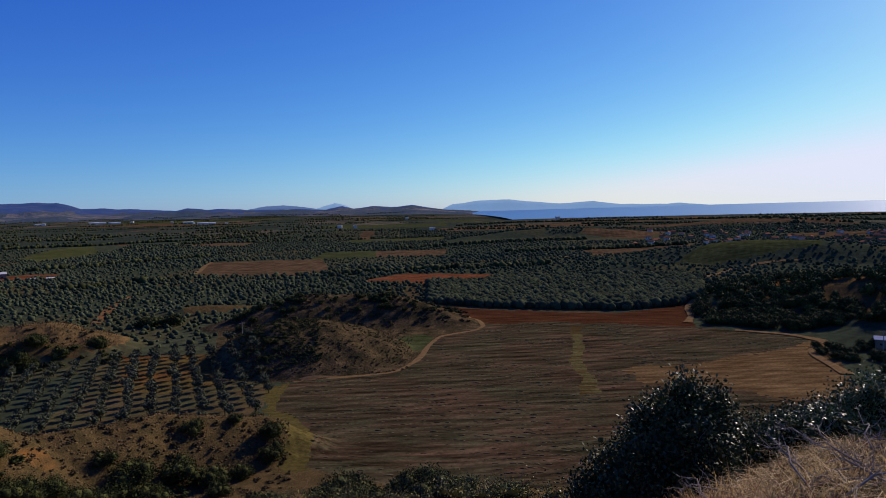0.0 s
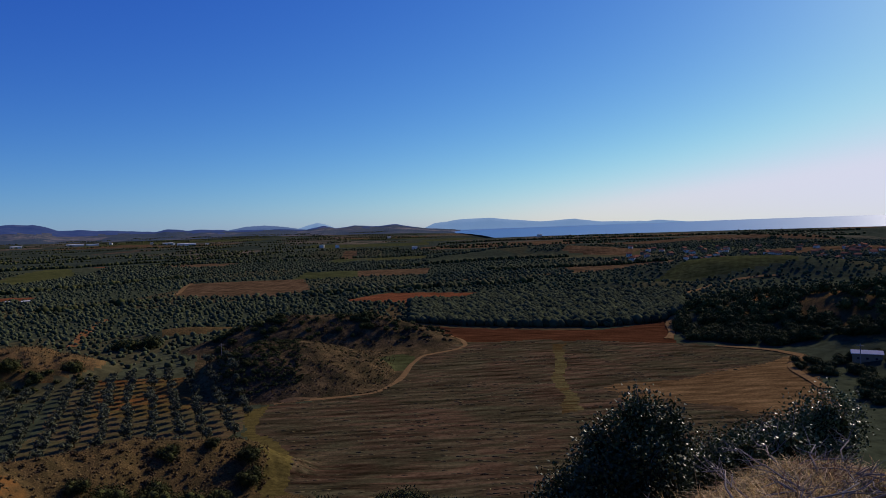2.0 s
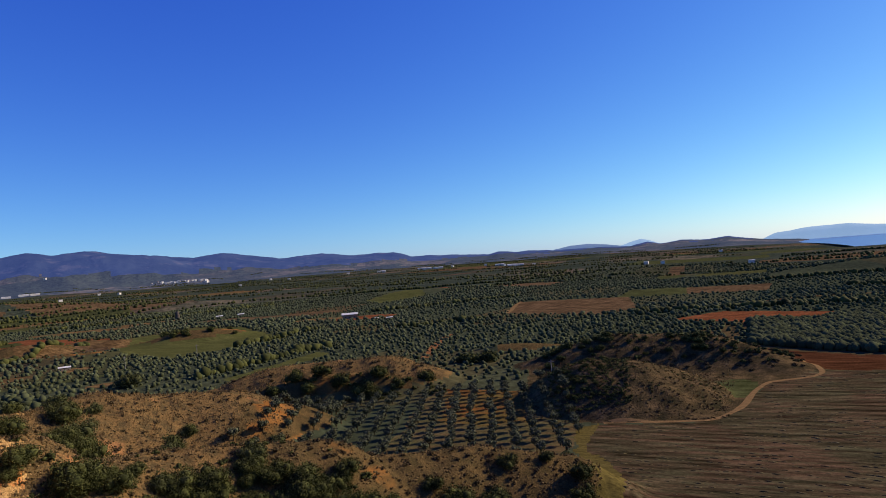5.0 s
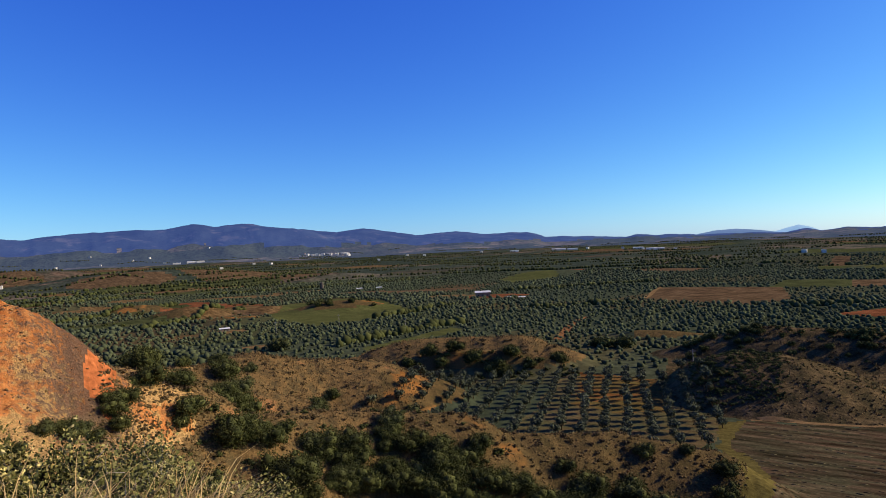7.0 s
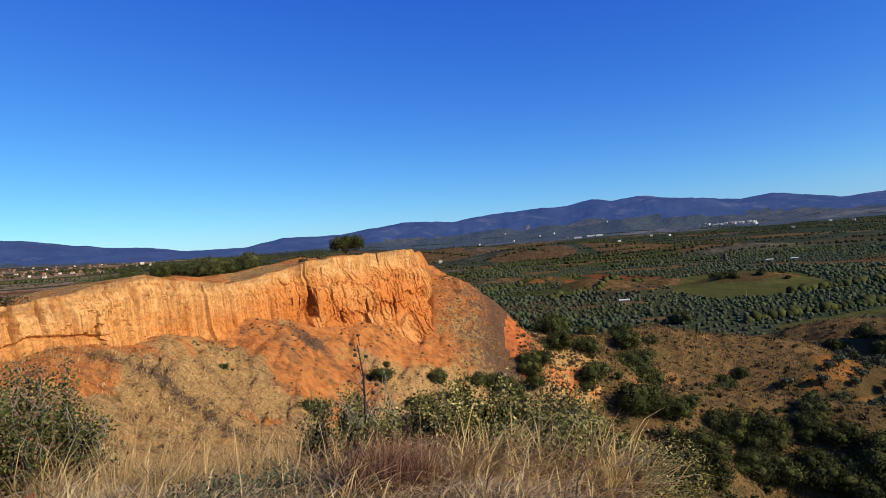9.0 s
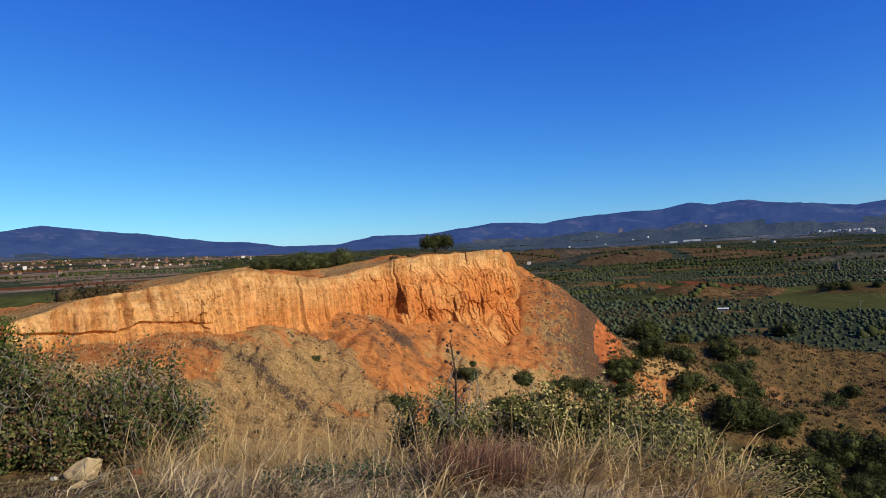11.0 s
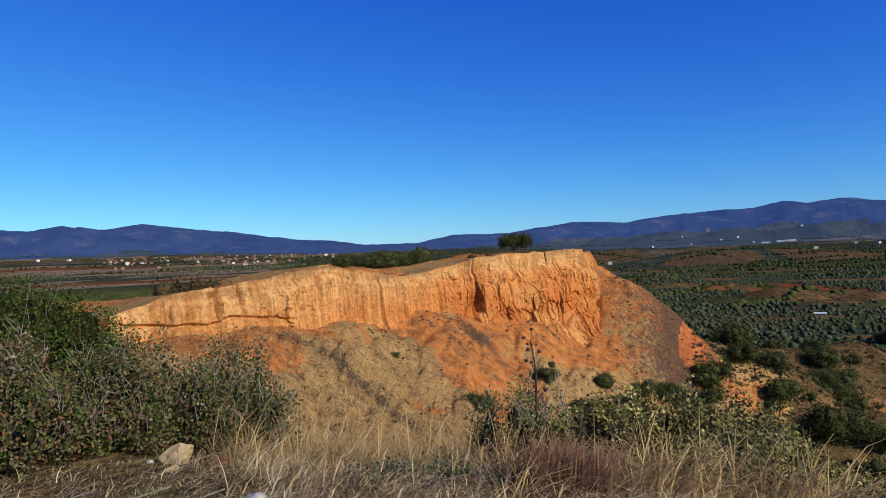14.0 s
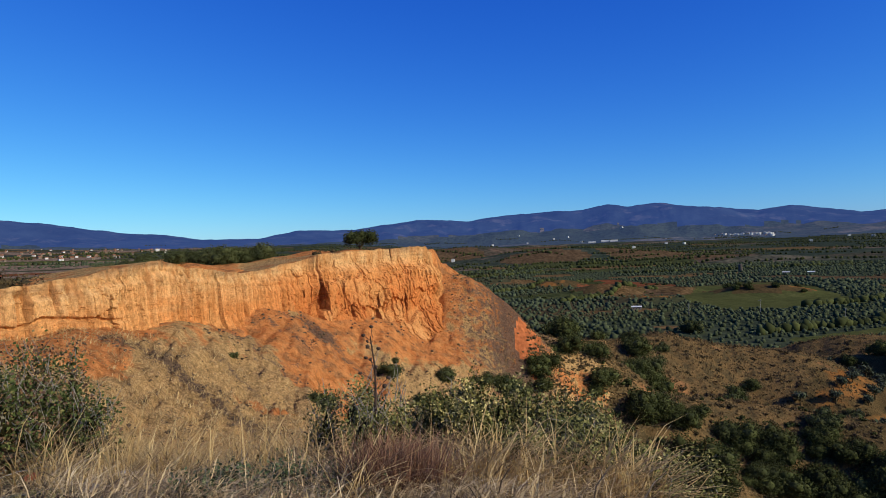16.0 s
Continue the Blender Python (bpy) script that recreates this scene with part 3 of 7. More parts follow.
def polygon_mask(x, y, corners):
    """True inside a plan polygon given by (bearing, distance) corners."""
    pts = [at(*c) for c in corners]
    inside = np.zeros(np.shape(x), bool)
    for (x0, y0), (x1, y1) in zip(pts, pts[1:] + pts[:1]):
        with np.errstate(divide="ignore", invalid="ignore"):
            hit = ((y0 > y) != (y1 > y)) & (x < (x1 - x0) * (y - y0) / (y1 - y0) + x0)
        inside ^= hit
    return inside


def oval(az, r, half_bearing, half_depth):
    """Corners of a rounded patch."""
    return [(az + half_bearing * math.cos(k * math.pi / 5), r + half_depth * math.sin(k * math.pi / 5)) for k in range(10)]


FIELDS = [
    ("stubble_field", M_TAN, "tan strip between groves on the middle plain", oval(55.3, 823, 4, 22)),
    ("stubble_field", M_TAN, "long tan strip between groves far on the plain", oval(58.3, 1090, 4, 36)),
    ("stubble_field", M_TAN, "wide tan field below the hill town", oval(46, 1786, 5, 55)),
    ("stubble_field", M_TAN, "tan ground beside farm buildings", oval(37.3, 660, 2.5, 15)),
    ("clay_bank", M_TAN, "small pale clay patch below a grove", oval(53.9, 368, 1.2, 7)),
    ("stubble_field", M_TAN, "narrow tan strip behind the green field", oval(50.2, 851, 3, 18)),
    ("brown_field", M_BROWN, "brown strip behind the scrubby knoll", oval(44.7, 776, 4, 16)),
    ("stubble_field", M_TAN, "tan strip among groves under the far slopes", oval(66, 770, 3, 14)),
    ("brown_field", M_BROWN, "brown fallow among far groves", oval(62, 1050, 3, 24)),
    ("stubble_field", M_TAN, "pale tan fields round the village", oval(104, 1500, 6, 70)),
    ("brown_field", M_FALLOW, "brown ploughland before the village", oval(100, 1100, 4, 45)),
    ("stubble_field", M_TAN, "broad pale fields behind the village", oval(109, 2500, 7, 120)),
    ("brown_field", M_FALLOW, "broad brown field by the village", oval(111, 800, 11, 45)),
    ("stubble_field", M_FALLOW, "pale stubble strip by the village", oval(110, 1010, 8, 45)),
    ("green_field", M_GREEN, "green field below the village", oval(104, 1180, 6, 60)),
    ("red_field", M_RED, "red ploughed strip below the mountains", oval(115, 1400, 7, 70)),
    ("stubble_field", M_STRAW, "pale stubble field below the mountains", oval(101, 1800, 4, 90)),
    ("brown_field", M_BROWN, "brown field at the mountain foot", oval(112, 2000, 6, 90)),
    ("stubble_field", M_TAN, "tan field high on the rising plain", oval(60, 2100, 3, 80)),
    ("green_field", M_DULLGREEN, "dull green field on the rising plain", oval(55, 1700, 4, 90)),
    ("brown_field", M_BROWN, "brown slope on the rising plain", oval(72, 2000, 2.5, 110)),
    ("stubble_field", M_TAN, "tan slope under the mountains", oval(50, 2400, 2.5, 100)),
    ("green_field", M_DULLGREEN, "green slope under the mountains", oval(66, 2500, 3, 140)),
    ("stubble_field", M_TAN, "tan clearing under the mountains", oval(69.5, 2750, 1.8, 70)),
    ("scrub_knoll", M_SLOPE, "brown scrubby knoll rising from a green field", oval(47.3, 580, 4.3, 27)),
    ("clay_bank", M_REDBANK, "raw red clay bank on the spur", [(66.4, 93.5), (65.4, 98), (64.0, 98.9), (64.3, 92), (64.6, 88.8), (65.9, 87.0), (66.9, 89)]),
    ("clay_bank", M_PALECLAY, "small bare clay slip in the shrubby gully", [(54.1, 92.4), (53.4, 94.4), (52.0, 96.4), (51.0, 96.6), (51.6, 94.6), (52.9, 92.8)]),
    ("clay_bank", M_TAN, "bare tan clay bank among olive groves", oval(58.3, 584, 1.6, 26)),
    ("clay_bank", M_TAN, "pale eroded rise on the plain", oval(63.4, 900, 1.8, 40)),
    ("clay_bank", M_TAN, "tan bare ground beside the green field", oval(53.2, 600, 1.2, 30)),
    ("clay_bank", M_TAN, "brown bare hillside far on the plain", oval(68.5, 1190, 1.6, 60)),
    ("clay_bank", M_TAN, "small bare clay patch below the groves", oval(59.3, 445, 1.2, 12)),
    ("clay_bank", M_TAN, "tan bare ground by a farm shed", oval(56.2, 456, 1.3, 10)),
    ("red_field", M_RED, "reddish bare ground round farm buildings", oval(33.5, 640, 3.0, 22)),
    ("clay_bank", M_TAN, "pale dry ground left of the green field", oval(54.6, 640, 1.5, 60)),
    ("brown_field", M_BROWN, "brown fallow strip on the middle plain", oval(40, 760, 5.5, 26)),
    ("green_field", M_DULLGREEN, "dull green strip on the middle plain", oval(62, 740, 3.0, 30)),
    ("brown_field", M_BROWN, "brown strip under the mountains", oval(64, 1420, 4.0, 60)),
    ("green_field", M_DULLGREEN, "patch of fresh grass between mound and track", [(4.8, 240), (3.0, 220), (2.2, 217), (1.7, 228), (1.2, 240), (2.5, 246)]),
    ("grass_strip", M_THINGRASS, "pale dry grass strip between ploughed fields", [(-10.8, 258), (-11.8, 258), (-12.0, 205), (-12.5, 180), (-13.4, 168), (-11.6, 164), (-11.1, 180), (-11.0, 205)]),
    ("field_margin", M_STRAW, "yellow grass margin along the ploughed field", [(14.2, 186), (15.9, 182), (16.0, 164), (14.2, 148), (14.9, 118), (12.5, 117), (12.0, 145), (15.0, 164)]),
    ("stubble_field", M_TAN, "tan stubble at the far corner of the ploughed field", [(-16, 196), (-22, 205), (-27, 226), (-29.5, 246), (-30.6, 245), (-31.8, 203), (-33, 185), (-24, 172), (-17, 176)]),
    ("ploughed_field", M_PLOUGH, "brown ploughed field with faint curved drill rows", [(14.2, 185), (15.0, 164), (12.0, 145), (12.6, 120), (5, 106), (-10, 98), (-20, 104), (-30, 120), (-33, 185), (-31.8, 201), (-30.7, 247), (-28, 258), (-21, 262),
      (-10, 268), (-3, 262), (1.0, 236), (2.3, 206), (4.6, 189), (8.6, 187), (12.6, 187)]),
    ("bare_field", M_BARE, "dark red-brown bare field below the olive grove", [(-21, 262), (-20.8, 322), (-15, 290), (-5.5, 297), (0.5, 312), (-0.3, 285), (-3.5, 264), (-10, 268)]),
    ("red_field", M_RED, "bare red soil field among olive groves", [(7.5, 437), (3.4, 472), (-7, 449), (-3.1, 410), (1.4, 406)]),
    ("brown_field", M_BROWN, "bare brown field with young olive rows", [(21, 554), (19.9, 664), (10.6, 650), (10.0, 525), (13.1, 493)]),
    ("green_field", M_GREEN, "bright green sown field round a scrubby knoll", [(53.7, 620), (51.7, 665), (47, 700), (43.6, 660), (40, 505), (43.2, 480), (49.3, 452), (52.8, 520)]),
    ("orchard_ground", M_ORCHARD, "red soil of an olive orchard with straw between rows", [(26.8, 246), (23, 242), (19.6, 232), (19.6, 192), (23, 190), (27.4, 199)]),
    ("orchard_ground", M_DRYORCHARD, "dry grassy soil of an olive orchard", [(28.5, 243), (22, 240), (17.5, 222), (15.5, 178), (17, 158), (26, 168), (33, 172), (30, 205)]),
    ("green_field", M_GREEN, "strip of green grass below a dark hedge", [(45.5, 330), (37.5, 400), (36.5, 385), (44, 318)]),
    ("green_field", M_GREEN, "flat green field far out on the plain", [(33, 900), (28.5, 980), (28, 900), (32, 840)]),
    ("brown_field", M_BROWN, "fallow brown field on the far plain", [(-13.5, 1000), (-19, 960), (-17, 820), (-11.8, 870)]),
    ("green_field", M_DULLGREEN, "sloping dull green pasture on a low hill", [(-17, 470), (-22, 560), (-30, 600), (-30, 545), (-22, 500)]),
    ("red_field", M_RED, "long red ploughed strip by the village", [(97, 620), (122, 560), (122, 500), (97, 560)]),
    ("green_field", M_GREEN, "green field below the red strips", [(103, 380), (122, 330), (122, 240), (107, 280)]),
    ("red_field", M_FALLOW, "pale reddish ploughed strip by the village", [(100, 480), (122, 440), (122, 400), (102, 440)]),
    ("brown_field", M_BROWN, "far brown field at the foot of the mountains", [(9.5, 1250), (0, 1300), (1.5, 1150), (9, 1130)]),
]


def build_ground():
    az = np.concatenate([np.arange(-180, -46, 6.0), np.arange(-46, 128, 0.17), np.arange(128, 181, 4.0)])
    az[-1] = 180.0
    rows = [0.01, 0.5, 0.9, 1.2]
    while rows[-1] < 4850:
        r = rows[-1]
        rows.append(r * (1.02 if r < 30 else 1.013 if r < 100 else 1.0075 if r < 500 else 1.011 if r < 1500 else 1.02))
    rr = np.array(rows)
    A, R = np.meshgrid(az, rr, indexing="ij")
    X, Y = -np.sin(np.radians(A)) * R, np.cos(np.radians(A)) * R
    Z = height(X, Y)
    n, m = A.shape
    pts = np.stack([X, Y, Z], -1).reshape(-1, 3)
    pts = np.vstack([pts, [[0, 0, 46.4]]])
    i, j = np.meshgrid(np.arange(n - 1), np.arange(m - 1), indexing="ij")
    quads = np.stack([i * m + j, i * m + j + 1, (i + 1) * m + j + 1, (i + 1) * m + j], -1).reshape(-1, 4)[:, ::-1]
    mid = pts[quads].mean(1)
    wob = fbm(mid[:, 0] / 7, mid[:, 1] / 7, 3) * 5
    x, y = mid[:, 0] + wob, mid[:, 1] + wob
    kind = np.full(len(quads), -1)
    for k, (name, mat, label, corners) in enumerate(FIELDS):
        soft = fbm(mid[:, 0] / 22, mid[:, 1] / 22, 4) * (5 if name == "grass_strip" else 22 if mat is M_TAN else 0)
        kind[polygon_mask(x + soft, y + soft, corners) & (kind < 0)] = k
    for k, f in enumerate(FIELDS):
        if f[0] == "green_field":
            kind[(kind == k) & (mid[:, 2] > 3.6) & (np.hypot(mid[:, 0], mid[:, 1]) < 700) & (bearing(mid[:, 0], mid[:, 1]) > 40) & (bearing(mid[:, 0], mid[:, 1]) < 60)] = -1
    r, z, a = np.hypot(mid[:, 0], mid[:, 1]), mid[:, 2], bearing(mid[:, 0], mid[:, 1])
    flat = (kind == -1) & (r > 130 + wob * 3) & ~slope_zone(mid[:, 0], mid[:, 1], z)
    kind[flat] = -2
    chance = land_block(mid[:, 0], mid[:, 1])[2]
    open_land = (kind == -2) & (r > 300) & (r < 2900)
    kind[open_land & (chance > 0.70) & (chance < 0.81)] = -5
    kind[open_land & (chance > 0.89)] = -6
    kind[open_land & (chance > 0.85) & (chance <= 0.89)] = -7
    kind[(kind == -7) & (r > 1100)] = -5
    kind[(kind == -2) & (r > 1100 + 12 * wob)] = -8
    crest_here = np.interp(a, [c[0] for c in CREST], [c[1] for c in CREST])
    rise = np.degrees(np.arctan2(z - EYE, r)) + fbm(mid[:, 0] / 160, mid[:, 1] / 160, 4) * 0.5
    kind[((kind == -8) | (kind == -2)) & (a > 93) & (r > 300) & (chance > 0.42)] = -12
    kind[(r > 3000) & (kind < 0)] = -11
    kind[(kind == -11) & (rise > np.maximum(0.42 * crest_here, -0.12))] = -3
    def piece(name, sel, mat):
        q = quads[sel]
        used, inv = np.unique(q.ravel(), return_inverse=True)
        me = bpy.data.meshes.new(name)
        me.vertices.add(len(used))
        me.vertices.foreach_set("co", pts[used].ravel())
        me.loops.add(len(q) * 4)
        me.loops.foreach_set("vertex_index", inv.ravel().astype(np.int32))
        me.polygons.add(len(q))
        me.polygons.foreach_set("loop_start", np.arange(0, len(q) * 4, 4, dtype=np.int32))
        me.update(calc_edges=True)
        me.polygons.foreach_set("use_smooth", np.ones(len(q), bool))
        me.materials.append(mat)
        if mat is M_BOWL:
            me.attributes.new("bare", "FLOAT", "POINT").data.foreach_set("value", bare_clay(pts[used, 0], pts[used, 1]).astype(np.float32))
            me.attributes.new("brush", "FLOAT", "POINT").data.foreach_set("value", brush_and_shade(pts[used, 0], pts[used, 1]).astype(np.float32))
        return new(name, me)
    bowl = (kind == -1) & (a > 60 + wob * 1.5) & (r < 230)
    kind[bowl] = -4
    straw = (kind == -1) & (a > 43 + wob * 2) & (a < 64) & (r > 82 + wob * 3) & (r < 230)
    straw |= (kind == -1) & (a > 26) & (a < 48) & (r > 249 + wob) & (r < 310)
    kind[straw] = -10
    heath = (kind == -1) & (r > 180) & (r < 330) & (a < 21) & (a > -8)
    kind[heath] = -9
    tagged(piece("ground", kind == -9, M_MOUND), "dark brown heath covering two low mounds", "ground", kind="structure")
    tagged(piece("ground", kind == -10, M_STRAWHILL), "straw-coloured dry hillsides with orange clay", "ground", kind="structure")
    tagged(piece("ground", kind == -4, M_BOWL), "straw-coloured grass over orange clay below the cliff", "ground", kind="structure")
    tagged(piece("ground", kind == -1, M_SLOPE), "dry grassy clay slopes of the bluff", "ground", kind="structure")
    tagged(piece("fallow_fields", kind == -5, M_BROWN), "brown fallow fields among the olive groves", "field", kind="structure")
    tagged(piece("sown_fields", kind == -6, M_DULLGREEN), "dull green sown fields among the olive groves", "field", kind="structure")
    tagged(piece("red_fields", kind == -7, M_RED), "reddish bare fields among the olive groves", "field", kind="structure")
    tagged(piece("far_plain", kind == -8, M_FARPLAIN), "grey-green far plain striped with groves and fields", "ground", kind="structure")
    tagged(piece("plain", kind == -2, M_PLAIN), "dark green plain of olive groves and fields", "ground", kind="structure")
    tagged(piece("fallow_fields", kind == -12, M_FALLOW), "pale fallow fields round the village", "field", kind="structure")
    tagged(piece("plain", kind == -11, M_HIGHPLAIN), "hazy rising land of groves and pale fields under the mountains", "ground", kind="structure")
    tagged(piece("mountains", kind == -3, M_HILLS), "forested mountains ringing the plain, blue from painted haze", "mountains", kind="structure")
    for k, (name, mat, label, corners) in enumerate(FIELDS):
        if (kind == k).any():
            tagged(piece(name, kind == k, mat), label, "field", kind="structure")


# slips of bare clay in the bowl: bearing, distance, half width, half length, amount
SLIPS = [(87.8, 45, 1.6, 3, 0.3), (84.8, 57, 3, 2.5, 0.3), (66.0, 93, 2.4, 4, 0.2), (51.9, 100, 4, 3, 0.3), (79.5, 62, 5, 4, 0.22), (83, 55, 3.5, 5, 0.2), (80, 53, 2.5, 4, 0.18), (86, 64, 6, 4, 0.18), (75, 82, 5, 6, 0.12), (65.3, 92, 3.2, 5, 0.16), (62.5, 92, 4, 3, 0.2), (60.5, 96, 3, 3, 0.2), (108, 38, 6, 2.5, 0.16), (102, 41, 5, 2.5, 0.16), (70, 95, 6, 5, 0.1)]


def bare_clay(x, y):
    """How bare the clay lies: high under the cliff, low under grass."""
    r, az = np.hypot(x, y), bearing(x, y)
    gap = np.interp(az, C_AZ, C_R) - r
    bare = -0.16 + 0.25 * smooth(16, 1, gap + fbm(x / 5, y / 5, 3) * 14) * smooth(71, 75, az)
    bare = bare + 0.1 * smooth(74, 76, az) * smooth(87, 83, az) * smooth(20, 8, gap)
    bare = bare + 0.17 * smooth(64, 69, az) * smooth(82, 76, az) * smooth(66, 82, r) * smooth(116, 104, r)
    for a, d, w, l, k in SLIPS:
        cx, cy = at(a, d)
        bare = bare + k * np.exp(-((x - cx) ** 2 + (y - cy) ** 2) / (w * l))
    return bare


def brush_and_shade(x, y):
    """Where low dark brush thickens: a strip across the bowl and the worn spur right of the cliff. Near ground is
    darkened too, as painted shade.
    """
    r, az = np.hypot(x, y), bearing(x, y)
    strip = np.exp(-((r - np.interp(az, [88, 90, 91.8, 94, 96.6, 100.5], [37, 38.4, 40.6, 43.8, 46.6, 47]) + 2.5 * fbm(x / 4, y / 4, 3)) / 2.4) ** 2) * smooth(87, 90, az) * smooth(102, 100, az)
    spur = smooth(61, 67, az) * smooth(75, 69, az) * smooth(66, 88, r)
    runs = 0
    for a0, d0, a1, d1, w in ((89.2, 69, 82.8, 69, 1.5), (91.3, 62, 86.5, 55, 1.6), (88, 66, 84, 62, 1.3), (84.5, 70, 79.5, 64, 1.4), (93, 52, 88, 47, 1.2)):
        (x0, y0), (x1, y1) = at(a0, d0), at(a1, d1)
        t = np.clip(((x - x0) * (x1 - x0) + (y - y0) * (y1 - y0)) / ((x1 - x0) ** 2 + (y1 - y0) ** 2), 0, 1)
        runs = runs + np.exp(-((x - x0 - t * (x1 - x0)) ** 2 + (y - y0 - t * (y1 - y0)) ** 2) / w ** 2)
    # last term darkens the nearest ground: shade painted beneath the foreground grass
    return 0.22 * strip + 0.13 * runs + (0.16 + 0.12 * smooth(70.5, 67, az)) * spur + 0.26 * smooth(12, 8, r)


def slope_zone(x, y, z):
    """Where the dry slope cover lies: the bluff, its spurs and the mounds."""
    r, az = np.hypot(x, y), bearing(x, y)
    zone = (r < 230) & (z > 2.2) & (az > -60) & (az < 75)
    zone |= (r < 230) & (az >= 73)
    zone |= (r < 345) & (r > 180) & (z > 0.9) & (az < 22) & (az > -6)
    zone |= (r < 420) & (z > 3.0) & (az < 75) & (az > -14)
    zone |= (r < 420) & (z > 5) & (az <= -14)
    zone |= (r < 720) & (z > 3.6) & (az > 42) & (az < 75)
    zone |= (np.abs(az) > 128)
    zone |= polygon_mask(x, y, [(15.2, 188), (10, 187), (4.6, 189), (2.5, 205), (1.6, 226), (0.6, 240), (-0.5, 244), (-2.6, 251), (-3, 262), (-1.8, 280), (0, 300), (19, 300), (20, 235), (17.9, 201)])
    return zone


build_ground()


def mesh_object(name, verts, faces, mat, smooth_faces=False):
    me = bpy.data.meshes.new(name)
    me.from_pydata([tuple(v) for v in verts], [], [tuple(f) for f in faces])
    if smooth_faces:
        me.polygons.foreach_set("use_smooth", np.ones(len(me.polygons), bool))
    me.materials.append(mat)
    return new(name, me)


# sea
def build_sea():
    n = Nodes("glowing_sea_water")
    f = n.noise(0.02, 5, 0.6, n.scaled(1, 3, 1))
    # blue glow put into the water to lighten it; no source there
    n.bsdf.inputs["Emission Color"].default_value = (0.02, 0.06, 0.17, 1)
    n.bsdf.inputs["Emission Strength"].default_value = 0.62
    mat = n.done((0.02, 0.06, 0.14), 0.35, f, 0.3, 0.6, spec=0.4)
    a = np.radians(np.arange(-100, -0.7, 0.5))
    v = [(-math.sin(t) * r, math.cos(t) * r, 9.5) for t in a for r in (np.interp(math.degrees(t), [-100, -60, -6, -2, -0.7], [1680, 1690, 1740, 3350, 3400]), 3900, 4900)]
    fcs = [(i * 3 + k, i * 3 + k + 1, i * 3 + k + 4, i * 3 + k + 3)[::-1] for i in range(len(a) - 1) for k in (0, 1)]
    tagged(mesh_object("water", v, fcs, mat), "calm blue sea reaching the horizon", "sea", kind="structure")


build_sea()


def backdrop_ridge(name, label, crest, dist, mat, foot):
    """A far silhouette with depth: front slope and back slope."""
    a = np.arange(crest[0][0], crest[-1][0], 0.08)
    e = np.interp(a, [c[0] for c in crest], [c[1] for c in crest]) + fbm(a / 0.9, a * 0 + dist, 4) * 0.08
    v, f = [], []
    for k, (t, el) in enumerate(zip(a, e)):
        top = EYE + dist * math.tan(radians(el))
        for dr, z in ((-120, foot), (-40, foot + 0.6 * max(top - foot, 0)), (0, max(top, foot)), (60, foot)):
            x, y = at(t, dist + dr)
            v.append((x, y, z))
        if k:
            f += [(4 * k - 4 + q, 4 * k - 3 + q, 4 * k + 1 + q, 4 * k + q) for q in range(3)]
    return tagged(mesh_object(name, v, f, mat, True), label, "mountains", kind="structure")


backdrop_ridge("backdrop", "island across the sea under painted pale blue haze", [(-22, -0.46), (-19.7, -0.22), (-18.8, -0.29), (-15.2, -0.2), (-12.9, 0.13), (-10.1, 0.0), (-7.7, 0.24), (-5.7, 0.5), (-3.3, 0.48), (-0.8, 0.2), (0.6, -0.4)], 4780, M_ISLAND, 9.0)
backdrop_ridge("backdrop", "distant peak behind the mountains, paled by painted haze", [(7.6, 0.0), (8.6, 0.45), (9.3, 0.62), (10.2, 0.4), (11.2, 0.1)], 4820, M_ISLAND, 30.0)
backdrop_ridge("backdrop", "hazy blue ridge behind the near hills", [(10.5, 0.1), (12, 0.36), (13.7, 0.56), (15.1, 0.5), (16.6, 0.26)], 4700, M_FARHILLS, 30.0)


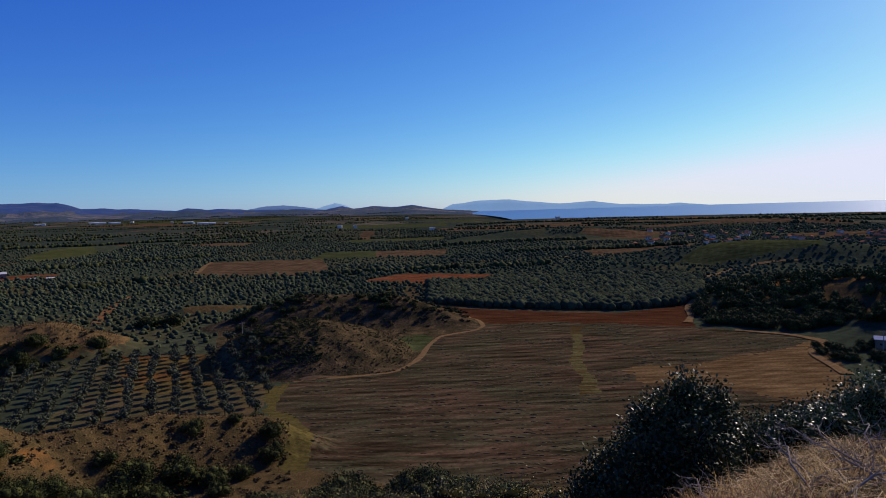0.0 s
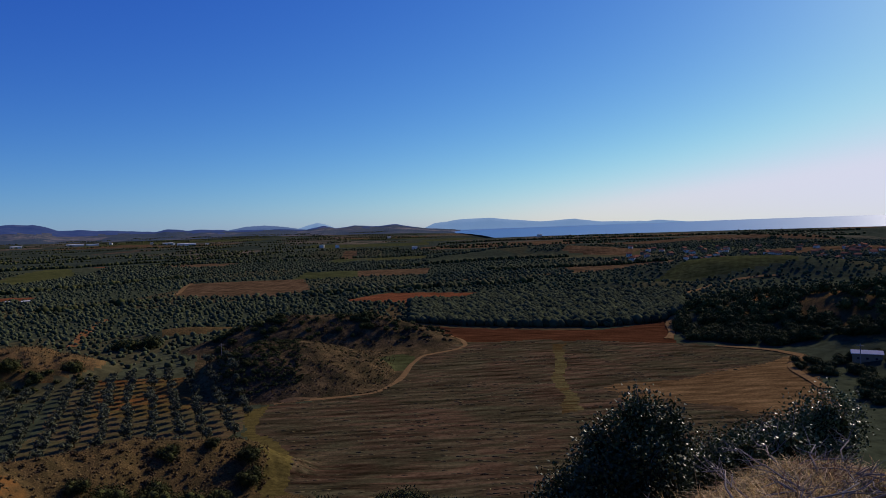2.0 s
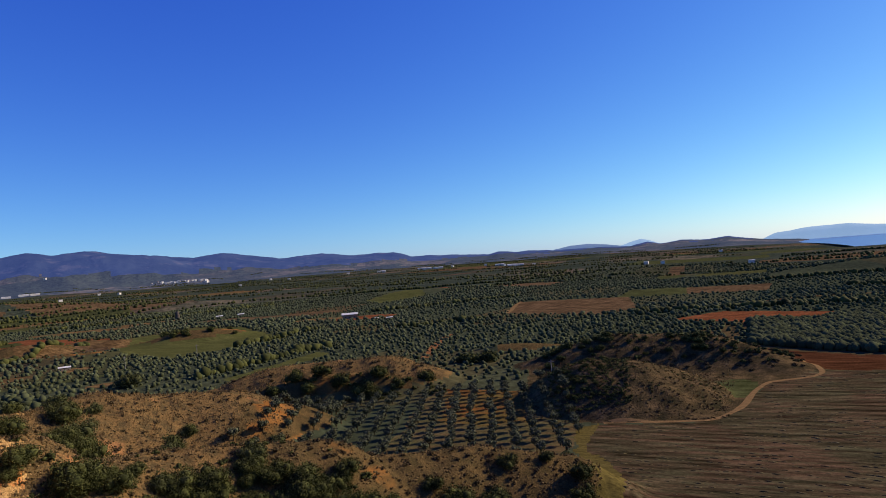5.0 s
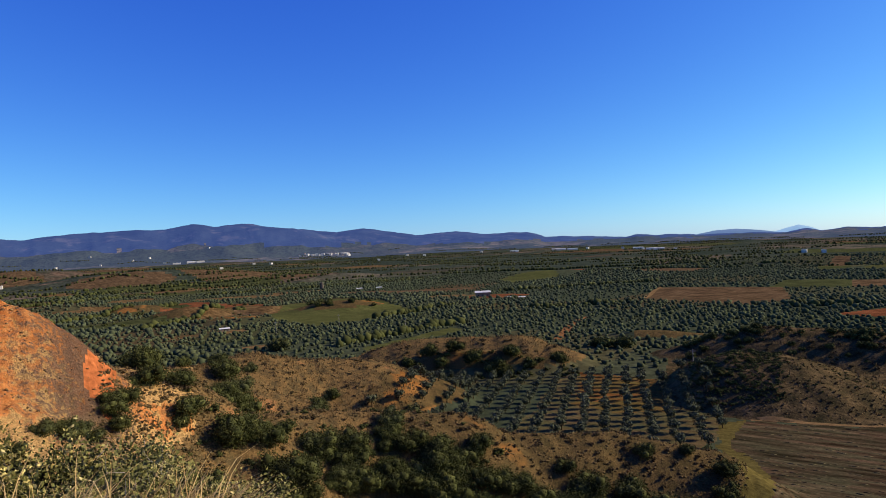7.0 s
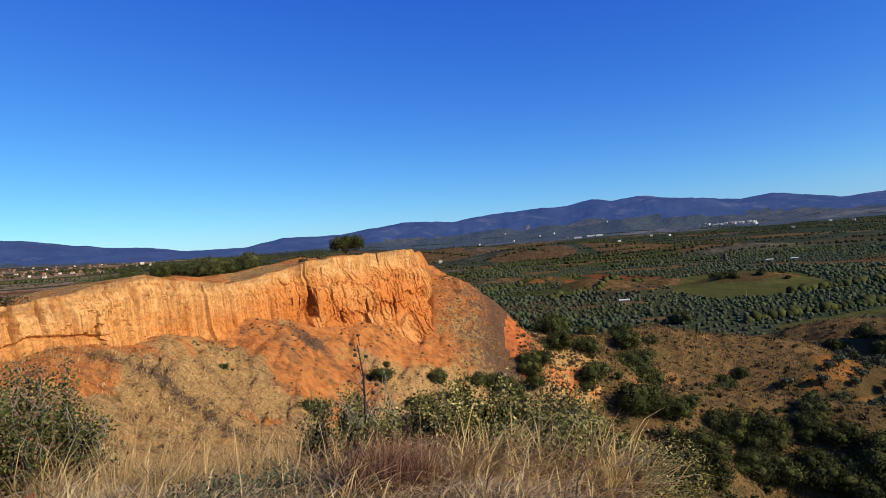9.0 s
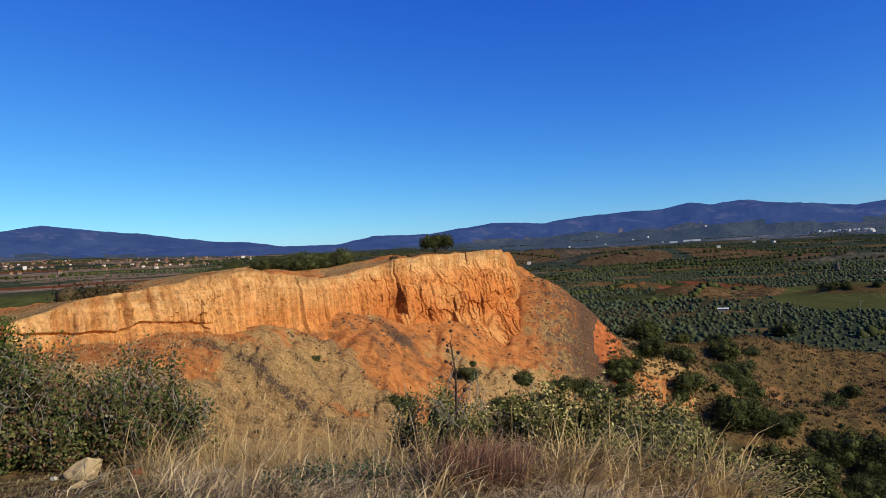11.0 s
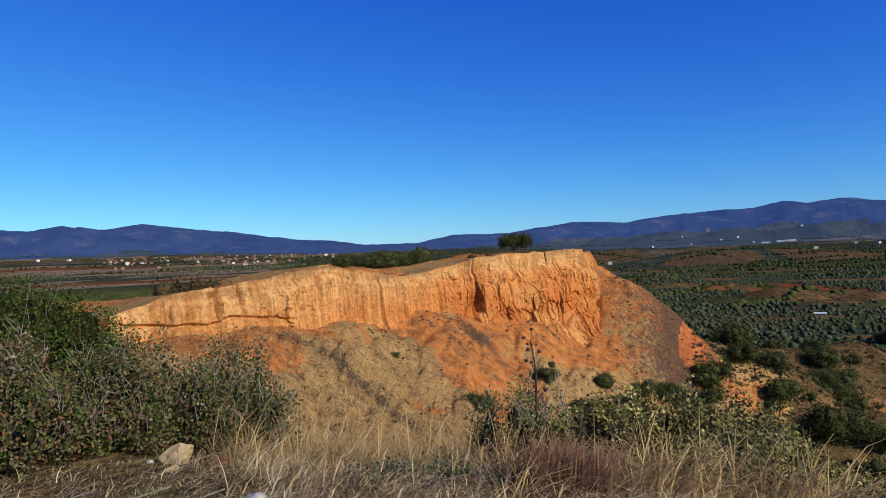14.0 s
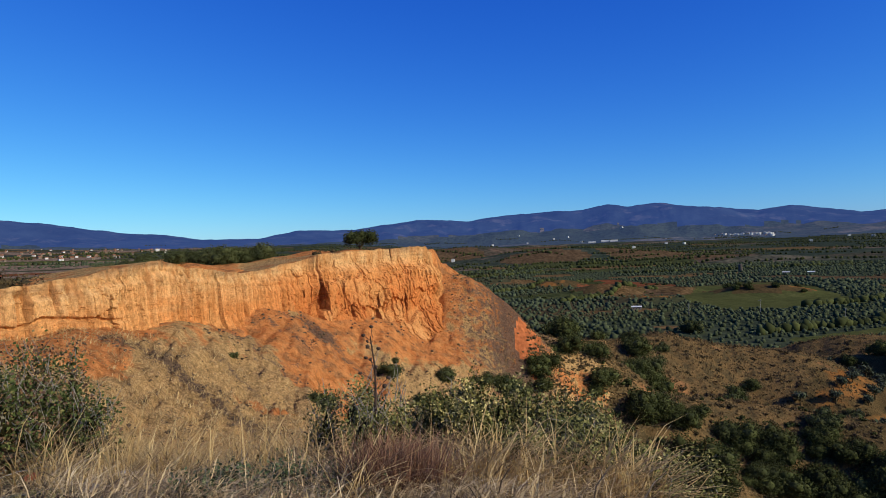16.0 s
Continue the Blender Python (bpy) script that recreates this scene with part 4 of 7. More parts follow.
# ---- cliff ----
def build_cliff():
    path = [at(a, d) for a, d, t, f in CLIFF] + [at(73.3, 96), at(72.9, 101)]
    tops = [c[2] for c in CLIFF] + [47.0, 44.0]
    feet = [c[3] for c in CLIFF] + [35.5, 37.0]
    seg = np.array([0] + [math.dist(p, q) for p, q in zip(path, path[1:])])
    s = np.cumsum(seg)
    u = np.arange(0, s[-1], 0.09)
    px, py = np.interp(u, s, [p[0] for p in path]), np.interp(u, s, [p[1] for p in path])
    k = np.ones(25) / 25
    px, py = np.convolve(np.pad(px, 12, "edge"), k, "valid"), np.convolve(np.pad(py, 12, "edge"), k, "valid")
    top, foot = np.interp(u, s, tops), np.interp(u, s, feet)
    tx, ty = np.gradient(px), np.gradient(py)
    ln = np.hypot(tx, ty)
    nx, ny = -ty / ln, tx / ln            # horizontal normal
    flip = np.sign(-(nx * px + ny * py))
    nx, ny = nx * flip, ny * flip
    rows = 90
    V = np.linspace(0, 1, rows)
    U, W = np.meshgrid(u, V, indexing="ij")
    tall = (top - foot)[:, None]
    D = W * tall
    U0 = U
    ang = bearing(px, py)[:, None]
    right = smooth(90, 85, ang)
    U = U + fbm(D / 2.2, U * 0.15, 3) * 0.35
    bed = fbm(U / 3.0, D / 0.5, 4) * 0.5
    foot = smooth(0.55, 1.0, W + fbm(U / 5, U * 0 + 6, 3) * 0.5)
    lean = (0.2 + 0.10 * tall) * W + foot * np.minimum(tall, 7) * 0.32
    lean = lean + right * (smooth(0.35, 0.95, W + fbm(U0 / 3, U0 * 0 + 8, 3) * 0.25) * (tall * 0.26 + smooth(0.5, 0.7, W) * fbm(U0 / 1.6, D / 9, 4) * 1.3 + fbm(U0 / 3.2, D / 2.6, 4) * 0.9) + 0.3 * smooth(0.2, 0.28, W))
    slab = np.abs(fbm(U0 / 5.0 + 5, D / 24, 3)) * 1.2 + np.abs(fbm(U0 / 1.4 + 2, D / 9, 3)) * (0.45 - 0.35 * right)
    step = np.floor(fbm(U / 2.0, D / 2.0, 4) * 6 + 0.5) * 0.2 + right * np.floor(fbm(U / 2.6 + 4, D / 1.1, 4) * 6 + 0.5) * 0.14
    lumps = fbm(U / 0.9, D / 0.7, 4) * 0.7 + fbm(U / 0.3, D / 0.3, 2) * 0.18
    clefts = smooth(0.055, 0.0, np.abs(fbm(U / 1.7 + 31, D / 18, 3))) * smooth(0.1, 0.3, lattice(U / 2.2, D / 3.5) - 0.55) * 1.0
    relief = np.clip(tall / 6, 0.35, 1.0)
    flutes = (1 - 0.8 * right) * (np.abs(fbm(U0 / 0.6, D / 9, 3)) * 2.0 - 0.2)
    bands = right * 0.3 * (np.floor((D + fbm(U0 / 2.5, D / 6, 3) * 2.2) / 1.9) % 2)
    cracks = -0.8 * smooth(0.014, 0.0, np.abs(fbm(U0 / 2.4 + 11, D / 16, 3))) * smooth(0.45, 0.6, lattice(U0 / 3.1 + 4, D / 4.5))
    ledge = -0.7 * smooth(0.17, 0.10, W + fbm(U / 2, U * 0 + 2, 3) * 0.08) * np.clip(tall / 8, 0.2, 1)
    out = lean + ((slab - 0.4 + step) * smooth(0.0, 0.15, W) - clefts) * relief * smooth(1.2, 0.7, W) + (flutes + bands + cracks) * smooth(0.03, 0.12, W) + lumps * (0.4 - 0.2 * right) + bed * 0.4 + ledge - 0.4
    z = top[:, None] + fbm(u / 2.5, u * 0 + 1.7, 4)[:, None] * 0.7 * (1 - W) - W * (tall + 4.0 + 3.0 * right)
    ele = np.degrees(np.arctan2(z - EYE, np.hypot(px, py)[:, None]))
    for a, w, e0, e1, deep in ((83.3, 0.34, -2.6, -4.9, 9.0), (78.85, 0.15, -3.9, -6.3, 7.0), (84.95, 0.13, -2.9, -3.7, 2.0), (76.6, 0.12, -4.0, -5.2, 1.8), (81.2, 0.1, -4.6, -5.6, 1.5)):
        slant = (ele - e1) / (e0 - e1)
        hole = smooth(w, w * 0.6, np.abs(ang - a + 0.12 * (slant - 0.5) * w * 3) / np.clip(1.25 - slant, 0.35, 1)) * smooth(e0 + 0.25, e0, ele) * smooth(e1 - 0.15, e1, ele)
        out = out - deep * hole
    crack = 99.3 + (ele + 3.5) * 0.18 + fbm(ele * 2, ele * 0 + 9, 3) * 0.5
    out = out - 0.9 * smooth(0.13, 0.05, np.abs(ang - crack)) * smooth(-6.2, -6.0, ele) * smooth(-2.6, -3.2, ele)
    out = out - 0.32 * smooth(0.2, 0.03, np.abs(top[:, None] - z - tall + 0.55 + fbm(U0 / 3, U0 * 0, 4) * 0.9)) * smooth(97.5, 99.5, ang)
    X, Y = px[:, None] + nx[:, None] * out, py[:, None] + ny[:, None] * out
    verts = list(np.stack([X, Y, z], -1).reshape(-1, 3))
    n = len(u)
    # turf lip running back onto the plateau
    base = len(verts)
    for i in range(n):
        for back in (2.5, 7.0):
            x, y = px[i] - nx[i] * back, py[i] - ny[i] * back
            verts.append((x, y, top[i] - 0.05 * back))
    faces = [(i * rows + j, i * rows + j + 1, (i + 1) * rows + j + 1, (i + 1) * rows + j) for i in range(n - 1) for j in range(rows - 1)]
    faces += [(i * rows, (i + 1) * rows, base + 2 * i + 2, base + 2 * i) for i in range(n - 1)]
    faces += [(base + 2 * i, base + 2 * i + 2, base + 2 * i + 3, base + 2 * i + 1) for i in range(n - 1)]
    ob = mesh_object("cliff", verts, faces, M_CLAY, False)
    low = np.concatenate([(W * (0.5 + 0.5 * right) + 0.14 * right * smooth(0.05, 0.2, W)).ravel(), np.zeros(2 * n)]).astype(np.float32)
    ob.data.attributes.new("depth_down", "FLOAT", "POINT").data.foreach_set("value", low)
    ob.data.materials.append(M_BOWL)
    turf = np.zeros(len(faces), np.int32)
    turf[-2 * (n - 1):] = 1
    ob.data.polygons.foreach_set("material_index", turf)
    tagged(ob, "sunlit orange clay cliff, fluted and cracked by erosion", "cliff", kind="structure")


build_cliff()


# ---- building blocks ----
def fast_mesh(name, verts, faces, mats, index=None):
    """Mesh from arrays; faces all triangles or all quads."""
    verts, faces = np.asarray(verts, np.float32), np.asarray(faces, np.int32)
    me = bpy.data.meshes.new(name)
    k = faces.shape[1]
    me.vertices.add(len(verts))
    me.vertices.foreach_set("co", verts.ravel())
    me.loops.add(faces.size)
    me.loops.foreach_set("vertex_index", faces.ravel())
    me.polygons.add(len(faces))
    me.polygons.foreach_set("loop_start", np.arange(0, faces.size, k, dtype=np.int32))
    for m in mats:
        me.materials.append(m)
    if index is not None:
        me.polygons.foreach_set("material_index", np.asarray(index, np.int32))
    me.update(calc_edges=True)
    return me


def under(parent, name, me, label=""):
    """A part: a mesh object under its thing or part."""
    ob = new(name, me)
    ob.parent = parent
    return tagged(ob, label)


def part(name, bm, mat, parent, label=""):
    me = bpy.data.meshes.new(name)
    bm.to_mesh(me)
    bm.free()
    me.materials.append(mat)
    return under(parent, name, me, label)


def frames_of(n, gen):
    """n random orthonormal pairs."""
    a = gen.normal(size=(n, 3))
    a /= np.linalg.norm(a, axis=1)[:, None]
    b = np.cross(a, gen.normal(size=(n, 3)))
    b /= np.linalg.norm(b, axis=1)[:, None]
    return a, b


def leaves(centres, length, width, gen, droop=0.0):
    """A pointed four-cornered leaf at each centre."""
    n = len(centres)
    a, b = frames_of(n, gen)
    a[:, 2] -= droop
    s = gen.uniform(0.6, 1.3, n)[:, None]
    a, b = a * length * s, b * width * s
    v = np.stack([centres - a * 0.5, centres + b * 0.5 + a * 0.05, centres + a * 0.5, centres - b * 0.5 + a * 0.05], 1).reshape(-1, 3)
    return v, np.arange(4 * n).reshape(-1, 4)


def in_lumps(n, lumps, gen, shell=0.55):
    """Points in the outer part of a cluster of ellipsoids (cx, cy, cz, rx, ry, rz)."""
    lumps = np.asarray(lumps, float)
    weight = np.prod(lumps[:, 3:], 1) ** (2 / 3)
    pick = gen.choice(len(lumps), n, p=weight / weight.sum())
    d = gen.normal(size=(n, 3))
    d /= np.linalg.norm(d, axis=1)[:, None]
    q = (shell + (1 - shell) * gen.random(n) ** 0.6) * (1 + 0.08 * gen.normal(size=n))
    return lumps[pick, :3] + d * q[:, None] * lumps[pick, 3:]


def ico(sub=1):
    bm = bmesh.new()
    bmesh.ops.create_icosphere(bm, subdivisions=sub, radius=1)
    v = np.array([x.co[:] for x in bm.verts])
    f = np.array([[x.index for x in t.verts] for t in bm.faces])
    bm.free()
    return v, f


ICO1, ICO2 = ico(1), ico(2)


def cores(lumps, gen, shrink=0.72, ball=ICO2):
    """Knobbly inner masses so that a crown is not see-through."""
    vs, fs, k = [], [], 0
    for c in lumps:
        v = ball[0] * gen.uniform(0.75, 1.15, (len(ball[0]), 1)) * np.array(c[3:]) * shrink + np.array(c[:3])
        vs.append(v)
        fs.append(ball[1] + k)
        k += len(v)
    return np.vstack(vs), np.vstack(fs)


def crown_mesh(name, lumps, n, leaf, mat, gen, shrink=0.72):
    v1, f1 = leaves(in_lumps(n, lumps, gen), leaf, leaf * 0.55, gen)
    v2, f2 = cores(lumps, gen, shrink, ICO1)
    f1 = np.vstack([f1[:, [0, 1, 2]], f1[:, [0, 2, 3]]])
    return fast_mesh(name, np.vstack([v1, v2]), np.vstack([f1, f2 + len(v1)]), [mat])


def tube(path, radii, sides=6):
    """A tapered tube along a path: vertices and quads."""
    path = np.asarray(path, float)
    t = np.gradient(path, axis=0)
    t /= np.linalg.norm(t, axis=1)[:, None] + 1e-9
    ref = np.array([0.3, 0.9, 0.1])
    a = np.cross(t, ref)
    a /= np.linalg.norm(a, axis=1)[:, None] + 1e-9
    b = np.cross(t, a)
    ang = np.arange(sides) * 2 * math.pi / sides
    v = path[:, None] + (a[:, None] * np.cos(ang)[None, :, None] + b[:, None] * np.sin(ang)[None, :, None]) * np.asarray(radii)[:, None, None]
    n = len(path)
    f = [(i * sides + j, i * sides + (j + 1) % sides, (i + 1) * sides + (j + 1) % sides, (i + 1) * sides + j) for i in range(n - 1) for j in range(sides)]
    return v.reshape(-1, 3), np.array(f)


def joined(pieces):
    vs, fs, k = [], [], 0
    for v, f in pieces:
        vs.append(v)
        fs.append(np.asarray(f) + k)
        k += len(v)
    return np.vstack(vs), np.vstack(fs)


def limbs(height_, spread, count, gen, base=0.12, lift=0.35):
    """Trunk and limbs of a small tree or shrub."""
    pieces = [tube([(0, 0, -0.3), (0.03, 0.02, height_ * lift * 0.5), (0.0, 0.05, height_ * lift)], [base * 1.3, base, base * 0.85])]
    for k in range(count):
        a = 2 * math.pi * (k + gen.uniform(-0.3, 0.3)) / count
        e = np.array([math.cos(a) * spread * gen.uniform(0.5, 0.9), math.sin(a) * spread * gen.uniform(0.5, 0.9), height_ * gen.uniform(0.65, 0.92)])
        s = np.array([0, 0.04, height_ * lift * gen.uniform(0.6, 1.0)])
        m = (s + e) / 2 + gen.normal(size=3) * 0.08 * height_
        pieces.append(tube([s, m, e], [base * 0.6, base * 0.4, base * 0.15], 5))
    return joined(pieces)


def tiled(name, base, places, size, yaw, mat, gen, squash=1.0, wobble=0.0):
    """Many copies of one small form joined into one mesh."""
    v, f = base
    n = len(places)
    c, s = np.cos(yaw)[:, None], np.sin(yaw)[:, None]
    x = (v[None, :, 0] * c - v[None, :, 1] * s) * size[:, None]
    y = (v[None, :, 0] * s + v[None, :, 1] * c) * size[:, None]
    z = v[None, :, 2] * size[:, None] * squash
    p = np.stack([x, y, np.broadcast_to(z, x.shape)], -1)
    if wobble:
        p = p * gen.uniform(1 - wobble, 1 + wobble, (n, len(v), 1))
    p = p + places[:, None]
    ff = f[None] + (np.arange(n) * len(v))[:, None, None]
    return fast_mesh(name, p.reshape(-1, 3), ff.reshape(-1, f.shape[1]), [mat])


def grounded(xy, sink=0.0):
    xy = np.asarray(xy, float)
    return np.column_stack([xy, height(xy[:, 0], xy[:, 1]) - sink])


def stuff(name, me, label, category):
    return tagged(new(name, me), label, category, kind="stuff")


# ---- tracks ----
def ribbon(name, label, corners, width, mat, lift=0.12):
    pts = np.array([at(*c) for c in corners])
    t = np.linspace(0, len(pts) - 1, 40 * len(pts))
    k = np.ones(31) / 31
    x, y = np.interp(t, np.arange(len(pts)), pts[:, 0]), np.interp(t, np.arange(len(pts)), pts[:, 1])
    x[15:-15], y[15:-15] = np.convolve(x, k, "valid"), np.convolve(y, k, "valid")
    tx, ty = np.gradient(x), np.gradient(y)
    ln = np.hypot(tx, ty)
    nx, ny = -ty / ln, tx / ln
    w = width * (1 + fbm(t * 1.7, t * 0 + 3, 3) * 0.8)
    cols = np.array([-0.5, -0.25, 0, 0.25, 0.5])
    X, Y = x[:, None] + nx[:, None] * cols * w[:, None], y[:, None] + ny[:, None] * cols * w[:, None]
    Z = height(X, Y) + lift + np.array([0, 0.02, 0.05, 0.02, 0])
    n, m = X.shape
    i, j = np.meshgrid(np.arange(n - 1), np.arange(m - 1), indexing="ij")
    f = np.stack([i * m + j, i * m + j + 1, (i + 1) * m + j + 1, (i + 1) * m + j], -1).reshape(-1, 4)
    ob = new(name, fast_mesh(name, np.stack([X, Y, Z], -1).reshape(-1, 3), f, [mat]))
    return tagged(ob, label, "track", kind="structure")


ribbon("dirt_track", "pale dirt track curving round a scrubby mound", [(13.5, 187), (12.3, 188), (7.6, 188), (4.6, 190), (2.5, 205), (1.6, 226), (0.6, 240), (-0.5, 244), (-2.6, 251), (-3.3, 258), (-2.9, 268), (-1.8, 278)], 1.8, M_TRACK, 0.06)
ribbon("dirt_track", "red earth track through the olive grove", [(25.9, 425), (26.6, 405), (27.4, 375), (28.4, 330)], 5.0, M_REDTRACK, 0.3)
ribbon("dirt_track", "thin pale track along a brown field", [(19.3, 690), (20.2, 620), (21.0, 555)], 4.0, M_TRACK, 0.4)
ribbon("dirt_track", "pale eroded track beside the dark wood", [(-20.6, 345), (-20.9, 322), (-20.4, 305), (-20.7, 285), (-20.4, 270)], 3.0, M_TRACK, 0.3)
ribbon("dirt_track", "track along the foot of the wooded hill", [(-24, 258), (-28, 255), (-30.5, 246), (-29.2, 228), (-31.8, 203)], 3.0, M_TRACK, 0.25)
ribbon("dirt_track", "straight pale farm road across the plain", [(6, 505), (-4, 560), (-14, 590)], 4.0, M_TRACK, 0.5)

ribbon("dirt_track", "pale track climbing over the low pasture hill", [(-28.9, 517), (-27.2, 512), (-25.3, 501), (-23.5, 466), (-22.0, 434), (-18.5, 383)], 3.5, M_TRACK, 0.35)

# ---- far groves and woods, uncounted ----
def grove():
    gen = np.random.default_rng(11)
    near, mid = [], []
    for bi in range(-11, 12):
        for bj in range(-6, 16):
            turn = radians(float(TABLE[bi & 255, (bj + 90) & 255]) * 180)
            close = math.hypot(bi * 135 + 67, bj * 88 + 44) < 560
            spacing = (4.5 if close else 5.4) * (0.9 + 0.3 * float(TABLE[(bi + 50) & 255, bj & 255]))
            i, j = np.meshgrid(np.arange(-36, 37), np.arange(-36, 37), indexing="ij")
            x = ((i * math.cos(turn) - j * math.sin(turn)) * spacing).ravel() + bi * 135 + 67
            y = ((i * math.sin(turn) + j * math.cos(turn)) * spacing).ravel() + bj * 88 + 20
            x, y = x + gen.normal(size=x.size) * spacing * 0.26, y + gen.normal(size=x.size) * spacing * 0.26
            r, az = np.hypot(x, y), bearing(x, y)
            keep = (r > 225) & (r < 1150) & (az > -46) & (az < 124)
            x, y, r, az = x[keep], y[keep], r[keep], az[keep]
            if not len(x):
                continue
            ki, kj, chance = land_block(x, y)
            keep = (ki == bi) & (kj == bj) & (chance <= 0.70 + 0.0 * r) & (gen.random(len(x)) < 0.94)
            x, y, r, az = x[keep], y[keep], r[keep], az[keep]
            if not len(x):
                continue
            z = height(x, y)
            keep = ~slope_zone(x, y, z) & ~((az > 94) & ((r < 900) | (gen.random(len(x)) < 0.8)))
            for name, mat, label, corners in FIELDS:
                keep &= ~polygon_mask(x, y, corners)
            keep &= ~((r < 256) & (az > 14) & (az < 49)) & ~((r < 300) & (az < 13))
            (near if close else mid).append(np.column_stack([x, y, z])[keep])
    for places, size, mat in ((np.vstack(near), 1.55, M_FAROLIVE), (np.vstack(mid), 1.5, M_PALEOLIVE)):
        ki, kj, _ = land_block(places[:, 0], places[:, 1])
        s = size * gen.uniform(0.5, 1.2, len(places)) * (0.7 + 0.6 * TABLE[(ki * 5 + 3) & 255, (kj * 3 + 60) & 255])
        places[:, 2] += s * 0.5
        stuff("olive_grove", tiled("olive_grove", ICO1, places, s, gen.uniform(0, 6.3, len(places)), mat, gen, 0.95, 0.4), "grey-green olive trees planted in rows over the plain", "olive grove")
    # dense old grove beyond the bare field
    x, y = [], []
    pts = gen.uniform(0, 1, (5200, 2))
    az, r = 1.5 - 23 * pts[:, 0], 0
    edge = np.interp(az, [-21.5, -15, -5.5, 1.5], [318, 294, 300, 318])
    r = edge + 4 + (435 - edge) * pts[:, 1] ** 1.1
    x, y = -np.sin(np.radians(az)) * r, np.cos(np.radians(az)) * r
    ok = np.ones(len(x), bool)
    for name, mat, label, corners in FIELDS:
        ok &= ~polygon_mask(x, y, corners)
    p = np.column_stack([x, y, height(x, y)])[ok]
    s = gen.uniform(1.6, 2.6, len(p))
    p[:, 2] += s * 0.6
    stuff("olive_grove", tiled("olive_grove", ICO1, p, s, gen.uniform(0, 6.3, len(p)), M_FAROLIVE, gen, 1.0, 0.3), "dense dark olive grove beyond the bare field", "olive grove")
    # hedges and lines of dark trees across the plain
    lines = [((47, 345), (36.8, 420)), ((44, 480), (37, 560)), ((63, 520), (55, 640)), ((70, 620), (60, 760)), ((10, 480), (-9, 520)), ((33, 700), (20, 760)), ((-5, 640), (-20, 700)),
             ((58, 900), (40, 1000)), ((38, 1150), (12, 1200)), ((66, 1150), (52, 1300)), ((4, 760), (-12, 820)), ((30, 500), (22, 520)), ((72, 900), (62, 1000)), ((-12, 1300), (-34, 1250)), ((-2, 1500), (-34, 1500))]
    pts = []
    for a, b in lines:
        (x0, y0), (x1, y1) = at(*a), at(*b)
        n = int(math.hypot(x1 - x0, y1 - y0) / 1.9)
        t = np.linspace(0, 1, n)
        pts.append(np.column_stack([x0 + (x1 - x0) * t + gen.normal(size=n) * 1.0 + fbm(t * 3, t * 0 + x0, 2) * 12, y0 + (y1 - y0) * t + gen.normal(size=n) * 2]))
    for _ in range(620):
        a, d = gen.uniform(-34, 122), gen.uniform(1000, 3300)
        if (a < 0 and d > 1600) or (a > 94 and gen.random() < 0.65):
            continue
        x0, y0 = at(a, d)
        ang = radians(a + gen.normal() * 22)
        n = int(gen.uniform(10, 34))
        t = (np.arange(n) - n / 2) * 6.5
        pts.append(np.column_stack([x0 + t * math.cos(ang) + gen.normal(size=n) * 2, y0 + t * math.sin(ang) + gen.normal(size=n) * 2]))
    p = grounded(np.vstack(pts))
    s = gen.uniform(1.5, 3.4, len(p))
    p[:, 2] += s * 0.5
    stuff("hedgerow", tiled("hedgerow", ICO1, p, s, gen.uniform(0, 6.3, len(p)), M_MAQUIS, gen, 1.0, 0.3), "dark hedgerows and tree lines between the fields", "hedge")


grove()


# ---- trees and shrubs that can be counted ----
def olive_variants():
    out = []
    for k in range(4):
        gen = np.random.default_rng(30 + k)
        lumps = [(gen.uniform(-0.9, 0.9), gen.uniform(-0.9, 0.9), gen.uniform(1.7, 2.7), *gen.uniform(0.75, 1.2, 2), gen.uniform(0.7, 1.0)) for _ in range(7)]
        out.append((fast_mesh("trunk", *limbs(2.6, 1.1, 4, gen, 0.17), [M_BARK]), crown_mesh("crown", lumps, 420, 0.42, M_OLIVE, gen, 0.6)))
    return out


def plant(name, meshes, place, size, yaw, label, category, group=""):
    """A tree or shrub: an Empty at its foot with trunk and crown."""
    ob = new(name)
    ob.matrix_world = pose(*place, 0, 0, yaw) @ Matrix.Scale(size, 4)
    under(ob, "trunk", meshes[0])
    under(ob, "crown", meshes[1])
    return tagged(ob, label, category, group)


def orchard():
    gen = np.random.default_rng(5)
    kinds = olive_variants()
    turn = radians(23)
    count = 0
    spots = []
    for i in range(-60, 60):
        for j in range(15, 60):
            u, v = i * 5.7, j * 5.7
            x, y = u * math.cos(turn) - v * math.sin(turn), u * math.sin(turn) + v * math.cos(turn)
            az, r = float(bearing(x, y)), math.hypot(x, y)
            if 15.3 < az < 49 and 150 < r < 258:
                spots.append((x + gen.normal() * 0.35, y + gen.normal() * 0.35, az, r))
    for x, y, az, r in spots:
        z = float(height(x, y))
        lo = np.interp(az, [15, 17, 26, 33, 40, 49], [178, 158, 160, 160, 168, 190])
        hi = np.interp(az, [15, 17.5, 22, 28.5, 30, 40, 49], [185, 228, 246, 246, 240, 243, 228])
        if lo < r < hi and z < (9.5 if az < 43 else 6.5) and not (az > 26 and r > 236 and z > 2.0) and count < 330:
            count += 1
            plant("olive_tree", kinds[int(gen.integers(4))], (x, y, z), gen.uniform(0.75, 1.12), gen.uniform(0, 360), "grey-green olive tree in an orchard row on red soil" if az < 30 else "grey-green olive tree on grassy orchard ground", "olive tree", "orchard trees")


orchard()


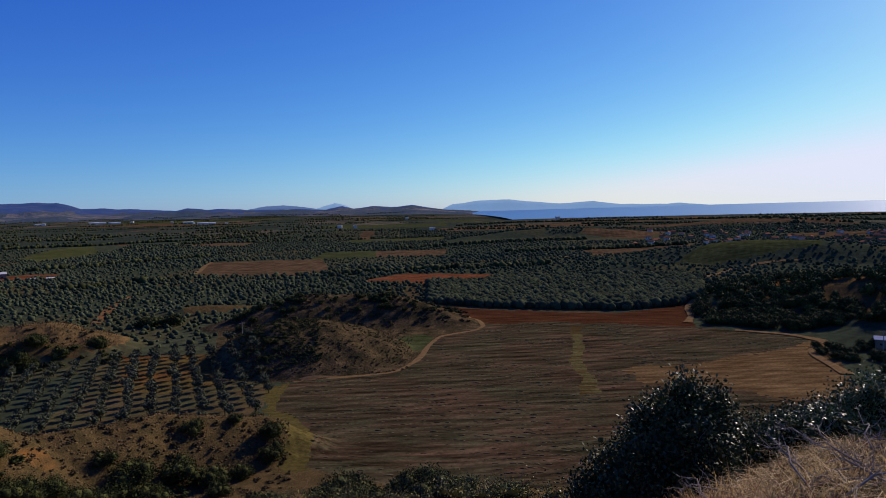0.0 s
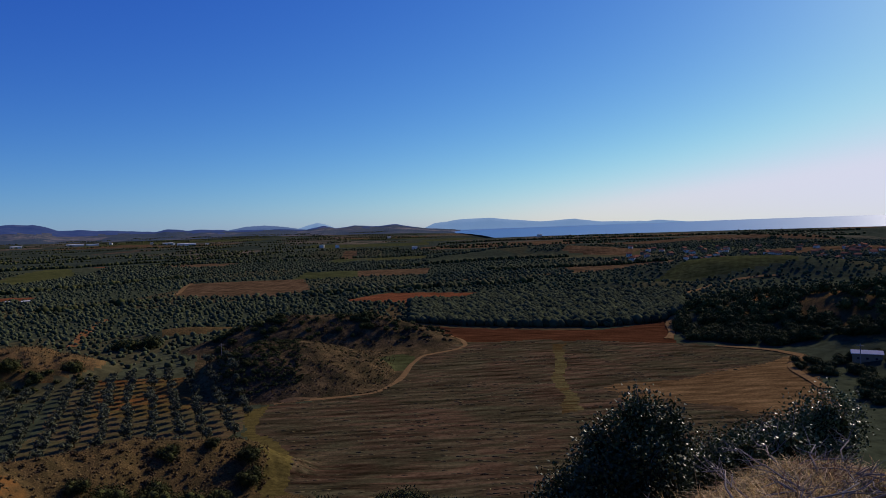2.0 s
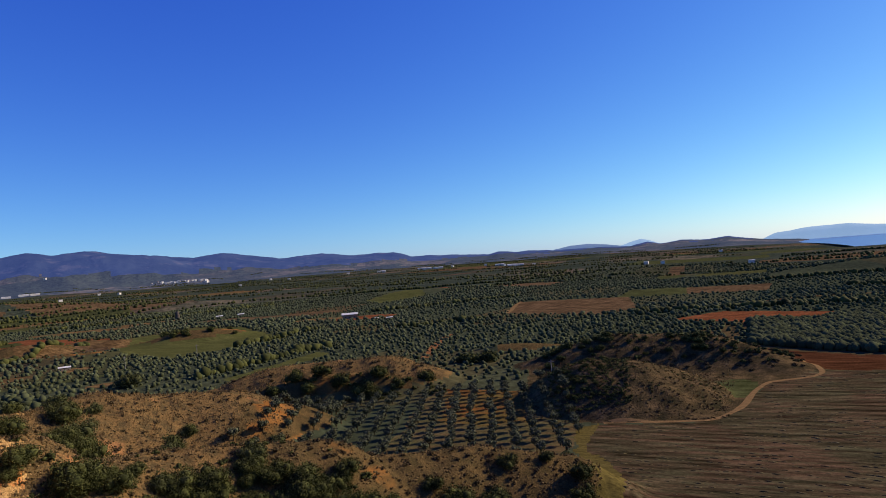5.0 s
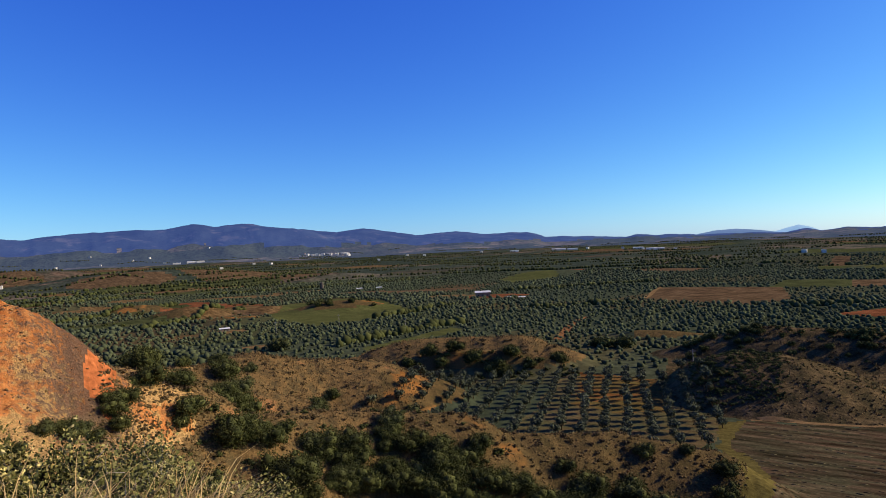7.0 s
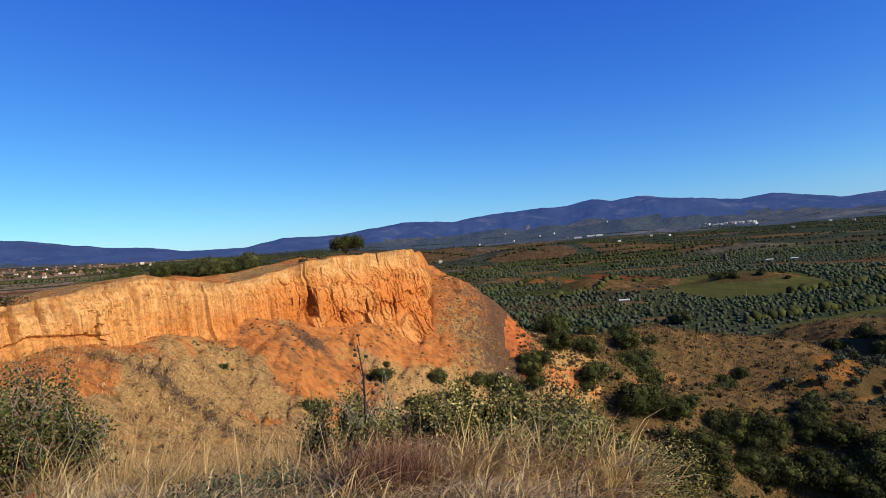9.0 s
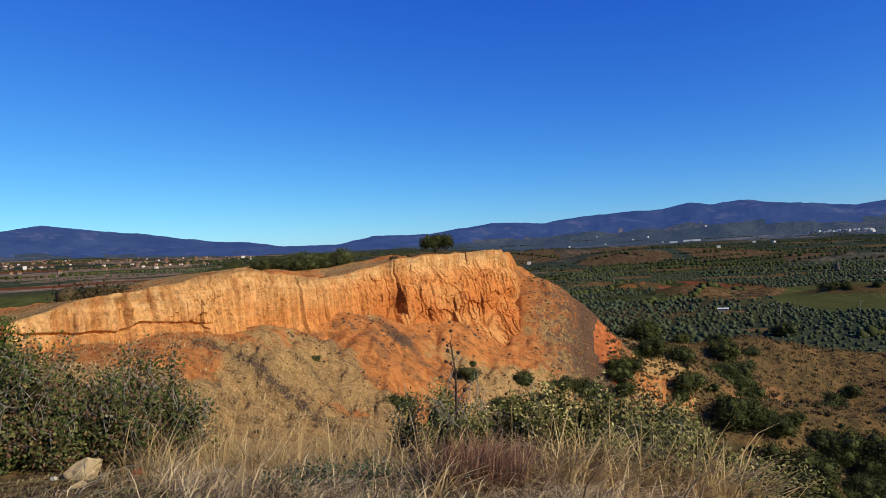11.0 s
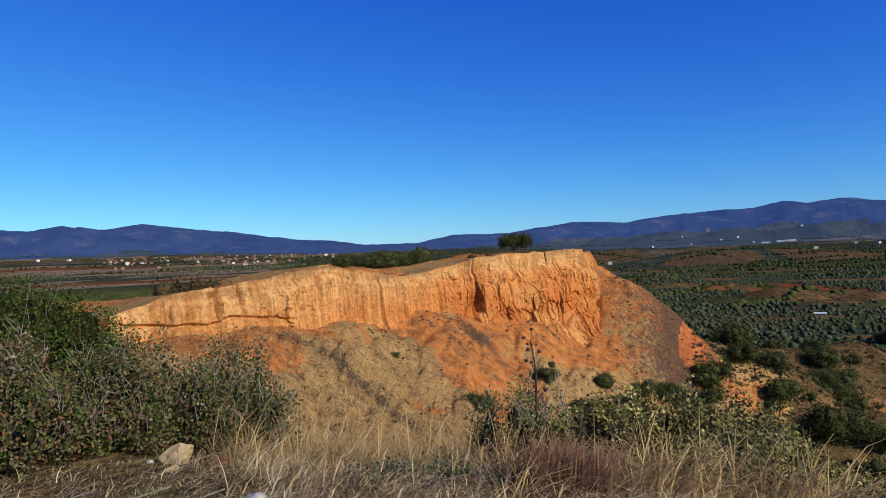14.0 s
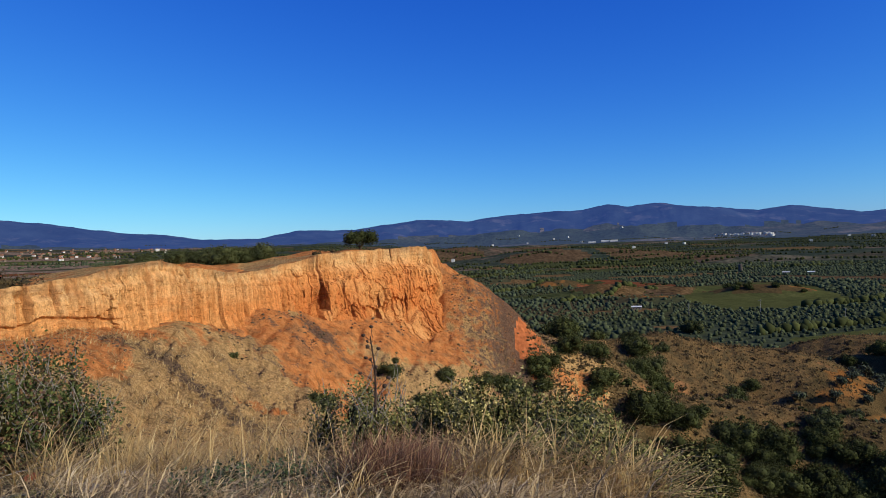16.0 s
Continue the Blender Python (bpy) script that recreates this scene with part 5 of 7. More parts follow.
def shrub_variants(seed, mat, n=4200, leaf=0.085, flat=0.75):
    """Round evergreen shrubs, about 2 m across at size 1."""
    out = []
    for k in range(4):
        gen = np.random.default_rng(seed + k)
        lumps = [(gen.uniform(-0.6, 0.6), gen.uniform(-0.6, 0.6), gen.uniform(0.35, 0.95) * flat, *gen.uniform(0.38, 0.62, 2), gen.uniform(0.35, 0.55)) for _ in range(11)]
        lumps.append((0, 0, 0.45 * flat, 0.7, 0.7, 0.5))
        out.append((fast_mesh("trunk", *limbs(1.0, 0.6, 4, gen, 0.05, 0.2), [M_BARK]), crown_mesh("crown", lumps, n, leaf, mat, gen, 0.58)))
    return out


DARK = shrub_variants(50, M_MAQUIS)
M_SCRUB = leaf_material("dry_scrub", (0.05, 0.036, 0.016), (0.13, 0.092, 0.042), 0.95, 0.03)
M_OLIVEGREEN = leaf_material("green_shrub", (0.04, 0.048, 0.017), (0.12, 0.125, 0.042), 0.85, 0.05)
M_BROWNSCRUB = leaf_material("brown_brush", (0.07, 0.047, 0.029), (0.21, 0.14, 0.08))
BROWN = shrub_variants(60, M_SCRUB, 900, 0.11, 0.6)
GREEN = shrub_variants(70, M_OLIVEGREEN)


def shrubs(rows, kinds, label, group, grow=1.0, seed=1, name="shrub", category="shrub"):
    gen = np.random.default_rng(seed)
    for az, r, width in rows:
        x, y = at(az, r)
        plant(name, kinds[int(gen.integers(4))], (x, y, float(height(x, y)) - 0.1), width * 0.5 * grow, gen.uniform(0, 360), label, category, group)


GULLY_A = [(63.0, 105, 6.8), (59.7, 140, 5.0), (57.5, 138, 6.0), (56.4, 128, 6.0), (55.7, 97, 7.0), (49.1, 103, 5.0), (46.4, 105, 6.0), (52.2, 93, 6.6), (53.3, 100, 3.4), (49.3, 138, 5.0), (65.2, 88, 4.6), (68.5, 80, 4.0),
           (73.2, 74, 2.6), (75.2, 62, 2.7), (60.2, 95, 4.0), (44.1, 108, 3.3), (39.8, 108, 7.4), (36.1, 111, 5.0), (37.9, 108, 5.0), (35.8, 103, 8.0), (32.3, 109, 6.5), (29.6, 108, 7.4)]
GULLY_B = [(26.7, 113, 9.0), (23.0, 118, 8.0), (21.8, 127, 4.5), (18.6, 130, 3.6), (15.7, 128, 5.6), (15.5, 123, 5.6), (18.2, 118, 5.0), (28.4, 118, 4.2), (30.6, 140, 4.0), (27.8, 142, 5.5), (16.6, 142, 4.5), (42.5, 103, 7.0),
           (45.4, 102, 5.0), (25.0, 112, 6), (20.5, 116, 6.5), (48.0, 99, 5.5), (51, 95, 5.0), (33.5, 104, 6), (58, 128, 5)]
RIDGE_SHRUBS = [(35.9, 246, 9.0), (34.0, 244, 9.5), (37.3, 250, 8.0), (28.4, 252, 8.0), (32.5, 247, 8.0), (39.7, 251, 9.0), (24.3, 305, 9), (23.0, 303, 10), (25.2, 308, 8), (41.5, 247, 6.0), (31.0, 245, 6.0), (38.6, 246, 7), (33, 242, 7)]
shrubs(GULLY_A, DARK, "dense dark green evergreen shrub on a clay slope", "gully shrubs", 0.85, 2)
shrubs(GULLY_B, DARK, "dense dark green evergreen shrub on a grassy spur", "gully shrubs", 1.0, 3)
GULLY_C = [(62.9, 105, 6.3), (60.1, 178, 5.8), (57.4, 186, 7.1), (56.6, 175, 10.4), (55.0, 129, 4.2), (63.7, 97, 2.6), (65.1, 89, 4.3), (59.9, 97, 5.8), (56.4, 97, 7.9), (54.1, 101, 4.4), (52.3, 104, 4.0), (52.7, 93, 8.5),
           (50.4, 99, 4.3), (49.2, 103, 6.1), (46.6, 106, 7.4), (45.7, 102, 7.8), (44.0, 108, 4.1), (42.7, 105, 5.6), (40.3, 106, 8.6), (38.4, 108, 7.0), (41.3, 103, 6.7), (38.5, 105, 8.0)]
GULLY_D = [(49.9, 181, 5.9), (49.2, 137, 3.7), (52.3, 347, 11.4), (41.5, 184, 4.9), (43.4, 113, 4.9), (48.3, 100, 4.3), (47.2, 102, 4.4), (50.5, 103, 3.4), (54.8, 189, 4.1), (68.0, 80, 3.0), (58.6, 150, 6.0), (57.2, 146, 6.0), (56, 140, 6.5),
           (54, 118, 5), (57.8, 116, 5.5), (59, 120, 5), (52, 122, 5), (50, 122, 5)]
GULLY_E = [(56.5, 97, 7.0), (53.6, 98, 5.0), (51.7, 93, 7.5), (49.2, 104, 6.0), (46.7, 104, 6.5), (44.2, 104, 5.5), (41.8, 109, 5.0), (39.6, 109, 6.0), (37.3, 109, 5.5), (35.1, 107, 6.0), (33.1, 108, 6.0), (37.7, 104, 7.0), (30.8, 109, 6.0), (35.9, 112, 5.0), (26.4, 116, 6.5), (48.3, 187, 5.0), (56.6, 167, 6.0), (55.0, 130, 6.0), (43.1, 110, 3.5), (46.7, 100, 5.0), (51.1, 91, 5.5), (40.7, 103, 5.0)]
shrubs(GULLY_E, DARK, "dark green evergreen shrub in a chain along the gully", "gully shrubs", 1.1, 15)
shrubs([(62.7, 99, 5.5), (60.0, 102, 4.5), (64.3, 90, 4.0), (64.8, 87, 3.5), (57.1, 178, 6.0), (56.9, 130, 5.0), (66.6, 84, 3.0)], DARK, "rounded dark green shrub at the foot of the spur", "spur shrubs", 1.0, 16)
shrubs(GULLY_C, DARK, "broad dark green evergreen shrub in a gully", "gully shrubs", 0.9, 13)
shrubs(GULLY_D, GREEN, "olive-green shrub on a dry hillside", "hillside shrubs", 1.15, 14)
shrubs(RIDGE_SHRUBS, DARK, "dark evergreen bush at the shaded foot of a mound", "mound bushes", 1.0, 4)
shrubs([(77.9, 66, 2.9), (73.4, 74, 3.0), (75.2, 62, 2.7), (83.9, 50, 2.6), (90.9, 54, 1.0), (77.6, 71, 1.3), (70.0, 78, 3), (67.3, 84, 2.8), (71.5, 70, 2.2)], GREEN, "grey-green bush on the eroded clay slope", "bowl bushes", 1.0, 5)


def scattered(zone, n, seed, kinds, sizes, label, group):
    """Shrubs strewn over a stretch of the plan given in bearings and distances."""
    gen = np.random.default_rng(seed)
    rows = [(gen.uniform(zone[0], zone[1]), gen.uniform(zone[2], zone[3]), gen.uniform(*sizes)) for _ in range(n)]
    shrubs(rows, kinds, label, group, 1.0, seed)


def tuft(seed, n=110, leaf=0.26):
    """One low leafy form to be repeated, about 2 m across."""
    gen = np.random.default_rng(seed)
    lumps = [(gen.uniform(-0.55, 0.55), gen.uniform(-0.55, 0.55), gen.uniform(0.2, 0.6), *gen.uniform(0.35, 0.55, 2), gen.uniform(0.3, 0.45)) for _ in range(5)]
    v1, f1 = leaves(in_lumps(n, lumps, gen), leaf, leaf * 0.6, gen)
    v2, f2 = cores(lumps[:4], gen, 0.72, ICO1)
    return np.vstack([v1, v2]), np.vstack([f1[:, [0, 1, 2]], f1[:, [0, 2, 3]], f2 + len(v1)])


def strewn(zones, seed, mat, label, category="scrub"):
    """Uncounted scrub over stretches of the plan: bearings, distances, number, sizes."""
    gen = np.random.default_rng(seed)
    base = tuft(seed)
    xy, size = [], []
    for a0, a1, r0, r1, n, s0, s1 in zones:
        for _ in range(n):
            xy.append(at(gen.uniform(a0, a1), gen.uniform(r0, r1)))
            size.append(gen.uniform(s0, s1) * 0.5)
    p = grounded(xy, 0.05)
    stuff("scrub", tiled("scrub", base, p, np.array(size), gen.uniform(0, 6.3, len(p)), mat, gen, 1.0, 0.1), label, category)


scattered((13.0, 17.2, 200, 228), 26, 21, DARK, (1.4, 2.6), "dark bush on the shaded side of a mound", "mound bushes")
scattered((12.0, 18.0, 270, 294), 24, 23, DARK, (3.0, 5.0), "tall dark evergreen on the back of a mound", "mound trees")
scattered((-1.5, 12.0, 266, 286), 20, 24, DARK, (2.0, 4.0), "dark evergreen bush on a dry mound", "mound bushes")
scattered((4.6, 7.6, 272, 284), 7, 25, DARK, (4.0, 6.0), "tall dark evergreen on the crest of a mound", "mound trees")
scattered((44, 50, 560, 590), 16, 28, DARK, (4.0, 8.0), "dark bush on a knoll in a green field", "knoll bushes")
scattered((-6, 22, 34, 70), 30, 29, GREEN, (2.5, 4.5), "olive-green bush on the steep bluff", "bluff bushes")
scattered((20, 44, 92, 112), 20, 34, DARK, (3.5, 6.5), "dark bush filling the gully foot", "gully bushes")
scattered((22, 60, 60, 92), 12, 32, DARK, (3.0, 5.5), "dark bush in the gully below the bluff", "gully bushes")
strewn([(3.5, 19.5, 190, 256, 900, 0.4, 1.2), (-2, 18, 258, 300, 260, 0.8, 2.6), (14, 60, 98, 136, 700, 0.5, 1.8), (40, 62, 168, 214, 260, 0.6, 2.0), (58, 66, 84, 104, 90, 0.4, 1.4), (28, 45, 245, 272, 120, 0.7, 2.4)], 26, M_SCRUB, "low dry brown scrub dotted over the slopes")
strewn([(11.0, 17.8, 194, 240, 800, 0.6, 1.9), (4, 12, 195, 240, 70, 0.6, 1.6), (-2, 14, 264, 290, 60, 1.5, 3.5), (15, 60, 70, 118, 170, 1.0, 2.8), (-36, -8, 24, 80, 200, 1.5, 3.5), (-12, 22, 22, 60, 160, 1.0, 2.5), (54, 70, 560, 720, 70, 3, 6), (26, 45, 240, 250, 60, 2, 4)], 27, M_MAQUIS, "dark evergreen scrub on the slopes", "scrub")
strewn([(74, 90, 55, 90, 30, 0.2, 0.6), (84, 104, 18, 48, 50, 0.15, 0.5)], 33, M_BROWNSCRUB, "small grey tufts of scrub on the clay slope", "scrub")

strewn([(57, 64, 84, 104, 120, 0.3, 0.8)], 35, M_SCRUB, "low dark scrub on the worn spur beside the cliff")


def crop_rows():
    """Low plants run together in broken rows that follow the lie of the ploughed field."""
    gen = np.random.default_rng(46)
    field = next(f[3] for f in FIELDS if f[0] == "ploughed_field")
    xy, turn = [], []
    for k in range(64):
        r0 = 100 + 2.7 * k
        az = np.arange(-33, 16, math.degrees(1.5 / r0))
        a = az + gen.normal(size=len(az)) * 0.1
        r = r0 + 0.12 * (a + 8) + 7 * fbm(a / 14.0, a * 0 + k / 9.0, 2) + gen.normal(size=len(a)) * 0.3
        xy.append(np.column_stack([-np.sin(np.radians(a)) * r, np.cos(np.radians(a)) * r]))
        turn.append(np.radians(a) + gen.normal(size=len(a)) * 0.12)
    xy, turn = np.vstack(xy), np.concatenate(turn)
    keep = polygon_mask(xy[:, 0], xy[:, 1], field) & (fbm(xy[:, 0] / 16, xy[:, 1] / 16, 3) + gen.normal(size=len(xy)) * 0.16 < -0.05)
    for name, mat, label, corners in FIELDS:
        if name in ("grass_strip", "field_margin", "stubble_field"):
            keep &= ~polygon_mask(xy[:, 0], xy[:, 1], corners)
    p = grounded(xy[keep], 0.05)
    form = (ICO1[0] * np.array([1.9, 0.5, 0.34]), ICO1[1])
    stuff("crop_plants", tiled("crop_plants", form, p, gen.uniform(0.25, 0.6, len(p)), turn[keep], M_CROP, gen, 1.0, 0.35), "low brown-green plants in broken rows on ploughed soil", "crop")


def tussocks():
    """Uncounted straw tussocks pimpling the dry hillsides."""
    gen = np.random.default_rng(47)
    xy = []
    for a0, a1, r0, r1, n in ((14, 62, 96, 140, 5200), (40, 64, 165, 214, 3600), (57, 66, 84, 108, 900), (28, 45, 246, 274, 900), (-36, 20, 30, 100, 2600), (3, 19, 190, 300, 2600)):
        a, r = gen.uniform(a0, a1, n), gen.uniform(r0, r1, n)
        xy.append(np.column_stack([-np.sin(np.radians(a)) * r, np.cos(np.radians(a)) * r]))
    p = grounded(np.vstack(xy), 0.04)
    p = p[slope_zone(p[:, 0], p[:, 1], p[:, 2])]
    stuff("tussocks", tiled("tussocks", ICO1, p, gen.uniform(0.12, 0.36, len(p)), gen.uniform(0, 6.3, len(p)), M_TUSSOCK, gen, 0.6, 0.4), "small straw-brown tussocks covering the dry slopes", "grass")


M_CROP = leaf_material("crop_leaves", (0.06, 0.047, 0.022), (0.105, 0.085, 0.038))
M_TUSSOCK = leaf_material("tussock_straw", (0.07, 0.046, 0.019), (0.19, 0.125, 0.05))
crop_rows()
tussocks()


def hill_straw():
    """Uncounted straw tufts standing on the sunny hillsides."""
    gen = np.random.default_rng(49)
    xy = []
    for a0, a1, r0, r1, n in ((40, 66, 86, 145, 5200), (41, 64, 165, 216, 3600), (27, 46, 250, 290, 1800), (14, 42, 105, 138, 2200), (3, 17, 200, 290, 900)):
        a, r = gen.uniform(a0, a1, n), gen.uniform(r0, r1, n)
        xy.append(np.column_stack([-np.sin(np.radians(a)) * r, np.cos(np.radians(a)) * r]))
    p = grounded(np.vstack(xy), 0.03)
    p = p[slope_zone(p[:, 0], p[:, 1], p[:, 2]) & (fbm(p[:, 0] / 9, p[:, 1] / 9, 3) + gen.normal(size=len(p)) * 0.1 > -0.05)]
    v, f = [], []
    for k in range(7):
        th, out = gen.uniform(0, 6.28), gen.uniform(0.1, 0.5)
        d, e = np.array([math.cos(th), math.sin(th), 0]), np.array([-math.sin(th), math.cos(th), 0]) * 0.07
        v += [-e + d * 0.1, e + d * 0.1, d * out + np.array([0, 0, gen.uniform(0.5, 1.0)])]
        f.append((3 * k, 3 * k + 1, 3 * k + 2))
    size = gen.uniform(0.35, 0.85, len(p)) * np.clip(np.hypot(p[:, 0], p[:, 1]) / 130, 0.8, 1.4)
    stuff("straw_tufts", tiled("straw_tufts", (np.array(v), np.array(f)), p, size, gen.uniform(0, 6.3, len(p)), M_HILLSTRAW, gen, 1.0, 0.1), "golden straw tufts standing on the sunny hillsides", "grass")


M_HILLSTRAW = leaf_material("hill_straw", (0.13, 0.082, 0.034), (0.42, 0.275, 0.115))
hill_straw()


def bowl_tufts():
    """Uncounted tufts and clods on the slope under the cliff: straw all over, dark scrub where the brush thickens."""
    gen = np.random.default_rng(48)
    a, r = gen.uniform(58, 107, 34000), gen.uniform(16, 112, 34000)
    gap = np.interp(a, C_AZ, C_R) - r
    x, y = -np.sin(np.radians(a)) * r, np.cos(np.radians(a)) * r
    ok = ((gap > 0.5) | (a < 73)) & (gen.random(len(a)) < r / 95)
    x, y = x[ok], y[ok]
    brush, bare = brush_and_shade(x, y), bare_clay(x, y)
    lot = fbm(x / 3, y / 3, 3) + gen.normal(size=len(x)) * 0.12
    dark = (lot + brush > 0.2) & ((bearing(x, y) > 74) | (gen.random(len(x)) < 0.3))
    pale = ~dark & (lot - bare > 0.12)
    near = np.clip(np.hypot(x, y) / 55, 0.5, 1.3)
    for sel, mat, s0, s1, label in ((pale, M_PALETUFT, 0.05, 0.16, "small straw tufts and clods on the clay slope"), (dark, M_BROWNSCRUB, 0.05, 0.15, "low grey-brown scrub dotted over the clay slope")):
        p = grounded(np.column_stack([x, y])[sel], 0.03)
        stuff("tussocks", tiled("tussocks", ICO1, p, gen.uniform(s0, s1, len(p)) * near[sel], gen.uniform(0, 6.3, len(p)), mat, gen, 0.75, 0.5), label, "grass")


M_PALETUFT = leaf_material("pale_tufts", (0.13, 0.08, 0.035), (0.42, 0.26, 0.11))
bowl_tufts()


def wood():
    """Dark evergreen wood on the hill beside the field."""
    gen = np.random.default_rng(41)
    rows, more = [], []
    for _ in range(900):
        az, r = gen.uniform(-46, -21.2), gen.uniform(262, 430)
        low = np.interp(-az, [21, 24, 28, 33, 46], [272, 266, 264, 250, 215])
        high = np.interp(-az, [21, 23, 26, 46], [318, 372, 420, 430])
        if low < r < high:
            (rows if r < low + 34 and len(rows) < 130 else more).append((az, r, gen.uniform(5.0, 9.0)))
    shrubs(rows, DARK, "dark rounded evergreen oak at the edge of a wood", "wood edge trees", 1.0, 42, "evergreen_oak", "tree")
    p = grounded([at(a, r) for a, r, w in more])
    s = np.array([w for a, r, w in more]) * 0.5
    stuff("woodland", tiled("woodland", tuft(45, 260, 0.2), p, s, gen.uniform(0, 6.3, len(p)), M_MAQUIS, gen, 1.1, 0.1), "dense dark evergreen wood on a low hill", "woodland")
    rows = [(gen.uniform(-38, -29), gen.uniform(180, 245), gen.uniform(3, 6)) for _ in range(50)]
    rows = [r for r in rows if r[1] > np.interp(-r[0], [29, 32, 38], [236, 205, 180])]
    shrubs(rows, DARK, "dark bush beside the field track", "track bushes", 1.0, 43)


wood()

# trees on the cliff top
def cliff_top():
    gen = np.random.default_rng(77)
    lumps = [(-0.9, 0, 1.5, 1.0, 0.9, 0.75), (0.2, 0.2, 1.7, 1.0, 0.9, 0.7), (1.2, -0.1, 1.55, 0.9, 0.8, 0.75), (-0.3, -0.5, 1.2, 1.1, 0.8, 0.6), (0.9, 0.4, 1.1, 0.9, 0.8, 0.6), (-1.3, 0.2, 1.1, 0.6, 0.6, 0.5), (1.6, 0.2, 1.2, 0.5, 0.6, 0.5)]
    big = (fast_mesh("trunk", *limbs(1.8, 1.3, 6, gen, 0.12, 0.25), [M_BARK]), crown_mesh("crown", lumps, 2200, 0.2, M_MAQUIS, gen, 0.7))
    x, y = at(80.1, 88.0)
    plant("pine_bush", big, (x, y, float(height(x, y))), 1.2, 80, "dark spreading pine bush on the cliff top", "tree")
    shrubs([(83.9, 82.5, 2.0), (82.3, 85, 1.2), (75.3, 95.0, 2.2), (96.8, 62, 1.8)], BROWN, "thin brownish bush on the cliff edge", "cliff edge bushes", 1.0, 8)
    rows = [(a + gen.normal() * 0.25, gen.uniform(84, 92), gen.uniform(3.6, 4.6)) for a in np.linspace(88.4, 93.6, 17)]
    shrubs(rows, GREEN, "young green pine on the plateau behind the cliff", "plateau pines", 1.0, 9, "young_pine", "tree")
    rows = [(a + gen.normal() * 0.3, gen.uniform(60, 78), gen.uniform(2.2, 3.2)) for a in np.linspace(95.5, 106.5, 16)]
    shrubs(rows, GREEN, "low green bush along the plateau edge", "plateau bushes", 1.0, 10)
    shrubs([(108.2, 50, 4.2), (107.0, 51, 4.6), (106.0, 52, 3.8)], BROWN, "bare brown bush above the low clay wall", "plateau bushes", 1.0, 12)


cliff_top()

# ---- buildings ----
M_WHITE = plain_colour("white_render", (0.78, 0.72, 0.62), 0.8, 0.15, 0.6)
M_CREAM = plain_colour("cream_render", (0.3, 0.23, 0.15), 0.8, 0.2, 0.6)
M_TILE = plain_colour("roof_tile", (0.36, 0.15, 0.08), 0.85, 0.4, 1.5)
M_METAL = plain_colour("roof_sheet", (0.72, 0.7, 0.66), 0.5, 0.15, 0.5)
M_GLASS = plain_colour("window_dark", (0.03, 0.035, 0.04), 0.2, 0.1, 1)


def box_bm(x0, y0, z0, x1, y1, z1):
    bm = bmesh.new()
    bmesh.ops.create_cube(bm, size=1, matrix=Matrix.Translation(((x0 + x1) / 2, (y0 + y1) / 2, (z0 + z1) / 2)) @ Matrix.Diagonal((x1 - x0, y1 - y0, z1 - z0, 1)))
    return bm


def gable_bm(w, d, z, rise, over=0.5):
    """Pitched roof slab with a thickness."""
    bm = bmesh.new()
    a, b = w / 2 + over, d / 2 + over
    pts = [(-a, -b, z), (a, -b, z), (a, b, z), (-a, b, z), (-a, 0, z + rise), (a, 0, z + rise), (-a, -b, z - 0.25), (a, -b, z - 0.25), (a, b, z - 0.25), (-a, b, z - 0.25)]
    v = [bm.verts.new(p) for p in pts]
    for f in ((0, 1, 5, 4), (2, 3, 4, 5), (0, 4, 3), (1, 2, 5), (6, 7, 1, 0), (7, 8, 2, 1), (8, 9, 3, 2), (9, 6, 0, 3), (9, 8, 7, 6)):
        bm.faces.new([v[i] for i in f])
    return bm


def house(name, w, d, h, wall, roof, storeys, label, category, rise=1.6):
    ob = new(name)
    part("wall", box_bm(-w / 2, -d / 2, -1.5, w / 2, d / 2, h), wall, ob)
    part("roof", gable_bm(w, d, h + 0.25, rise), roof, ob)
    for s in range(storeys):
        for k in (-0.3, 0.0, 0.3):
            for side in (-1, 1):
                y = side * (d / 2)
                part("window", box_bm(k * w - 0.5, y - 0.06, 0.7 + 1.9 * s, k * w + 0.4, y + 0.06, 1.6 + 1.9 * s), M_GLASS, ob)
    return tagged(ob, label, category, "houses on the plain")


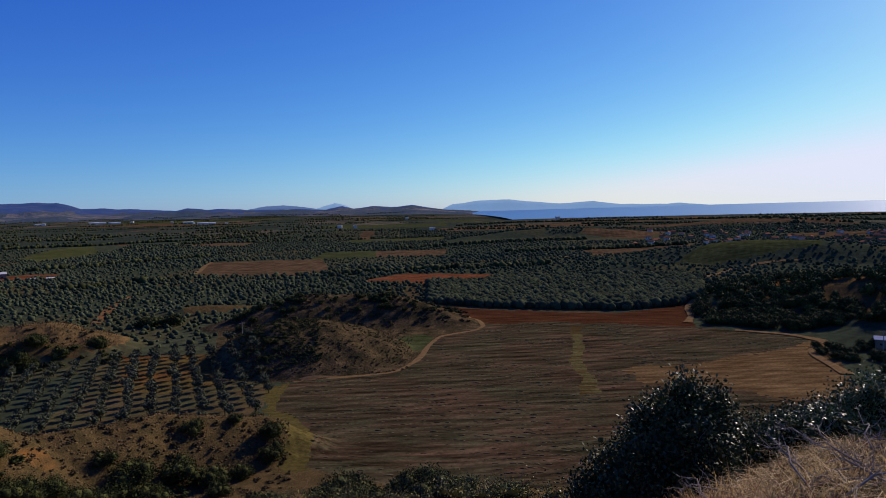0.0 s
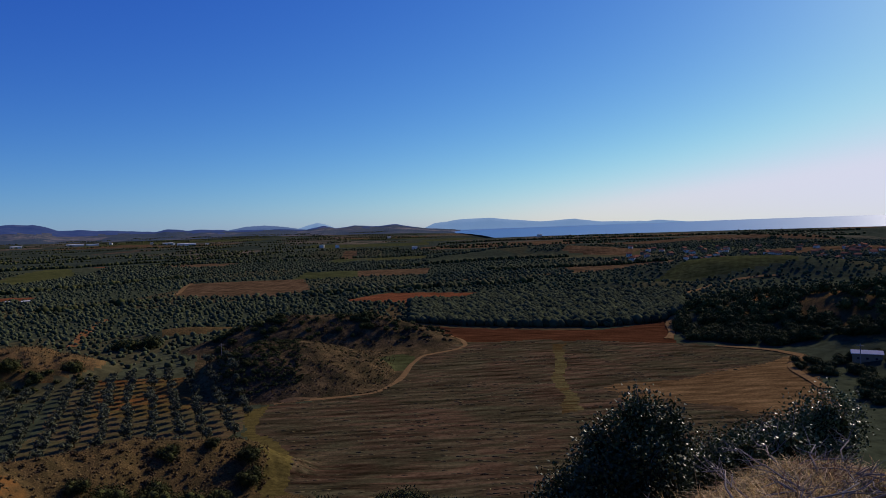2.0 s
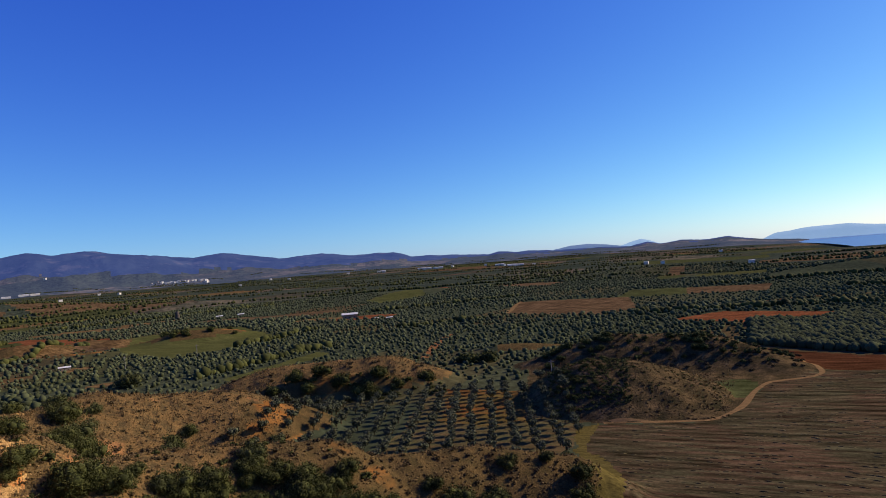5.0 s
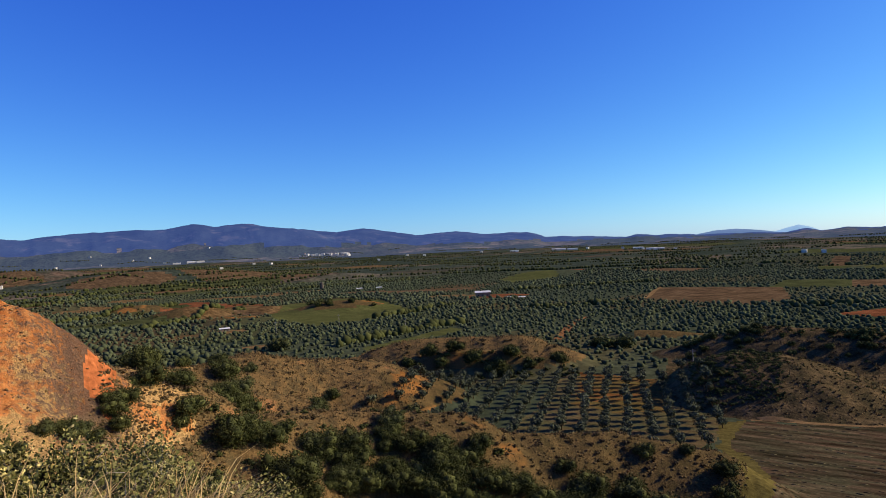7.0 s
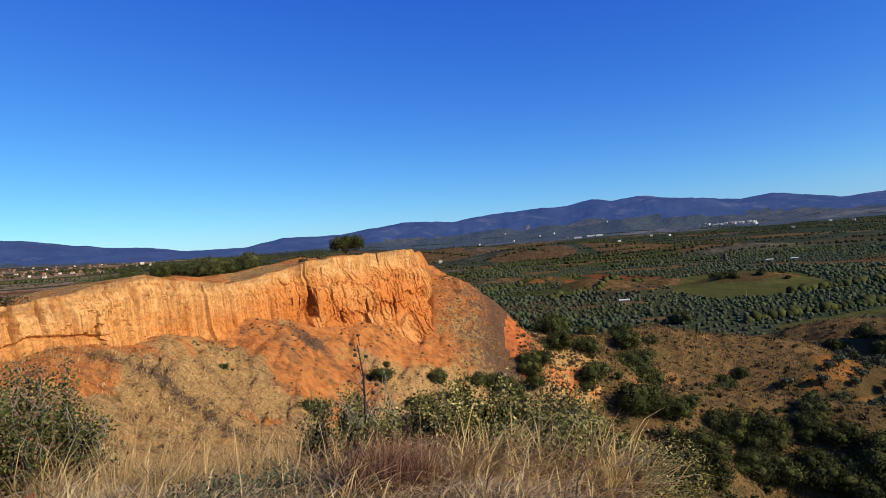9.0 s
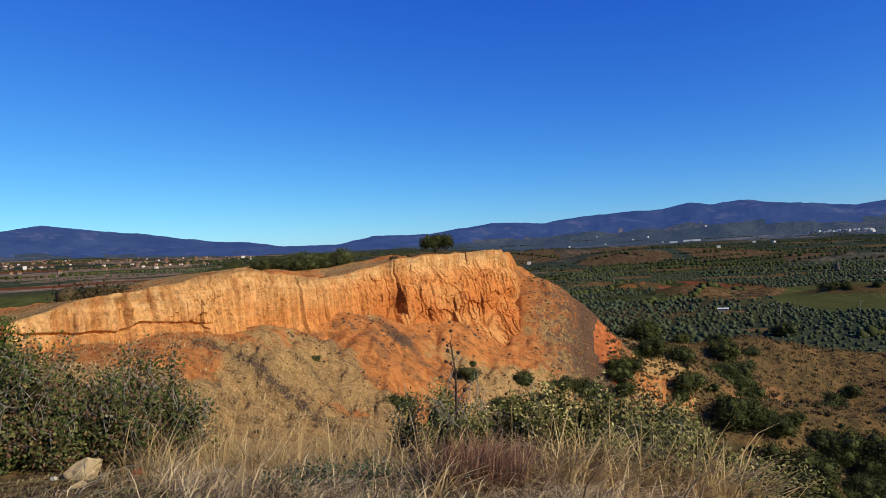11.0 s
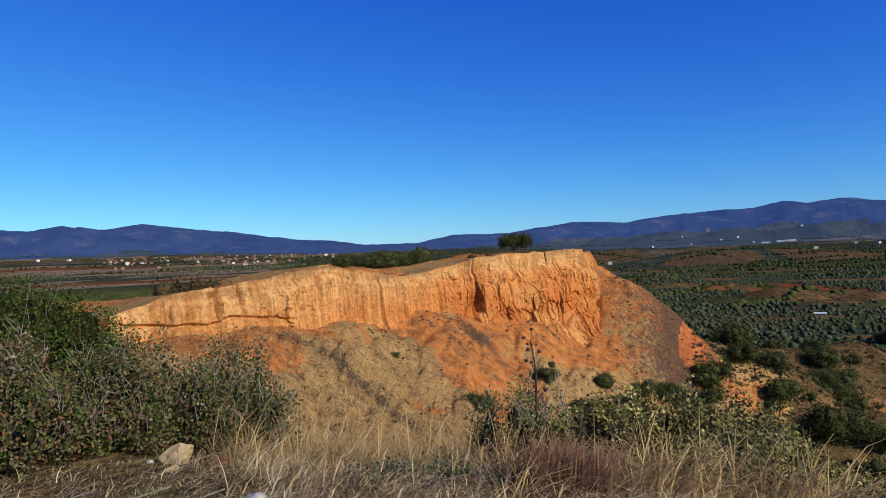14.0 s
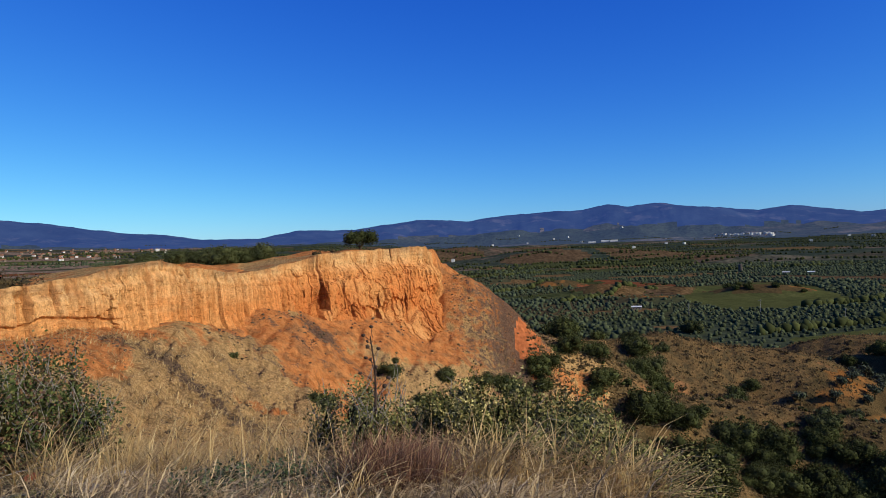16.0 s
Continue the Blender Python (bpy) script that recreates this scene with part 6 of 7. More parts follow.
def villages():
    gen = np.random.default_rng(90)
    tiled_house = house("house", 7.5, 6, 3.8, M_CREAM, M_TILE, 2, "cream village house with a red tiled roof", "house")
    white_house = house("house", 7.5, 6, 3.8, M_WHITE, M_TILE, 2, "white village house with a red tiled roof", "house")
    white_block = house("house", 12, 9, 7.5, M_WHITE, M_METAL, 2, "white flat-topped house far on the plain", "house", 0.3)
    hangar = house("farm_shed", 40, 16, 6, M_WHITE, M_METAL, 0, "long white sheet-roofed warehouse on the plain", "shed", 1.8)
    first = {}

    def put(kind, az, r, yaw, size=1.0):
        x, y = at(az, r)
        m = pose(x, y, float(height(x, y)), 0, 0, yaw) @ Matrix.Scale(0.9, 4)
        if kind.name not in first:
            first[kind.name] = True
            kind.matrix_world = m
            return kind
        return copy_thing(kind, m)

    for _ in range(120):                                     # village beyond the plateau
        az = gen.uniform(95.5, 114)
        put(tiled_house if gen.random() < 0.85 else white_house, az, gen.uniform(1150, 2850), gen.uniform(0, 180))
    for _ in range(80):                                     # hill town
        az = gen.uniform(45.9, 50.3)
        put(white_block if gen.random() < 0.7 else white_house, az, 3180 + 45 * (az - 46) + gen.uniform(-70, 70), gen.uniform(0, 180))
    for _ in range(64):                                     # village on the seaward side
        az = -15.5 - 20 * gen.random() ** 0.8
        put(white_house if gen.random() < 0.5 else tiled_house, az, gen.uniform(690, 930), gen.uniform(0, 180))
    for az, r in ((60.9, 3150), (62, 3300), (63.2, 3250), (65.5, 3120), (66.2, 3400), (57.5, 3500), (68.5, 3100), (54, 2650), (52.6, 2500), (56.6, 2200), (64.4, 3480), (72, 1500), (39.5, 2700), (31.4, 2640), (31.9, 2660), (34.5, 2750),
                  (27.0, 2600), (25.4, 2610), (18.3, 2100), (20.9, 2330), (22.5, 2450), (9, 1500), (7.7, 1480), (1.0, 1250), (3.2, 2200), (-9.9, 1650), (41, 2900), (43.5, 2300), (116, 2200), (118, 2350), (112, 1500), (96.4, 1900)):
        put(white_block, az, r, gen.uniform(0, 180))
    for az, r, turn in ((58.9, 3080, 60), (58.2, 3060, 62), (60.0, 3090, 60), (19.6, 2200, 20), (20.2, 2260, 20), (21.3, 2380, 22), (27.6, 2620, 30), (26.6, 2590, 28), (28.1, 2650, 30), (31.6, 2670, 30)):
        put(hangar, az, r, turn)
    shed = house("farm_shed", 12, 6, 3.2, M_CREAM, M_METAL, 1, "small farm shed with a white sheet roof", "shed", 1.2)
    spots = ((34.6, 640, 35, 1.2), (56.6, 461, 58, 0.45), (31.2, 593, 35, 0.4), (45.3, 820, 45, 0.5), (-34.4, 240, -30, 0.55), (43.6, 830, 45, 0.5), (32.4, 603, 30, 0.35))
    for k, (az, r, turn, size) in enumerate(spots):
        x, y = at(az, r)
        m = pose(x, y, float(height(x, y)), 0, 0, turn) @ Matrix.Scale(size, 4)
        if k == 0:
            shed.matrix_world = m
        else:
            copy_thing(shed, m)


villages()


def tower(az, r):
    """Ruined round stone tower on a rise."""
    ob = new("ruined_tower")
    x, y = at(az, r)
    ob.matrix_world = pose(x, y, float(height(x, y)))
    stone = plain_colour("dark_stone", (0.12, 0.10, 0.08), 0.9, 0.5, 1.2)
    v, f = tube([(0, 0, -1), (0, 0, 4), (0, 0, 8)], [3.0, 2.6, 2.4], 12)
    under(ob, "shaft", fast_mesh("shaft", v, f, [stone]))
    bm = gable_bm(3.6, 3.6, 8.2, 1.2, 0.3)
    part("cap", bm, stone, ob)
    tagged(ob, "dark ruined stone tower on a low rise", "tower")


tower(48.5, 890)


def pole(az, r, h):
    ob = new("utility_pole")
    x, y = at(az, r)
    ob.matrix_world = pose(x, y, float(height(x, y)), 0, 0, az)
    grey_wood = plain_colour("weathered_pole", (0.34, 0.31, 0.27), 0.8, 0.3, 3)
    under(ob, "post", fast_mesh("post", *tube([(0, 0, -0.5), (0, 0, h)], [0.16, 0.11], 8), [grey_wood]))
    part("crossarm", box_bm(-1.0, -0.06, h - 0.7, 1.0, 0.06, h - 0.55), grey_wood, ob)
    tagged(ob, "pale utility pole standing among olive trees", "utility pole", "utility poles")


for a_, r_ in ((41.5, 395), (17.5, 250), (47.2, 440), (-34.0, 230), (52.5, 420)):
    pole(a_, r_, 8.0)


# ---- foreground on the edge of the bluff ----
def ramp_leaf(name, stops, rough=0.8, gleam=0.05, thin=0.0):
    n = Nodes(name)
    geo = n.t.nodes.new("ShaderNodeNewGeometry")
    patch = n.node("ShaderNodeMapRange")
    patch.inputs[1].default_value, patch.inputs[2].default_value = 0.3, 0.7
    n.link(n.noise(2.2, 3), patch.inputs[0])
    both = n.t.nodes.new("ShaderNodeMath")
    both.operation = "MULTIPLY_ADD"
    both.inputs[1].default_value = 0.5
    half = n.t.nodes.new("ShaderNodeMath")
    half.operation = "MULTIPLY"
    half.inputs[1].default_value = 0.5
    n.link(patch.outputs[0], half.inputs[0])
    n.link(geo.outputs["Random Per Island"], both.inputs[0])
    n.link(half.outputs[0], both.inputs[2])
    c = n.ramp(both.outputs[0], stops)
    c = n.mix(0.35, c, n.ramp(n.noise(40, 3), [(0.3, grey(0.5)), (0.7, grey(1.4))]), "MULTIPLY")
    if thin:
        # thin blades let some of the sun through
        glow, both_sides = n.t.nodes.new("ShaderNodeBsdfTranslucent"), n.t.nodes.new("ShaderNodeMixShader")
        n.link(c, glow.inputs["Color"])
        both_sides.inputs[0].default_value = thin
        n.link(n.bsdf.outputs[0], both_sides.inputs[1])
        n.link(glow.outputs[0], both_sides.inputs[2])
        n.link(both_sides.outputs[0], n.t.nodes["Material Output"].inputs["Surface"])
    return n.done(c, rough, None, spec=gleam)


M_MIXED = ramp_leaf("mixed_bramble_leaves", [(0.0, (0.03, 0.044, 0.012)), (0.44, (0.11, 0.13, 0.036)), (0.54, (0.21, 0.19, 0.06)), (0.62, (0.21, 0.10, 0.05)), (0.72, (0.12, 0.07, 0.045)), (0.86, (0.24, 0.2, 0.12)), (1.0, (0.42, 0.37, 0.25))])
M_OAK = ramp_leaf("oak_leaves", [(0.0, (0.0195, 0.039, 0.00832)), (0.7, (0.078, 0.111, 0.0208)), (1.0, (0.13, 0.156, 0.0312))])
M_YELLOW = ramp_leaf("yellow_green_leaves", [(0.0, (0.04, 0.045, 0.013)), (0.42, (0.12, 0.115, 0.03)), (0.58, (0.26, 0.22, 0.06)), (0.68, (0.66, 0.53, 0.18)), (1.0, (0.85, 0.7, 0.3))])
M_DULL = ramp_leaf("dull_green_leaves", [(0.0, (0.05, 0.055, 0.015)), (0.45, (0.18, 0.175, 0.05)), (0.7, (0.36, 0.31, 0.11)), (1.0, (0.66, 0.54, 0.24))])
M_LENTISK = ramp_leaf("glossy_dark_leaves", [(0.0, (0.045, 0.056, 0.016)), (0.8, (0.11, 0.13, 0.04)), (1.0, (0.2, 0.21, 0.08))], 0.45, 0.16)
M_LIGHTLEAF = ramp_leaf("glossy_light_leaves", [(0.0, (0.03, 0.045, 0.0096)), (0.7, (0.14, 0.17, 0.05)), (1.0, (0.26, 0.28, 0.10))], 0.42, 0.2)
M_TWIG = plain_colour("grey_twigs", (0.3, 0.26, 0.21), 0.85, 0.4, 30)
M_STRAWBLADE = ramp_leaf("straw_blades", [(0.0, (0.2, 0.12, 0.045)), (0.5, (0.6, 0.4, 0.16)), (1.0, (0.95, 0.72, 0.34))], thin=0.3)
M_RUST = ramp_leaf("rusty_stems", [(0.0, (0.12, 0.055, 0.03)), (0.6, (0.3, 0.155, 0.085)), (1.0, (0.42, 0.26, 0.15))], thin=0.2)
M_GRASS = ramp_leaf("short_green_grass", [(0.0, (0.08, 0.085, 0.024)), (0.5, (0.25, 0.22, 0.075)), (1.0, (0.5, 0.38, 0.18))])
M_HERB = ramp_leaf("grey_green_herbs", [(0.0, (0.04, 0.055, 0.022)), (0.7, (0.13, 0.16, 0.07)), (1.0, (0.22, 0.23, 0.11))])
M_STONE = plain_colour("pale_limestone", (0.52, 0.38, 0.19), 0.85, 0.5, 14)
M_WHITESTONE = plain_colour("white_stone", (0.5, 0.45, 0.37), 0.85, 0.5, 16)
M_BRICK = plain_colour("red_brick", (0.42, 0.13, 0.06), 0.85, 0.35, 25)


def twigs(places, length, radius, gen, rise=0.9, lean=0.5):
    """Thin bent stems from each place."""
    pieces = []
    for p in places:
        d = np.array([gen.normal() * lean, gen.normal() * lean, rise])
        d /= np.linalg.norm(d)
        l = length * gen.uniform(0.5, 1.2)
        b = gen.normal(size=3) * 0.12 * l
        pieces.append(tube([p, p + d * l * 0.5 + b, p + d * l + b * 0.5 + gen.normal(size=3) * 0.06 * l], [radius, radius * 0.7, radius * 0.25], 4))
    return joined(pieces)


def late(az, r):
    """Plan place by bearing and distance from where the walk ends."""
    x, y = at(az, r)
    return x - 0.85, y + 0.03


def leafy_bush(name, label, lumps, n, leaf, width, mat, seed, stems=60, stem_len=0.6, shell=0.45, twig=M_TWIG, thick=0.006, core=0.6, core_mat=None, spot=late):
    """A bush seen close by. lumps: bearing, distance, half across, half deep, bottom, top above ground."""
    gen = np.random.default_rng(seed)
    world_lumps = []
    for az, r, ra, rd, z0, z1 in lumps:
        x, y = spot(az, r)
        g = float(height(x, y))
        world_lumps.append((x, y, g + (z0 + z1) / 2, (ra + rd) / 2, (ra + rd) / 2, (z1 - z0) / 2))
    base = np.array(world_lumps[0][:2] + (float(height(*world_lumps[0][:2])),))
    ob = new(name)
    ob.matrix_world = Matrix.Translation(base)
    L = np.array(world_lumps)
    L[:, :3] -= base
    pts = in_lumps(n, L, gen, shell)
    ground = height(pts[:, 0] + base[0], pts[:, 1] + base[1]) - base[2]
    pts = pts[pts[:, 2] > ground + 0.02]
    # sprays: leaves gather on short shoots
    shoot = pts[gen.integers(0, len(pts), len(pts) // 7)]
    pick = gen.integers(0, len(shoot), len(pts))
    pts = np.where(gen.random((len(pts), 1)) < 0.75, shoot[pick] + gen.normal(size=pts.shape) * leaf * np.array([1.3, 1.3, 1.6]), pts)
    v, f = leaves(pts, leaf, width, gen)
    tagged(under(ob, "foliage", fast_mesh("foliage", v, f, [mat])), kind="stuff")
    roots = in_lumps(stems, L * np.array([1, 1, 1, 0.8, 0.8, 0.9]), gen, 0.1)
    tagged(under(ob, "stem_tangle", fast_mesh("stem_tangle", *twigs(roots, stem_len, thick, gen), [twig]), "thin grey branching stems"), kind="stuff")
    # added dark masses that stand in for shade between the leaves
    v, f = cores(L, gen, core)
    tagged(under(ob, "inner_growth", fast_mesh("inner_growth", v, f, [core_mat or M_SHADE]), "dark filler masses painting the shade inside the bush"), kind="stuff")
    return tagged(ob, label, "bush")


# near-black colour painting the shade deep in the bushes
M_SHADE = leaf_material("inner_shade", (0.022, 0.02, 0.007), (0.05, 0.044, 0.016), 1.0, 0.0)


def arc(a0, a1, n, r, ra, rd, z0, z1, gen, jit=0.2):
    """Lumps set along a bearing arc."""
    return [(a0 + (a1 - a0) * k / max(n - 1, 1) + gen.normal() * 0.5, r + gen.normal() * 0.25, ra * gen.uniform(1 - jit, 1 + jit), rd * gen.uniform(1 - jit, 1 + jit), z0, z1 * gen.uniform(1 - jit, 1 + jit)) for k in range(n)]


g0 = np.random.default_rng(101)
leafy_bush("bramble_bush", "mixed green and rust bramble thicket with grey twigs", arc(101.6, 125, 34, 9.1, 0.24, 0.3, 0.1, 1.12, g0, 0.45) + arc(102.2, 124, 30, 8.6, 0.2, 0.26, 0.0, 0.75, g0, 0.45), 52000, 0.046, 0.03, M_MIXED, 201, 1500, 0.3, core=0.36, thick=0.006)
leafy_bush("oak_shrub", "dark green young oak behind the brambles", [(113.5, 13.2, 0.6, 0.6, 0.3, 1.5), (116, 13.0, 0.8, 0.7, 0.5, 2.1), (118.5, 13.0, 0.9, 0.8, 0.6, 2.35), (121, 13.0, 0.9, 0.8, 0.5, 2.3), (124, 12.8, 0.9, 0.8, 0.4, 2.1), (115, 12.2, 0.6, 0.6, 0.2, 1.3), (119, 12.2, 0.7, 0.6, 0.3, 1.6)], 15000, 0.06, 0.036, M_OAK, 202, 60, 0.7)
leafy_bush("broom_bush", "yellow-green bush with pale tips on the bluff edge", arc(65.5, 75.8, 18, 8.3, 0.2, 0.26, 0.2, 0.98, g0, 0.3) + arc(66, 76, 14, 7.9, 0.22, 0.26, 0.0, 0.65, g0, 0.35), 32000, 0.044, 0.028, M_YELLOW, 203, 90, 0.3, core=0.4, thick=0.006)
leafy_bush("evergreen_bush", "dull olive-green bush with dry twigs on the bluff edge", arc(58.5, 66, 14, 8.3, 0.22, 0.3, 0.15, 0.95, g0, 0.3) + arc(54, 60, 9, 8.1, 0.22, 0.3, 0.0, 0.75, g0, 0.3) + arc(52, 66, 20, 7.7, 0.25, 0.3, 0.0, 0.7, g0, 0.35) + arc(54, 68, 18, 6.9, 0.24, 0.28, 0.0, 0.5, g0, 0.35), 52000, 0.044, 0.028, M_DULL, 204, 120, 0.3, core=0.4, thick=0.006)
leafy_bush("evergreen_bush", "small dark bush at the foot of a dead stalk", arc(76.5, 82.8, 12, 7.9, 0.16, 0.2, 0.0, 0.85, g0, 0.45), 9000, 0.04, 0.025, M_DULL, 205, 160, 0.4, core=0.42, thick=0.006)
leafy_bush("herb_mat", "low grey-green herbs creeping among dead brush", arc(79, 95, 22, 5.7, 0.2, 0.24, 0.0, 0.12, g0, 0.5) + arc(83, 93, 9, 6.3, 0.16, 0.2, 0.0, 0.12, g0, 0.5), 4200, 0.04, 0.024, M_HERB, 209, 60, 0.2, core=0.3, thick=0.004)
leafy_bush("lentisk_bush", "large dark glossy evergreen bush on the slope edge", [(-18.5, 11.4, 0.62, 0.62, 0.2, 2.35), (-21.2, 11.4, 0.5, 0.6, 0.2, 2.35), (-22.6, 11.4, 0.3, 0.4, 0.2, 2.0), (-15.8, 11.3, 0.5, 0.5, 0.0, 2.0), (-13.3, 11.2, 0.4, 0.45, 0.0, 1.65), (-11.7, 11.0, 0.3, 0.35, 0.0, 1.25), (-19.8, 11.2, 0.3, 0.3, 1.6, 2.5), (-16.9, 11.2, 0.26, 0.3, 1.4, 2.3), (-17.5, 10.6, 0.7, 0.6, 0, 1.6), (-21.5, 10.7, 0.5, 0.6, 0, 1.6), (-14, 10.6, 0.5, 0.5, 0, 1.0)], 34000, 0.068, 0.04, M_LENTISK, 206, 90, 0.35, shell=0.7, core=0.66, spot=at)
leafy_bush("evergreen_bush", "glossy light green bush among dry branches", arc(-24.5, -34, 6, 13.0, 0.55, 0.6, 0.0, 1.15, g0) + arc(-24, -31, 4, 11.6, 0.45, 0.5, 0.0, 0.8, g0), 22000, 0.055, 0.034, M_LIGHTLEAF, 207, 90, 0.5, spot=at, core=0.5)
leafy_bush("evergreen_bush", "dim olive-green bush below the bluff edge", arc(-9, 4, 5, 17, 0.8, 0.8, 0, 1.3, g0) + arc(-4, 14, 5, 22, 1.0, 1.0, 0, 1.5, g0), 14000, 0.07, 0.04, M_DULL, 208, 80, 0.9, spot=at)


def blades(zones, seed, mat, name, label, category="grass"):
    """Grass: (bearing 0, 1, distance 0, 1, tufts, blades a tuft, length, width, spread, lean)."""
    gen = np.random.default_rng(seed)
    V = []
    for a0, a1, r0, r1, tufts, per, length, width, spread, lean in zones:
        a = gen.uniform(a0, a1, tufts)
        r = np.sqrt(gen.uniform(r0 * r0, r1 * r1, tufts))
        tx, ty = -np.sin(np.radians(a)) * r, np.cos(np.radians(a)) * r
        vig = gen.uniform(0.6, 1.25, tufts)
        x = np.repeat(tx, per) + gen.normal(size=tufts * per) * spread
        y = np.repeat(ty, per) + gen.normal(size=tufts * per) * spread
        n = len(x)
        root = np.column_stack([x, y, height(x, y) - 0.02])
        h = length * np.repeat(vig, per) * gen.uniform(0.5, 1.2, n)
        th = gen.uniform(0, 6.283, n)
        out = np.abs(gen.normal(size=n)) * lean
        d = np.column_stack([np.cos(th) * out, np.sin(th) * out, np.ones(n)])
        d /= np.linalg.norm(d, axis=1)[:, None]
        bend = np.column_stack([np.cos(th), np.sin(th), -0.9 * np.ones(n)]) * (h * lean * gen.uniform(0.1, 0.7, n))[:, None]
        side = np.column_stack([-np.sin(th + 0.8), np.cos(th + 0.8), np.zeros(n)]) * (width * gen.uniform(0.4, 1.2, n))[:, None]
        m = root + d * (h * 0.4)[:, None] + bend * 0.12
        k = root + d * (h * 0.75)[:, None] + bend * 0.5
        t = root + d * h[:, None] + bend * 1.1
        t[:, 2] = np.maximum(t[:, 2], root[:, 2] + 0.015)
        V.append(np.stack([root - side, root + side, m + side * 0.9, m - side * 0.9, k + side * 0.6, k - side * 0.6, t + side * 0.15, t - side * 0.15], 1).reshape(-1, 3))
    V = np.vstack(V)
    q = np.arange(0, len(V), 8)[:, None]
    F = np.vstack([q + np.array([0, 1, 2, 3]), q + np.array([3, 2, 4, 5]), q + np.array([5, 4, 6, 7])])
    return stuff(name, fast_mesh(name, V, F, [mat]), label, category)


blades([(84, 100, 7.2, 10.5, 70, 34, 0.85, 0.0065, 0.11, 1.1), (76, 84, 5.8, 7.4, 14, 30, 0.75, 0.006, 0.08, 1.1), (59, 75, 6.4, 7.5, 40, 40, 0.85, 0.0075, 0.12, 1.0), (57, 76, 8.6, 9.4, 50, 12, 0.9, 0.006, 0.10, 0.4),
        (97, 104, 7.4, 9.0, 16, 20, 0.6, 0.005, 0.1, 0.6), (-37, -20, 5, 10, 240, 14, 0.28, 0.007, 0.12, 1.2), (-24, -8, 6.5, 10.5, 110, 18, 0.45, 0.006, 0.10, 0.5)], 301, M_STRAWBLADE, "dry_grass", "tall straw-coloured dry grass on the bluff edge")
blades([(84, 109, 10, 26, 1500, 12, 0.38, 0.011, 0.18, 1.0), (76, 112, 24, 52, 1700, 8, 0.4, 0.022, 0.28, 0.9), (62, 86, 10, 45, 900, 8, 0.38, 0.018, 0.22, 0.9)], 302, M_STRAWBLADE, "dry_grass", "dry grass covering the bowl below the cliff")
blades([(76.3, 81.0, 6.3, 7.2, 16, 200, 0.55, 0.0045, 0.13, 0.6), (-24, -10, 6.2, 9.0, 90, 30, 0.42, 0.005, 0.10, 0.4), (-37, -20, 5, 10, 120, 18, 0.24, 0.006, 0.13, 0.9)], 303, M_RUST, "dry_grass", "rusty brown tussock of fine dry stems")
blades([(97, 124, 4.2, 9.0, 2000, 14, 0.065, 0.006, 0.13, 1.2), (-37, -22, 5, 10, 260, 16, 0.16, 0.007, 0.12, 0.9)], 304, M_GRASS, "short_grass", "short green and brown grass by the stones")


M_TANGLE = ramp_leaf("grey_brown_tangle", [(0.0, (0.05, 0.033, 0.018)), (0.4, (0.26, 0.175, 0.085)), (0.66, (0.74, 0.53, 0.26)), (1.0, (0.95, 0.76, 0.46))], thin=0.15)
blades([(70, 101, 4.4, 7.4, 460, 20, 0.46, 0.006, 0.18, 2.0), (57, 70, 5.2, 7.0, 60, 16, 0.46, 0.006, 0.18, 2.0), (99, 124, 6.4, 8.7, 90, 14, 0.3, 0.005, 0.16, 2.0), (-37, -20, 5, 9.5, 150, 14, 0.36, 0.007, 0.15, 1.8)], 305, M_TANGLE, "dead_brush", "low tangle of dead grey brush", "brush")


def stalk():
    """Tall dead flower stalk with side shoots and dry seed heads."""
    gen = np.random.default_rng(61)
    x, y = late(79.0, 7.3)
    g = float(height(x, y))
    ob = new("dead_stalk")
    ob.matrix_world = Matrix.Translation((x, y, g))
    dark = plain_colour("dead_stalk_brown", (0.10, 0.065, 0.045), 0.9, 0.4, 30)
    top = 47.0 - g
    path = [(0, 0, -0.05), (0.01, 0.0, top * 0.4), (-0.01, 0.02, top * 0.75), (0.03, -0.03, top)]
    under(ob, "stem", fast_mesh("stem", *tube(path, [0.02, 0.016, 0.012, 0.007], 6), [dark]))
    for k in range(11):
        z = top * (0.5 + 0.49 * (k / 10) ** 0.7)
        a, l = gen.uniform(0, 6.28), gen.uniform(0.07, 0.2) * (1.2 - 0.5 * k / 10)
        e = np.array([math.cos(a) * l, math.sin(a) * l, z + l * 0.8])
        s = np.array([0.0, 0.0, z])
        shoot = under(ob, "shoot", fast_mesh("shoot", *tube([s, (s + e) / 2 + gen.normal(size=3) * 0.01, e], [0.005, 0.004, 0.003], 4), [dark]))
        v, f = cores([(*e, *gen.uniform(0.016, 0.028, 3))], gen, 1.0)
        under(shoot, "seed_head", fast_mesh("seed_head", v, f, [dark]))
    tagged(ob, "tall dead flower stalk with dark dry seed heads", "plant stalk")


stalk()


